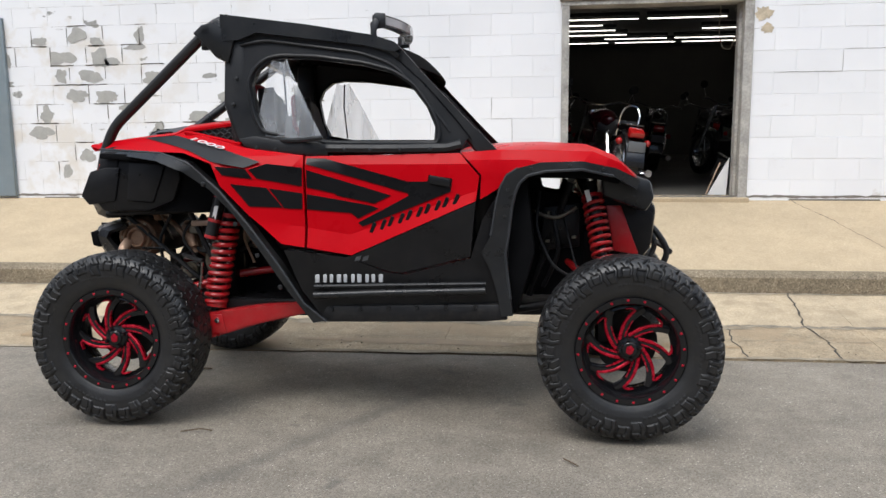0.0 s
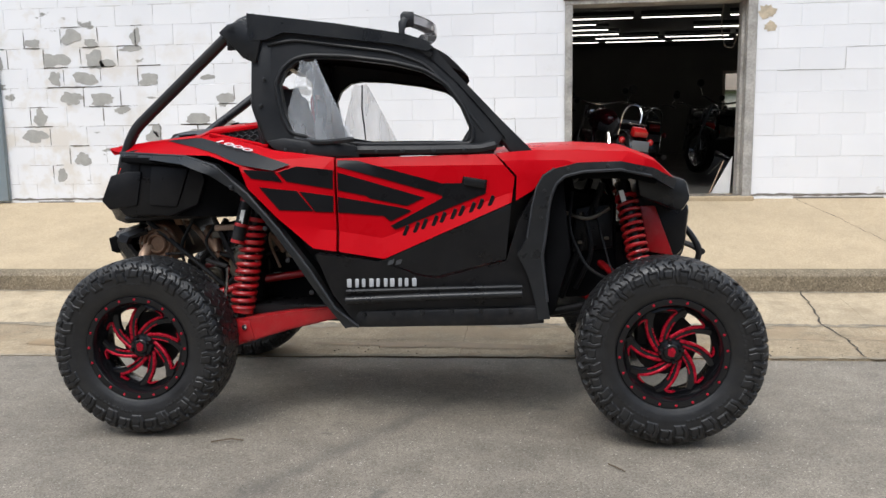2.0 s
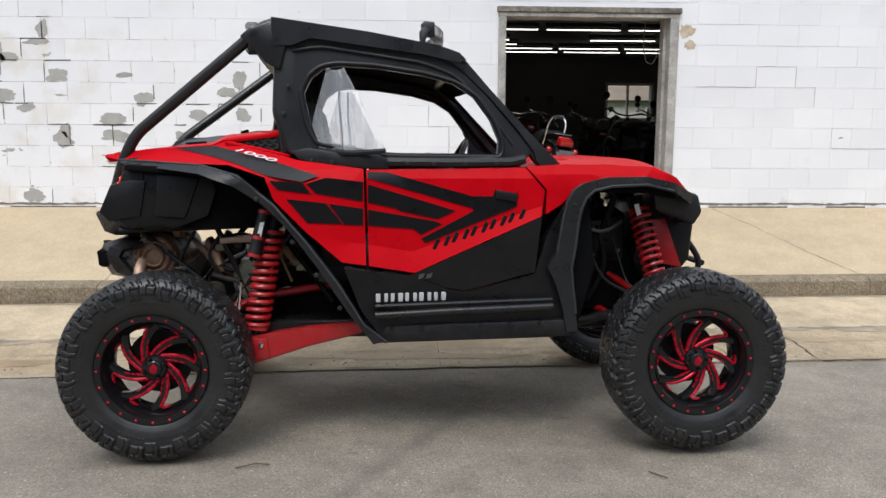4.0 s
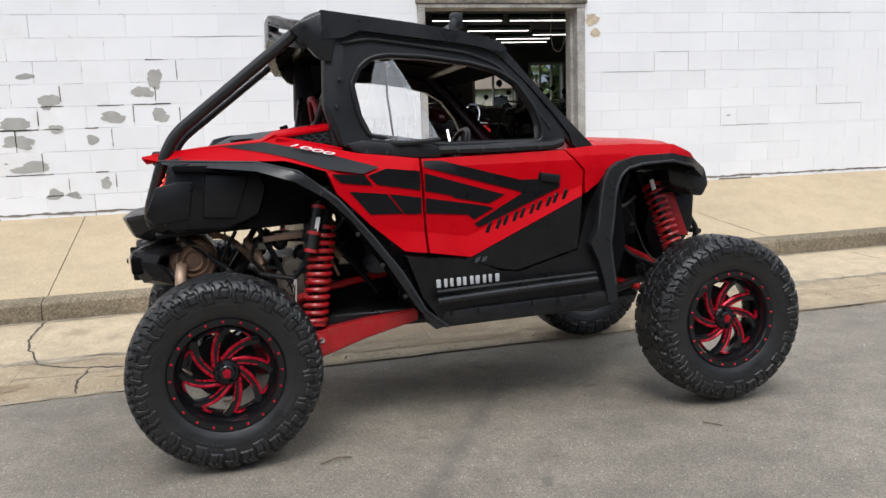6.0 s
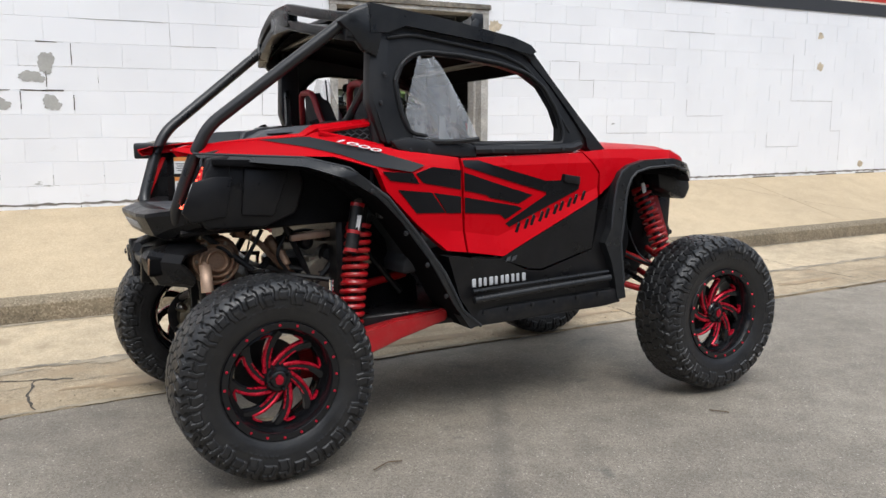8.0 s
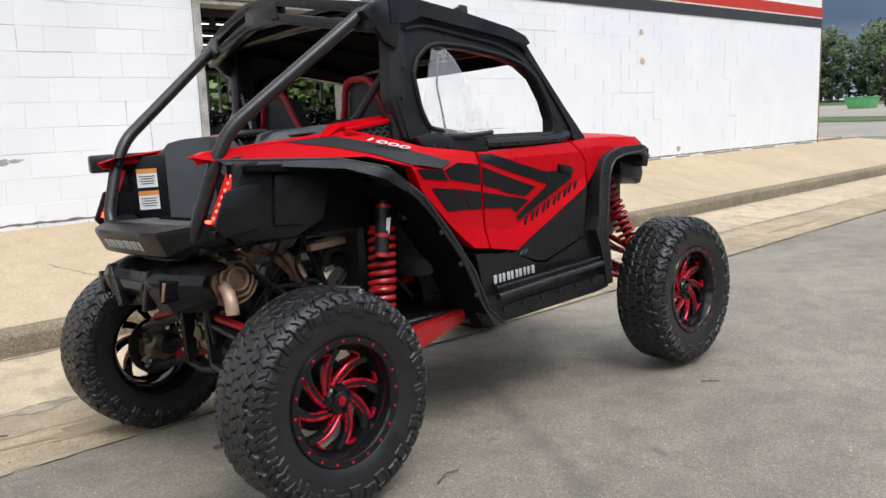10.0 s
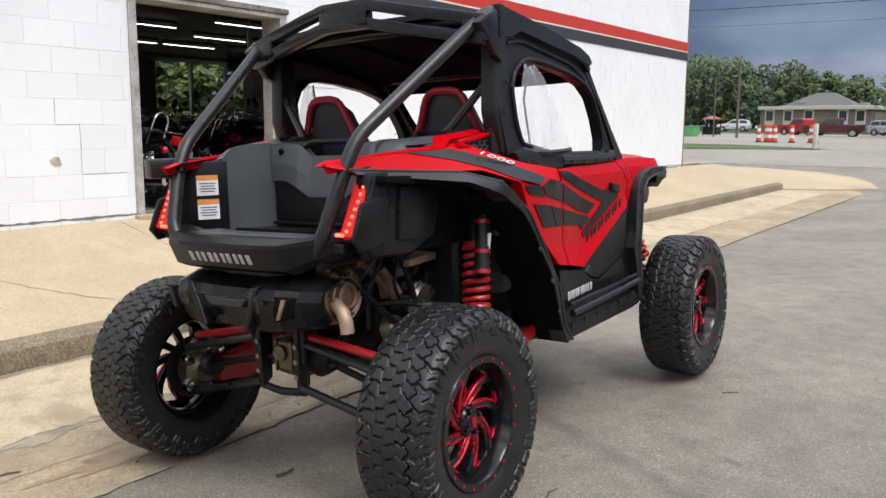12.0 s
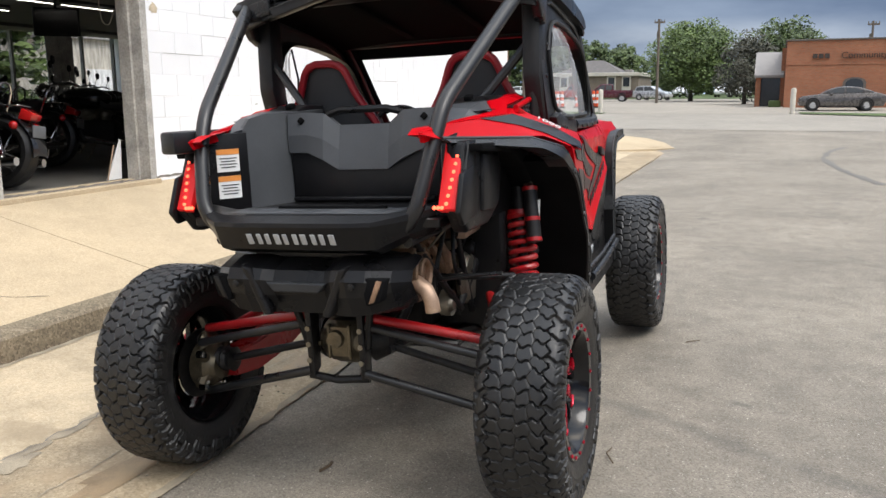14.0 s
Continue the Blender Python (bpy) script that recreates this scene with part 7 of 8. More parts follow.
def crown_clumps(rng, h0, h1, spread, n):
    out = []
    for i in range(n):
        t = (i + 0.5) / n
        z = lerp(h0, h1, t)
        w = spread * math.sin(math.pi * (0.18 + 0.78 * t)) ** 0.7
        a = i * 2.4 + rng.uniform(-0.4, 0.4)
        k = w * math.sqrt(rng.uniform(0.08, 1.0))
        out.append((k * math.cos(a), k * math.sin(a), z + rng.uniform(-0.3, 0.3), spread * rng.uniform(0.26, 0.42)))
    return out


def tree(label, x, y, height, spread, leaf, seed, first=0.3, n=26, per=85, size=0.17):
    rng = random.Random(seed)
    z = rise(x)
    t = thing("tree", label, "tree", m=Matrix.Translation((x, y, z)))
    trunk = bmesh.new()
    tube(trunk, [(0, 0, -0.1), (0.05, 0.02, height * 0.15), (0.1, -0.05, height * 0.32), (0.05, 0.1, height * 0.6)], [height * 0.035, height * 0.028, height * 0.022, height * 0.008], 8)
    clumps = crown_clumps(rng, height * first, height * 0.94, spread, n)
    for c in clumps[:: max(1, n // 9)]:
        tube(trunk, [(0.06, 0, height * 0.25), (c[0] * 0.4, c[1] * 0.4, lerp(height * 0.3, c[2], 0.5)), (c[0] * 0.85, c[1] * 0.85, c[2])], [height * 0.016, height * 0.010, height * 0.003], 6)
    part("trunk", trunk, M_BARK, t)
    crown = bmesh.new()
    leaves(crown, rng, clumps, per, size)
    part("crown", crown, leaf, t, smooth=0)
    return t


tree("broad green tree with a forked trunk beside the parking lot", 86, 11.9, 7.6, 4.6, M_LEAF, 3, 0.26, 80, 300, 0.17)
tree("small brownish tree near the brick building", 60, 5.6, 4.9, 2.0, M_LEAF_PURPLE, 8, 0.18, 40, 190, 0.11)
tree("green tree behind the brick building", 84, 2.8, 7.4, 4.2, M_LEAF_DARK, 12, 0.2, 50, 220, 0.19)
wood = random.Random(21)
trunks, crowns = bmesh.new(), bmesh.new()
for k in range(88):
    y = -24 + k * 1.12 + wood.uniform(-0.8, 0.8)
    x = 124 + wood.uniform(-5, 9)
    h = float(np.interp(y, (10, 17, 20, 24, 30, 36, 48, 70), (5.0, 3.0, 3.0, 7.4, 8.6, 9.8, 11.4, 12.0))) * wood.uniform(0.82, 1.1)
    z = rise(min(x, 140))
    tube(trunks, [(x, y, z - 0.2), (x + 0.1, y, z + h * 0.6)], [0.2, 0.08], 6)
    leaves(crowns, wood, [(x + a, y + b, z + c, r) for a, b, c, r in crown_clumps(wood, h * 0.06, h * 0.94, h * 0.27, 20)], 55, 0.34)
woods = thing("far_wood", "dense green trees along the far edge of the town", "trees", kind="stuff")
tagged(part("trunks", trunks, M_BARK, woods), kind="stuff")
tagged(part("crowns", crowns, M_LEAF_DARK, woods, smooth=0), kind="stuff")
behind = thing("garden_trees", "green trees outside the shop's back windows", "trees", kind="stuff")
trunks, crowns = bmesh.new(), bmesh.new()
for k in range(6):
    x, y = 12.4 + k * 1.95 + wood.uniform(-0.8, 0.8), 35 + wood.uniform(-2, 3)
    tube(trunks, [(x, y, -0.2), (x, y, 3)], [0.18, 0.1], 6)
    leaves(crowns, wood, [(x + a, y + b, c, r) for a, b, c, r in crown_clumps(wood, 0.9, 6.5, 2.3, 26)], 110, 0.26)
tagged(part("trunks", trunks, M_BARK, behind), kind="stuff")
tagged(part("crowns", crowns, M_LEAF, behind, smooth=0), kind="stuff")

# ---- far buildings ----


def brick_material(name, a, b, mortar, scale):
    m, nt, ln, p = nodes_of(name)
    br = nt.new("ShaderNodeTexBrick")
    br.inputs["Scale"].default_value = scale
    br.inputs["Color1"].default_value, br.inputs["Color2"].default_value, br.inputs["Mortar"].default_value = (*a, 1), (*b, 1), (*mortar, 1)
    br.inputs["Mortar Size"].default_value = 0.012
    br.inputs["Brick Width"].default_value, br.inputs["Row Height"].default_value = 0.22, 0.075
    mp = nt.new("ShaderNodeMapping")
    mp.inputs["Rotation"].default_value = (radians(90), 0, radians(90))
    geo = nt.new("ShaderNodeNewGeometry")
    sep, com = nt.new("ShaderNodeSeparateXYZ"), nt.new("ShaderNodeCombineXYZ")
    ln.new(geo.outputs["Position"], sep.inputs["Vector"])
    ln.new(sep.outputs["Y"], com.inputs["X"])
    ln.new(sep.outputs["Z"], com.inputs["Y"])
    ln.new(com.outputs["Vector"], br.inputs["Vector"])
    w = noise_node(nt, ln, 0.7, 4.0)
    col = mix_node(nt, ln, 1.0, br.outputs["Color"], ramp_node(nt, ln, w.outputs["Fac"], [(0.3, 0.8), (0.7, 1.05)]).outputs["Color"], "MULTIPLY")
    ln.new(col, p.inputs["Base Color"])
    p.inputs["Roughness"].default_value = 0.88
    return m


M_BRICK = brick_material("red_brick", (0.32, 0.105, 0.05), (0.39, 0.14, 0.07), (0.27, 0.16, 0.10), 1.0)
M_BROWNBRICK = brick_material("brown_brick", (0.16, 0.125, 0.09), (0.20, 0.155, 0.115), (0.20, 0.17, 0.14), 1.0)
M_SHINGLE = surf("grey_shingle_roof", (0.13, 0.12, 0.115), 0.9, var=0.2, scale=2, grain=12, bump=0.4, coord="pos")
M_FASCIA = surf("cream_fascia", (0.55, 0.51, 0.44), 0.7, var=0.1, coord="pos")
M_DARKGLASS = surf("dark_window_glass", (0.03, 0.035, 0.04), 0.12, var=0.1, bump=0.0, coord="pos")
M_METALROOF = surf("grey_metal_roof", (0.24, 0.225, 0.215), 0.6, var=0.1, coord="pos")
M_SIGN = surf("dark_bronze_letters", (0.045, 0.032, 0.026), 0.6, var=0.1, coord="pos")
M_STONE = surf("dark_stone_surround", (0.13, 0.11, 0.095), 0.85, var=0.2, coord="pos")

garage = thing("beige_garage", "long beige garage with a grey roof behind the shop", "garage", m=Matrix.Translation((35.0, 42.5, 0.4)))
part("wall", boxes((-5.0, 5.0, -2.5, 2.5, -0.6, 4.4), bevel=0.02), M_FASCIA, garage, "beige metal wall")
part("roof", prism([(-2.8, 4.36), (0.0, 5.3), (2.8, 4.36), (2.8, 4.26), (-2.8, 4.26)], -5.3, 5.3, "x", 0.01), M_METALROOF, garage, "grey metal roof")
part("door", boxes((-3.6, -0.8, -2.56, -2.49, -0.4, 2.6), bevel=0.01), M_WHITE, garage, "white roll-up door")
neighbour = thing("neighbour_house", "white house with a brown roof behind the shop", "house", m=Matrix.Translation((9.6, 42.0, 0.4)))
part("wall", boxes((-2.6, 2.6, -2.0, 2.0, -0.6, 2.25), bevel=0.02), M_FASCIA, neighbour, "white painted house wall")
part("roof", prism([(-2.35, 2.22), (0.0, 3.5), (2.35, 2.22), (2.25, 2.12), (0.0, 3.36), (-2.25, 2.12)], -2.9, 2.9, "x", 0.01), M_BROWNBRICK, neighbour, "brown shingled roof")
house_window = part("window", boxes((0.3, 1.2, -2.06, -2.0, 0.9, 1.9), bevel=0.01), M_WHITE, neighbour)
part("pane", boxes((0.36, 1.14, -2.075, -2.05, 0.96, 1.84)), M_DARKGLASS, house_window)

hall = thing("community_building", "single-storey red brick building with a flat roof", "building")
part("wall", boxes((48, 62, -26, 2.95, 0.0, 4.42)), M_BRICK, hall, "red brick wall", 0)
part("coping", boxes((47.93, 62.1, -26, 3.03, 4.42, 4.52), bevel=0.02), M_STONE, hall)
part("band", boxes((47.965, 48.0, -26, 2.96, 3.05, 3.13)), M_BRICK, hall)
arch = [(0.46 * math.cos(radians(a)), 1.95 + 0.30 * math.sin(radians(a))) for a in range(0, 181, 20)]
for y in (-0.75, -3.3, -5.85, -8.4):
    win = part("window", prism([(y + u, v) for u, v in [(0.62, 0.95), *[(u * 1.32, v + 0.08) for u, v in arch], (-0.62, 0.95)]], 47.93, 47.99, "x"), M_STONE, hall, "arched window in a dark surround")
    part("pane", prism([(y + u, v) for u, v in [(0.46, 0.98), *arch, (-0.46, 0.98)]], 47.90, 47.95, "x"), M_DARKGLASS, win)
for k, y in enumerate((1.42, 1.10, 0.78)):
    part("number_bar", boxes((47.90, 47.98, y - 0.12, y + 0.12, 3.42, 3.68), bevel=0.01), M_SIGN, hall, "dark plain number bar")
text("sign_word", "Community", 0.50, Matrix.Translation((47.93, -1.15, 3.56)) @ pose(0, 0, 0, 90, 0, -90), M_SIGN, hall, 0.03, "dark raised sign lettering")
part("gutter_box", boxes((51.2, 62, 2.95, 3.2, 0.2, 4.2)), M_BRICK, hall)
annex = part("porch_roof", prism([(50.8, 2.40), (50.8, 2.55), (53.0, 4.05), (53.4, 4.05), (53.4, 2.40)], 3.0, 4.75), M_METALROOF, hall, "sloping grey metal porch roof")
part("porch_wall", boxes((52.6, 53.4, 3.2, 4.7, 0.5, 2.45)), M_DARKGLASS, hall)
part("porch_post", boxes((51.0, 51.3, 4.35, 4.65, 0.5, 2.42)), M_BRICK, hall)
part("planter", boxes((49.2, 50.4, 3.1, 3.8, 0.5, 1.0), bevel=0.05), M_LEAF_DARK, hall)

office = thing("office_building", "low brown brick office with a cream fascia and hipped roof", "building", m=Matrix.Translation((22.6, 6.1, -0.355)) @ Matrix.Diagonal((1, 1, 1.25, 1)))
part("wall", boxes((85, 97, 14.6, 28.2, 0.3, 3.35)), M_BROWNBRICK, office, "brown brick wall", 0)
part("fascia", boxes((84.7, 97.2, 14.3, 28.5, 3.35, 3.72), bevel=0.03), M_FASCIA, office)
hip = bmesh.new()
rows = [[(86.5, 17.2, 3.75), (86.5, 26.0, 3.75)], [(90.5, 20.4, 5.2), (90.5, 22.6, 5.2)], [(94.5, 17.2, 3.75), (94.5, 26.0, 3.75)]]
sheet(hip, rows)
hip.faces.new([hip.verts.new(c) for c in ((86.5, 17.2, 3.75), (90.5, 20.4, 5.2), (94.5, 17.2, 3.75))])
hip.faces.new([hip.verts.new(c) for c in ((86.5, 26.0, 3.75), (90.5, 22.6, 5.2), (94.5, 26.0, 3.75))])
part("roof", hip, M_SHINGLE, office, "grey hipped shingle roof", 0)
for y in (27.0, 24.7, 22.2, 18.2, 16.2):
    win = part("window", boxes((84.93, 85.0, y - 0.6, y + 0.6, 1.75, 3.35)), M_FASCIA, office, "tall cream-framed window")
    part("pane", boxes((84.88, 84.95, y - 0.42, y + 0.42, 2.25, 3.2)), M_DARKGLASS, win)
part("roof_unit", boxes((87, 88.5, 23.2, 24.4, 3.7, 4.25), bevel=0.05), M_METALROOF, office)
part("roof_unit", boxes((87, 88.5, 15.8, 16.8, 3.7, 4.05), bevel=0.05), M_METALROOF, office)

# far side, behind the camera: unseen row added to close the place, dim reflections
across = thing("facing_row", "unseen plain brown brick row added to darken reflections", "building")
part("wall", boxes((-40, 22, -17, -15, -0.2, 5.2)), M_BROWNBRICK, across, smooth=0)
part("coping", boxes((-40.1, 22.1, -17.1, -14.9, 5.2, 5.4)), M_STONE, across, smooth=0)

# ---- vehicles ----
M_WHEELSILVER = surf("silver_wheel", (0.50, 0.50, 0.50), 0.35, metal=0.3, var=0.15, scale=14, bump=0.0)
# glass base colour lifted to stand in for the reflected sky
M_GLASSCAR = surf("car_glass_with_painted_sky", (0.075, 0.08, 0.085), 0.06, var=0.05, bump=0.0)


def car(name, label, paint, outline, cabin, glass, length, width, wheels, r, place, group="parked vehicles"):
    c = thing(name, label, "car" if name != "pickup_truck" else "truck", group, place)
    body = part("body", prism(outline, -width / 2, width / 2, bevel=0.06), paint, c)
    top = prism(cabin, -width / 2 + 0.12, width / 2 - 0.12, bevel=0.08)
    part("cabin", top, paint, c)
    for s in (-1, 1):
        for poly in glass:
            part("window", prism(poly, s * (width / 2 - 0.13), s * (width / 2 - 0.105)), M_GLASSCAR, c, "dark tinted side window with sky reflection in its colour")
        for x in wheels:
            w = part("wheel", lathe(bmesh.new(), [(r - 0.12, -0.1), (r - 0.03, -0.11), (r, -0.06), (r, 0.06), (r - 0.03, 0.11), (r - 0.12, 0.1)], 24, Matrix.Translation((x, s * (width / 2 - 0.08), r))), M_RUBBER, c)
            part("rim", lathe(bmesh.new(), [(0.0, s * 0.085), (0.05, s * 0.10), (r - 0.13, s * 0.07), (r - 0.09, s * 0.10), (r - 0.09, -s * 0.05), (0.0, -s * 0.05)], 20, Matrix.Translation((x, s * (width / 2 - 0.08), r))), M_WHEELSILVER, w)
            part("arch", lathe(bmesh.new(), [(r + 0.01, s * 0.0), (r + 0.07, s * 0.0), (r + 0.07, s * 0.02), (r + 0.01, s * 0.02)], 24, Matrix.Translation((x, s * (width / 2 + 0.004), r + 0.02))), M_UNDER, c)
        part("headlamp", boxes((length / 2 - 0.28, length / 2 - 0.04, s * (width / 2 - 0.42), s * (width / 2 - 0.02), r * 1.75, r * 2.15), bevel=0.03), M_LAMPGLASS, c)
        part("tail_lamp", boxes((-length / 2 + 0.02, -length / 2 + 0.16, s * (width / 2 - 0.40), s * (width / 2 - 0.01), r * 2.1, r * 2.6), bevel=0.03), M_LENS, c)
        part("mirror", boxes((0.55, 0.72, s * (width / 2 + 0.0), s * (width / 2 + 0.16), r * 2.75, r * 3.1), bevel=0.03), paint, c)
        part("door_seam", boxes((-0.11, -0.09, s * (width / 2 - 0.01), s * (width / 2 + 0.004), r * 1.0, r * 2.7)), M_UNDER, c)
        part("sill", boxes((-length * 0.26, length * 0.26, s * (width / 2 - 0.06), s * (width / 2 + 0.006), r * 0.55, r * 0.75), bevel=0.01), M_UNDER, c)
    return c


SEDAN = [(-2.24, 0.24), (-2.40, 0.56), (-2.37, 0.88), (-1.98, 1.02), (-1.2, 1.01), (1.25, 0.94), (2.19, 0.83), (2.38, 0.67), (2.42, 0.40), (2.36, 0.25)]
SEDAN_TOP = [(-1.98, 0.98), (-1.46, 1.18), (-0.83, 1.35), (-0.31, 1.39), (0.21, 1.37), (0.73, 1.23), (1.28, 0.92)]
SEDAN_GLASS = [[(-1.16, 1.03), (-0.83, 1.28), (-0.19, 1.32), (-0.19, 1.02)], [(-0.08, 1.01), (-0.08, 1.32), (0.38, 1.29), (0.86, 0.99)]]
M_CARGREY = surf("grey_metallic_paint", (0.11, 0.10, 0.095), 0.28, metal=0.4, coat=0.6, var=0.05, bump=0.0)
M_CARMAROON = surf("maroon_paint", (0.085, 0.008, 0.016), 0.28, coat=0.6, var=0.05, bump=0.0)
M_CARRED = surf("faded_red_paint", (0.38, 0.02, 0.02), 0.35, coat=0.4, var=0.1, bump=0.0)
M_CARSILVER = surf("silver_paint", (0.48, 0.50, 0.52), 0.28, metal=0.4, coat=0.5, var=0.05, bump=0.0)
M_CARWHITE = surf("white_car_paint", (0.70, 0.71, 0.72), 0.35, coat=0.4, var=0.05, bump=0.0)
car("sedan", "dark grey four-door sedan parked by the brick building", M_CARGREY, SEDAN, SEDAN_TOP, SEDAN_GLASS, 4.8, 1.82, (1.62, -1.32), 0.33, pose(42.6, 0.22, rise(42.6) + 0.02, 0, 0, 92) @ Matrix.Diagonal((0.85, 0.9, 0.88, 1)))
TRUCK = [(-2.85, 0.55), (-2.88, 1.22), (-0.75, 1.22), (-0.7, 1.18), (1.25, 1.18), (2.65, 1.12), (2.82, 0.95), (2.85, 0.5), (2.6, 0.38), (-2.6, 0.42)]
TRUCK_TOP = [(-0.85, 1.15), (-0.80, 1.80), (-0.55, 1.88), (0.55, 1.86), (1.35, 1.16)]
TRUCK_GLASS = [[(-0.68, 1.24), (-0.66, 1.72), (0.0, 1.76), (0.0, 1.24)], [(0.1, 1.24), (0.1, 1.76), (0.48, 1.75), (1.05, 1.22)]]
car("pickup_truck", "maroon crew-cab pickup truck in the parking lot", M_CARMAROON, TRUCK, TRUCK_TOP, TRUCK_GLASS, 5.7, 1.95, (1.75, -1.75), 0.41, pose(86, 20.8, rise(86), 0, 0, 96))
car("pickup_truck", "faded red pickup truck behind orange barrels", M_CARRED, TRUCK, TRUCK_TOP, TRUCK_GLASS, 5.7, 1.95, (1.75, -1.75), 0.41, pose(94.4, 25.8, rise(94.4), 0, 0, 60))
SUV = [(-2.2, 0.42), (-2.22, 1.05), (-2.0, 1.1), (1.0, 1.08), (2.0, 0.95), (2.22, 0.75), (2.2, 0.42), (1.95, 0.3), (-1.95, 0.3)]
SUV_TOP = [(-2.12, 1.05), (-1.85, 1.58), (-1.2, 1.66), (0.1, 1.64), (1.05, 1.06)]
SUV_GLASS = [[(-1.9, 1.12), (-1.75, 1.5), (-0.9, 1.56), (-0.85, 1.12)], [(-0.75, 1.12), (-0.75, 1.56), (0.05, 1.55), (0.75, 1.1)]]
car("parked_car", "silver crossover parked behind the maroon truck", M_CARSILVER, SUV, SUV_TOP, SUV_GLASS, 4.45, 1.8, (1.4, -1.35), 0.34, pose(97, 17.3, rise(97), 0, 0, -112))
for x, y, rz in ((112, 10.1, 175), (112, 7.7, 185), (112, 15.3, 170), (112, 39, 95)):
    car("parked_car", "white crossover at the far side of the lot", M_CARWHITE, SUV, SUV_TOP, SUV_GLASS, 4.45, 1.8, (1.4, -1.35), 0.34, pose(x, y, rise(x) + 0.04, 0, 0, rz))

# ---- small street things ----
M_ORANGECONE = surf("orange_plastic", (0.75, 0.10, 0.03), 0.5, var=0.1, bump=0.0)
M_POLE = surf("weathered_pole_wood", (0.14, 0.115, 0.09), 0.9, var=0.25, scale=2, grain=20, bump=0.4)
M_GREENBIN = surf("light_green_painted_steel", (0.13, 0.42, 0.15), 0.5, var=0.1)
barrel = None
for x, y in ((46, 16.81), (46.2, 16.42), (46, 16.18), (46, 15.88), (46, 14.92), (46.2, 13.93), (46, 13.62)):
    at = Matrix.Translation((x, y, rise(x) + 0.03))
    if barrel is None:
        barrel = thing("traffic_barrel", "orange and white striped traffic barrel on the verge", "barrel", "barrels on the verge", at)
        part("base", lathe(bmesh.new(), [(0.02, 0), (0.20, 0), (0.20, 0.05), (0.15, 0.07), (0.02, 0.07)], 18, pose(0, 0, 0, 90, 0, 0), closed=False), M_UNDER, barrel)
        for k in range(5):
            part("band", lathe(bmesh.new(), [(0.02, 0.07 + k * 0.19), (0.14 - k * 0.010, 0.07 + k * 0.19), (0.134 - k * 0.010, 0.255 + k * 0.19), (0.02, 0.255 + k * 0.19)], 18, pose(0, 0, 0, 90, 0, 0), closed=False), M_WHITE if k % 2 else M_ORANGECONE, barrel, "white band" if k % 2 else "orange band")
    else:
        copy_thing(barrel, at)
post = None
for x, y in ((38, 11.85), (38, 2.58)):
    at = Matrix.Translation((x, y, rise(x)))
    if post is None:
        post = thing("bollard", "white painted steel bollard at the lot entrance", "bollard", "lot entrance bollards", at)
        part("post", lathe(bmesh.new(), [(0.02, -0.1), (0.125, -0.1), (0.125, 1.15), (0.10, 1.22), (0.02, 1.24)], 16, pose(0, 0, 0, 90, 0, 0), closed=False), M_FASCIA, post)
        part("collar", lathe(bmesh.new(), [(0.11, 1.0), (0.13, 1.0), (0.13, 1.04), (0.11, 1.04)], 16, pose(0, 0, 0, 90, 0, 0)), M_FASCIA, post)
    else:
        copy_thing(post, at)


def pole(label, x, y, top, r, arm=True):
    p = thing("utility_pole", label, "pole", m=Matrix.Translation((x, y, rise(x))))
    part("post", bar([(0, 0, -0.3), (0, 0.05, top)], [r, r * 0.7], 10), M_POLE, p)
    if arm:
        part("crossarm", boxes((-0.06, 0.06, -0.45, 0.45, top - 0.35, top - 0.2), bevel=0.01), M_POLE, p)
        for k in (-0.4, -0.15, 0.15, 0.4):
            part("insulator", bar([(0, k, top - 0.2), (0, k, top - 0.05)], 0.04, 6), M_STEEL, p)
        part("transformer", bar([(0.25, 0.1, top - 1.7), (0.25, 0.1, top - 1.0)], 0.16, 10), M_STEEL, p)
    return p


pole("wooden utility pole with a crossarm beside the lot", 70, 13.25, 7.2, 0.14)
pole("wooden utility pole near the far trees", 64, 23.7, 6.3, 0.11, False)
pole("thin grey lamp pole", 70, 27.65, 5.4, 0.07, False)
pole("far utility pole behind the brick building", 72, -3.6, 6.6, 0.12)
pole("tall wooden utility pole carrying the overhead wires", 60, 60, 12.4, 0.16)
pole("tall wooden utility pole carrying the overhead wires", 60, -30, 12.2, 0.16)
wires = thing("overhead_wires", "thin dark overhead wires across the side street", "wires")
for dz, r in ((0.0, 0.024), (-1.3, 0.010)):
    part("wire", bar([(60, 60, 12.2 + dz), (60, 24.9, 10.5 + dz), (60, 6, 10.2 + dz), (60, -30, 12.0 + dz)], r, 5), M_UNDER, wires)

kiosk = thing("street_kiosk", "small kiosk with a red canopy beside the far road", "kiosk", m=Matrix.Translation((84, 32.6, rise(84) + 0.4)))
part("canopy", lathe(bmesh.new(), [(0.02, 1.72), (0.3, 1.66), (1.15, 1.36), (1.15, 1.30), (0.02, 1.36)], 8, pose(0, 0, 0, 90, 0, 0), closed=False), M_CARRED, kiosk, "red canopy")
for a, b in ((-0.7, -0.7), (-0.7, 0.7), (0.7, -0.7), (0.7, 0.7)):
    part("post", bar([(a, b, -0.4), (a, b, 1.36)], 0.05, 6), M_UNDER, kiosk)
part("counter", boxes((-0.7, 0.7, -0.7, 0.7, -0.3, 0.5), bevel=0.03), M_UNDER, kiosk)
skip = thing("steel_skip", "light green steel skip on the verge", "skip", m=Matrix.Translation((66, 29.0, rise(66) + 0.06)))
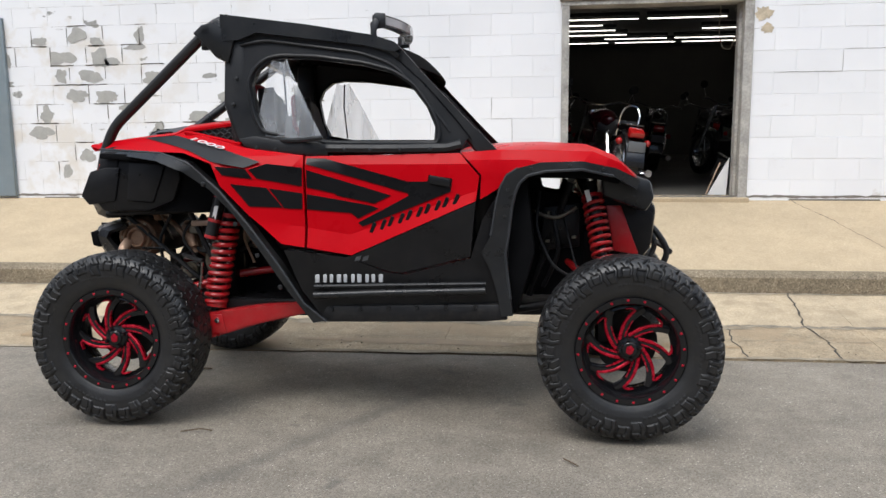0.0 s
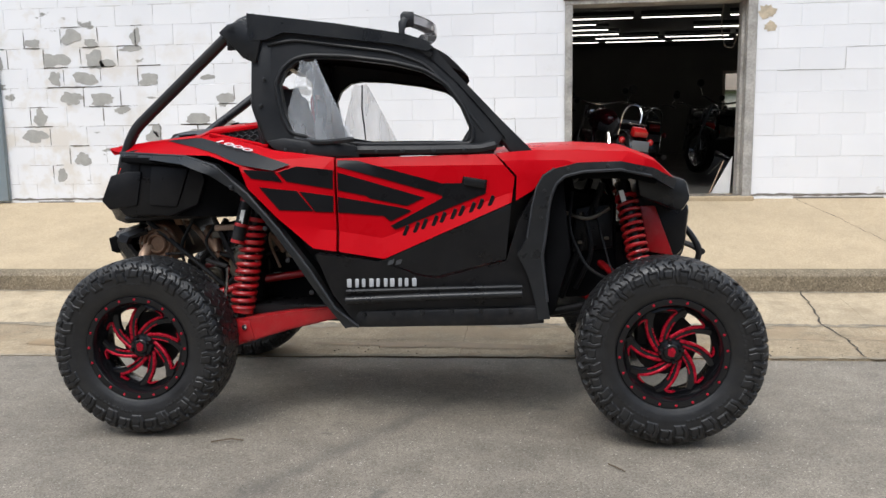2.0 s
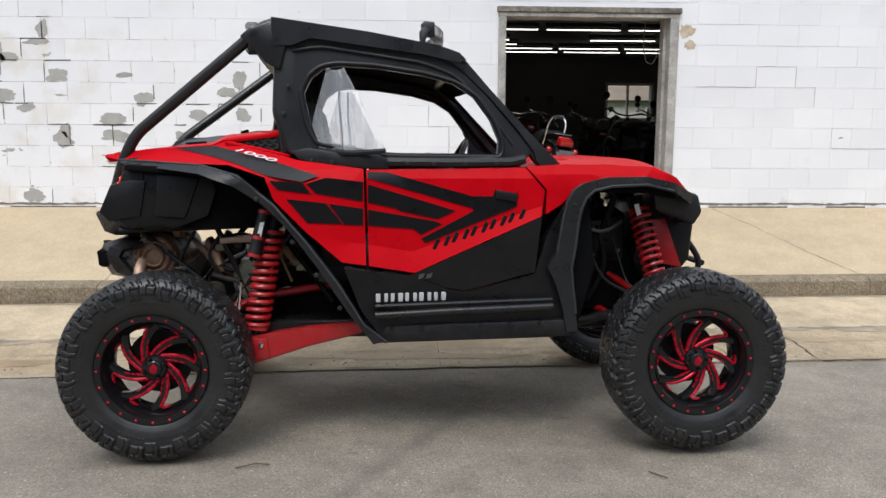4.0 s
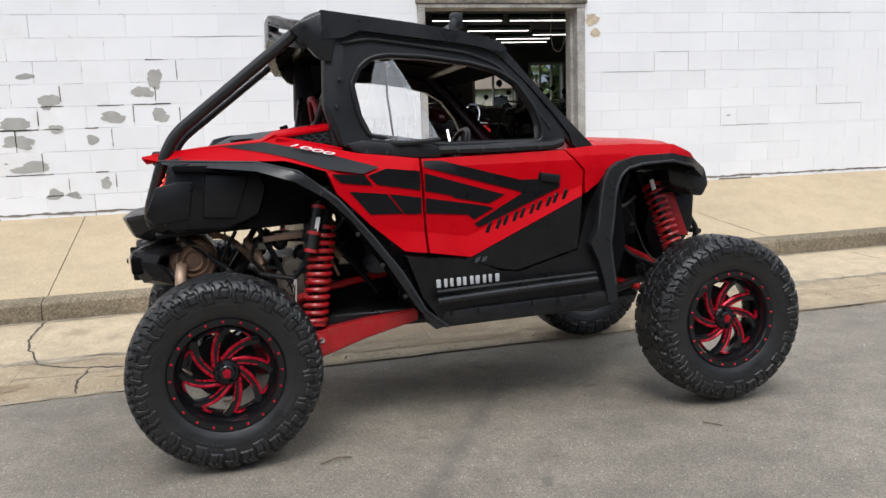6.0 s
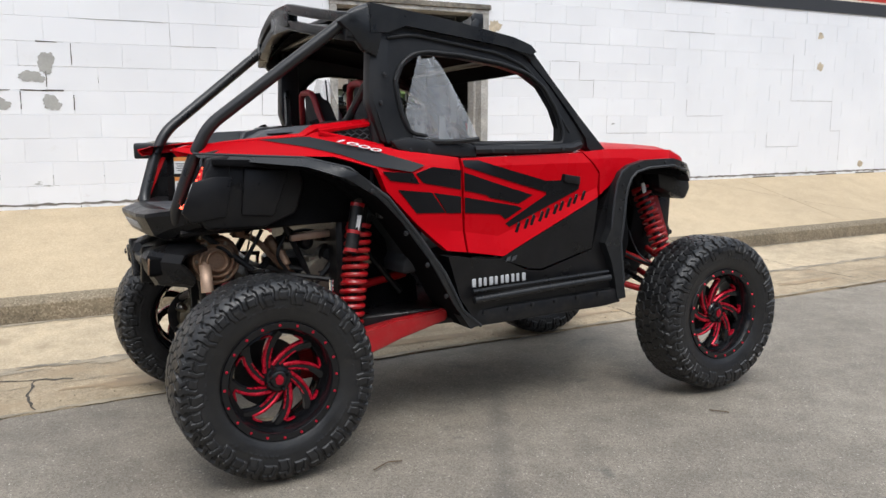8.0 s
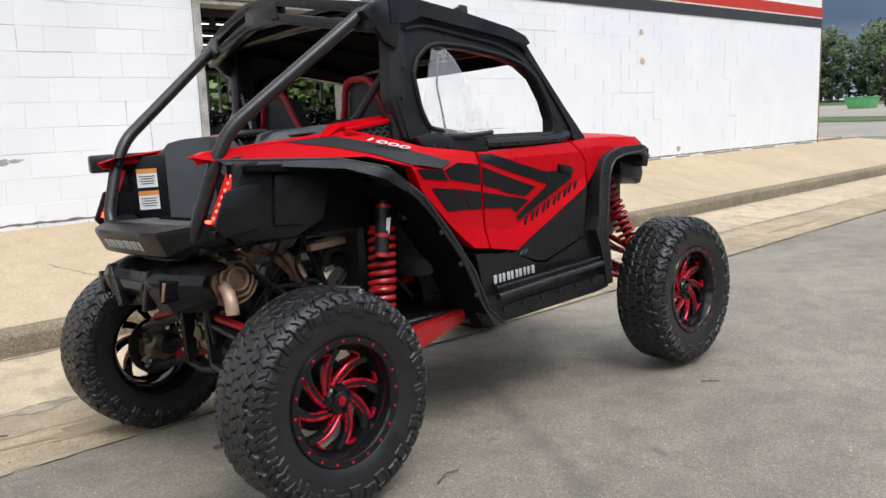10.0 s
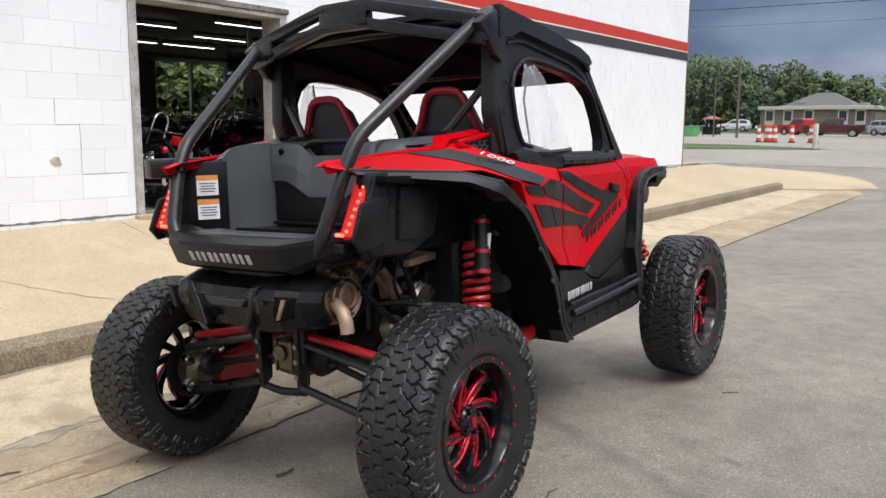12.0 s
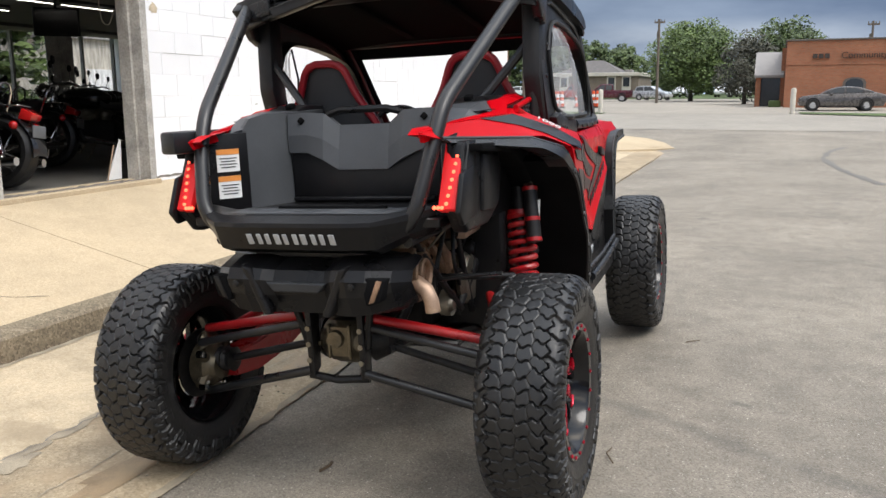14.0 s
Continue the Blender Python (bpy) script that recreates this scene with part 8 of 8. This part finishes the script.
part("body", prism([(-1.1, 0.0), (0.55, 0.0), (0.95, 0.9), (-1.3, 0.9)], -0.8, 0.8, "x", 0.03), M_GREENBIN, skip)
part("rim", boxes((-0.86, 0.86, -1.36, 1.0, 0.86, 0.94), bevel=0.02), M_GREENBIN, skip)

# ---- litter and marks on the street ----
M_TWIG = surf("dry_twig", (0.11, 0.075, 0.045), 0.9)
for label, cat, name, pts, r in (("short dry twig on the asphalt", "twig", "twig", [(-2.50, 3.72, 0.004), (-2.42, 3.76, 0.006), (-2.36, 3.75, 0.004)], 0.003), ("thin bent twig on the asphalt", "twig", "twig", [(-0.75, 3.62, 0.004), (-0.70, 3.56, 0.006), (-0.69, 3.55, 0.004)], 0.003), ("dark leaf stalk lying near the gutter", "twig", "twig", [(-2.91, 4.795, -0.034), (-2.86, 4.78, -0.031), (-2.82, 4.79, -0.034)], 0.006)):
    t = thing(name, label, cat)
    part("stem", bar(pts, r, 5), M_TWIG, t)

# ---- the blocks of the wall, one by one ----


def block_mesh(name, w):
    bm = boxes((0, w, 0, 0.03, 0, COURSE - 0.0024))
    front = [e for e in bm.edges if all(v.co.y < 0.001 for v in e.verts)]
    bmesh.ops.bevel(bm, geom=front, offset=0.0022, segments=1, affect="EDGES")
    return finish(name, bm, M_BLOCK, 30)


BLOCKS = {}
rest = bmesh.new()
count = 0
for row in range(-1, 19):
    z = FIRST_Z + row * COURSE
    x = FIRST_X - 55 * LONG + (LONG / 2 if row % 2 else 0.0)
    while x < CORNER_X - 0.05:
        a, b = x + 0.0016, min(x + LONG, CORNER_X) - 0.0016
        pieces = [(a, b)]
        if z < DOOR[2] - 0.02:
            pieces = []
            if a < DOOR[0]:
                pieces.append((a, min(b, DOOR[0] - 0.002)))
            if b > DOOR[1]:
                pieces.append((max(a, DOOR[1] + 0.002), b))
        x += LONG
        for p, q in pieces:
            if q - p < 0.03:
                continue
            y = 9.0 + random.uniform(-0.0015, 0.0015)
            if -6.2 < p < 3.6 and row < 11 and count < 300:
                key = round(q - p, 2)
                if key not in BLOCKS:
                    BLOCKS[key] = block_mesh("block", q - p)
                share("block", BLOCKS[key], wall_front, Matrix.Translation((p, y, z)))
                count += 1
            else:
                vs = [rest.verts.new(c) for c in ((p, y, z), (q, y, z), (q, y, z + COURSE - 0.0024), (p, y, z + COURSE - 0.0024), (p, y + 0.03, z), (q, y + 0.03, z), (q, y + 0.03, z + COURSE - 0.0024), (p, y + 0.03, z + COURSE - 0.0024))]
                for f in ((0, 1, 2, 3), (0, 4, 5, 1), (1, 5, 6, 2), (2, 6, 7, 3), (3, 7, 4, 0)):
                    rest.faces.new([vs[i] for i in f])
tagged(part("block_courses", rest, M_BLOCK, wall_front, smooth=0), kind="stuff")

# ---- cracks and patches ----
M_CRACK = surf("dark_open_crack", (0.07, 0.06, 0.048), 0.95, var=0.3, scale=20, coord="pos")
M_JOINT = surf("grey_open_joint", (0.22, 0.20, 0.175), 0.95, var=0.3, scale=20, coord="pos")
M_DAMP = surf("damp_concrete_stain", (0.30, 0.212, 0.120), 0.55, var=0.3, scale=5, coord="pos")
M_DIRT = surf("brown_gutter_dirt", (0.33, 0.277, 0.20), 0.95, var=0.35, scale=6, coord="pos", bump=0.6)
M_TAR = surf("dark_asphalt_stain", (0.15, 0.138, 0.12), 0.7, var=0.3, scale=9, coord="pos")
M_PATCH = surf("tan_bare_patch", (0.58, 0.49, 0.36), 0.9, var=0.3, scale=9, coord="pos", bump=0.5)


def crack(points, width, rng, plane, jitter=0.012, step=0.05):
    """A ragged thin strip along a line; plane(u, v) lays it on its surface."""
    line = []
    for (a, b), (c, d) in zip(points, points[1:]):
        n = max(1, int(math.hypot(c - a, d - b) / step))
        line += [(lerp(a, c, i / n), lerp(b, d, i / n)) for i in range(n)]
    line.append(points[-1])
    line = [(u + rng.uniform(-jitter, jitter), v + rng.uniform(-jitter, jitter)) for u, v in line]
    rows = []
    for i, (u, v) in enumerate(line):
        p, q = line[max(0, i - 1)], line[min(len(line) - 1, i + 1)]
        d = Vector((q[0] - p[0], q[1] - p[1])).normalized()
        w = width * rng.uniform(0.35, 1.0) / 2
        rows.append([plane(u - d.y * w, v + d.x * w), plane(u + d.y * w, v - d.x * w)])
    return sheet(bmesh.new(), rows)


def gutter_z(x, y):
    m = lerp(road_edge(x), kerb_y(x), 0.46)
    return float(np.interp(y, (road_edge(x), m, kerb_y(x)), (-0.066, -0.042, 0.030)))


def on_gutter(x, y):
    return (x, y, gutter_z(x, y) + 0.003)


def on_wall(x, z):
    return (x, 8.9965, z)


def on_joint(x, z):
    """The nearest joint of the block work."""
    return (FIRST_X + LONG / 2 * round((x - FIRST_X) / (LONG / 2)), FIRST_Z + COURSE * round((z - FIRST_Z) / COURSE))


def on_walk(x, y):
    return (x, y, lerp(0.185, BASE_Z + 0.012, (y - kerb_y(x) - 0.15) / (WALL_Y + 0.1 - kerb_y(x) - 0.15)) + 0.003)


rng = random.Random(11)
for pts, w in (([(0.38, 6.12), (0.36, 5.8), (0.39, 5.47)], 0.012), ([(1.0, 7.02), (0.97, 6.6), (0.92, 6.23), (0.96, 5.9), (0.95, 5.5)], 0.018), ([(-4.2, 6.86), (-4.22, 6.4), (-4.07, 5.94)], 0.018), ([(-4.07, 5.94), (-3.9, 5.83), (-3.72, 5.78), (-3.52, 5.73)], 0.022), ([(-3.72, 5.78), (-3.76, 5.55), (-3.74, 5.3)], 0.020), ([(2.9, 6.95), (3.0, 6.5), (3.2, 5.7)], 0.012), ([(-4.4, 5.66), (-2.9, 5.70), (-1.8, 5.72), (-0.4, 5.80), (0.9, 5.86), (2.6, 5.92), (4.4, 6.0)], 0.010), ([(6.1, 6.9), (6.0, 6.3), (6.2, 5.8)], 0.014)):
    part("crack", crack(pts, w, rng, on_gutter), M_DIRT if w == 0.010 else M_CRACK, gutter, "dark crack in the concrete")
for pts, w in (([(1.50, 8.98), (1.70, 8.5), (1.93, 7.8), (2.19, 7.12)], 0.010), ([(-2.6, 8.1), (-2.35, 7.70), (-2.146, 7.45), (-1.90, 7.27)], 0.008), ([(4.4, 8.9), (5.2, 8.0), (6.2, 7.3)], 0.008), ([(8.2, 8.9), (9.0, 8.1), (9.6, 7.5)], 0.008)):
    part("crack", crack(pts, w, rng, on_walk), M_CRACK, pavement, "fine crack in the sidewalk")
for pts in ([(1.18, 1.82), (2.0, 1.82), (2.0, 2.02), (2.4, 2.02), (2.4, 1.82), (2.6, 1.82), (2.6, 1.62)], [(2.8, 1.5), (2.8, 1.22), (3.5, 1.22)], [(-1.6, 1.62), (-1.6, 1.42), (-1.4, 1.42), (-1.4, 1.22), (-1.2, 1.22), (-1.2, 1.02), (-0.84, 1.02)], [(6.0, 2.22), (6.0, 1.62), (6.8, 1.62), (6.8, 1.22), (7.0, 1.22), (7.0, 0.82)], [(5.6, 1.22), (5.6, 1.02), (6.2, 1.02)], [(9.0, 2.42), (9.0, 1.82), (9.2, 1.82), (9.2, 1.22), (9.4, 1.22), (9.4, 0.82)], [(3.6, 2.42), (4.6, 2.42)], [(-3.2, 2.22), (-2.4, 2.22), (-2.4, 2.02), (-1.9, 2.02)], [(4.0, 1.62), (4.0, 1.42), (4.8, 1.42)]):
    part("crack", crack([on_joint(*p) for p in pts], 0.0055, rng, on_wall, 0.003), M_JOINT, wall_front, "open joint in the painted blocks")


def blot(cx, cy, rx, ry, plane, rng, n=22):
    """A flat stain with a ragged outline."""
    bm = bmesh.new()
    rim = []
    for k in range(n):
        a = 2 * math.pi * k / n
        r = rng.uniform(0.6, 1.05)
        rim.append(bm.verts.new(plane(cx + rx * r * math.cos(a), cy + ry * r * math.sin(a))))
    mid = bm.verts.new(plane(cx, cy))
    for k in range(n):
        bm.faces.new((mid, rim[k], rim[(k + 1) % n]))
    return bm


def on_road(x, y):
    return (x, y, dip(x, y) + rise(x) + 0.004)


for x, y, rx, ry in ((-4.3, 5.52, 0.35, 0.08), (-3.1, 5.55, 0.5, 0.09), (2.59, 5.80, 0.42, 0.06), (-1.7, 5.60, 0.95, 0.075), (-0.3, 5.68, 0.7, 0.06), (5.2, 5.9, 0.7, 0.06)):
    part("damp_stain", blot(x, y, rx, ry, on_gutter, rng), M_DAMP, gutter, "brown damp stain")
for x, z, r in ((6.52, 2.55, 0.07), (6.55, 2.12, 0.085), (-1.53, 1.12, 0.06), (1.16, 2.42, 0.10), (1.20, 2.28, 0.07), (7.6, 0.72, 0.07)):
    part("bare_patch", blot(x, z, r, r * 0.8, on_wall, rng), M_PATCH, wall_front, "bare tan patch in the paint")
M_BARE = surf("bare_grey_block", (0.41, 0.405, 0.38), 0.92, var=0.12, scale=9, grain=70, coord="pos", bump=0.6)
M_OPEN = surf("open_dirty_joint", (0.12, 0.10, 0.08), 0.95, var=0.35, scale=15, coord="pos")


def flake(cx, cz, rx, rz, rng, n=40):
    """A patch where the paint has come off: a smooth, wandering outline."""
    bm = bmesh.new()
    waves = [(k, rng.uniform(0.05, 0.34) / k ** 0.6, rng.uniform(0, 6.3)) for k in (1, 2, 3, 4, 6, 9, 13)]
    rim = []
    for i in range(n):
        a = 2 * math.pi * i / n
        r = max(0.35, 1 + sum(w * math.sin(k * a + p) for k, w, p in waves))
        rim.append(bm.verts.new((cx + rx * r * math.cos(a), 8.9965, cz + rz * r * math.sin(a))))
    mid = bm.verts.new((cx, 8.9965, cz))
    for i in range(n):
        bm.faces.new((mid, rim[i], rim[(i + 1) % n]))
    return bm


FLAKES = [(-6.12, 2.37, 0.10, 0.08), (-5.89, 2.31, 0.07, 0.05), (-5.39, 2.36, 0.05, 0.10), (-5.46, 2.25, 0.12, 0.03), (-6.34, 2.16, 0.14, 0.08), (-5.89, 2.135, 0.11, 0.09), (-5.71, 2.10, 0.08, 0.05), (-7.0, 2.14, 0.06, 0.09), (-6.57, 2.34, 0.08, 0.05), (-5.98, 1.95, 0.13, 0.07), (-5.27, 1.92, 0.10, 0.07), (-6.34, 1.95, 0.07, 0.07), (-6.16, 1.73, 0.12, 0.07), (-5.81, 1.71, 0.14, 0.065), (-5.62, 1.59, 0.08, 0.04), (-5.2, 1.36, 0.06, 0.06), (-6.56, 1.53, 0.08, 0.09), (-6.63, 1.31, 0.14, 0.07), (-6.1, 1.08, 0.09, 0.07), (-6.37, 0.91, 0.05, 0.08)]
FLAKES_NEAR = [(-3.45, 1.87, 0.07, 0.09), (-3.56, 1.76, 0.10, 0.05), (-4.42, 1.68, 0.09, 0.07), (-3.86, 1.52, 0.12, 0.05), (-3.43, 1.53, 0.08, 0.06), (-4.73, 1.47, 0.14, 0.06), (-4.40, 1.43, 0.06, 0.04), (-5.25, 1.27, 0.09, 0.08), (-4.72, 1.30, 0.13, 0.06), (-4.07, 1.33, 0.05, 0.05), (-4.66, 1.07, 0.16, 0.05), (-4.45, 0.80, 0.07, 0.05), (-3.98, 0.91, 0.05, 0.05), (-5.55, 0.70, 0.10, 0.07)]
flake_rng = random.Random(23)
for x, z, rx, rz in FLAKES + FLAKES_NEAR:
    part("bare_patch", flake(x, z, rx, rz, flake_rng), M_BARE, wall_front, "bare grey patch where the paint has flaked off")
    bed = FIRST_Z + COURSE * round((z + flake_rng.choice((-1, 1)) * rz - FIRST_Z) / COURSE)
    start = x - rx * flake_rng.uniform(0.8, 1.7)
    part("crack", crack([(start, bed), (x + rx * flake_rng.uniform(0.6, 1.6), bed)], 0.013, flake_rng, on_wall, 0.003), M_OPEN, wall_front, "dark open joint between the blocks")
    row = math.floor((z - FIRST_Z) / COURSE)
    lead = FIRST_X + (LONG / 2 if row % 2 else 0.0)
    up = lead + LONG * round((x - lead) / LONG)
    low = FIRST_Z + row * COURSE
    part("crack", crack([(up, low + COURSE * flake_rng.uniform(0.0, 0.3)), (up, low + COURSE * flake_rng.uniform(0.75, 1.0))], 0.011, flake_rng, on_wall, 0.002), M_OPEN, wall_front, "dark open joint between the blocks")
road_marks = thing("tyre_marks", "dark curved tyre mark on the asphalt", "stain", kind="structure")
part("tyre_mark", crack([(18.2, 1.54), (17.2, 1.85), (16.0, 2.08), (14.6, 2.2), (13.2, 2.17), (11.8, 2.06), (10.7, 1.9), (9.0, 1.62)], 0.22, rng, on_road, 0.02, 0.3), M_TAR, road_marks)


def edge_line(off):
    return [(x * 0.5 - 9.0, road_edge(x * 0.5 - 9.0) + off) for x in range(0, 48)]


part("dirt_line", crack(edge_line(0.015), 0.055, rng, on_gutter, 0.010, 0.05), M_DIRT, gutter, "brown dirt along the asphalt edge")
part("dirt_line", crack([(x * 0.5 - 9.0, kerb_y(x * 0.5 - 9.0) - 0.03) for x in range(0, 46)], 0.045, rng, on_gutter, 0.008, 0.07), M_DIRT, gutter, "brown dirt along the kerb foot")
def pan_line(x):
    return lerp(road_edge(x), kerb_y(x), 0.46)


part("broken_edge", crack([(x * 0.4 - 9.0, pan_line(x * 0.4 - 9.0)) for x in range(0, 44)], 0.075, rng, on_gutter, 0.022, 0.05), M_DIRT, gutter, "ragged dirty break along the gutter pan")
part("broken_edge", crack([(x * 0.4 - 9.0, pan_line(x * 0.4 - 9.0) + 0.012) for x in range(0, 44)], 0.009, rng, lambda x, y: (x, y, gutter_z(x, y) + 0.005), 0.020, 0.05), M_JOINT, gutter)
for x in (-6.1, -5.2, -4.6, -3.9, -3.3, -2.6, -1.2, 0.3, 1.6, 3.0):
    part("dirt_patch", blot(x, pan_line(x) - 0.05, rng.uniform(0.12, 0.30), rng.uniform(0.03, 0.06), on_gutter, rng), M_DIRT, gutter, "brown dirt patch")
part("base_dirt", crack([(x * 0.6 - 7.0, BASE_Z + 0.030) for x in range(0, 36)], 0.030, rng, on_wall, 0.006, 0.05), M_JOINT, wall_front, "dark grime along the foot of the wall")
grit = bmesh.new()
for _ in range(240):
    x = rng.uniform(-7, 8)
    y = road_edge(x) + abs(rng.gauss(0, 0.16))
    k = rng.uniform(0.002, 0.006)
    box(grit, (x, y, gutter_z(x, min(y, kerb_y(x) - 0.02)) + k * 0.4), (k * 2, k * 1.5, k), pose(0, 0, 0, 0, 0, rng.uniform(0, 180)))
tagged(part("grit", grit, M_DIRT, gutter, "loose gravel in the gutter", 0), kind="stuff")
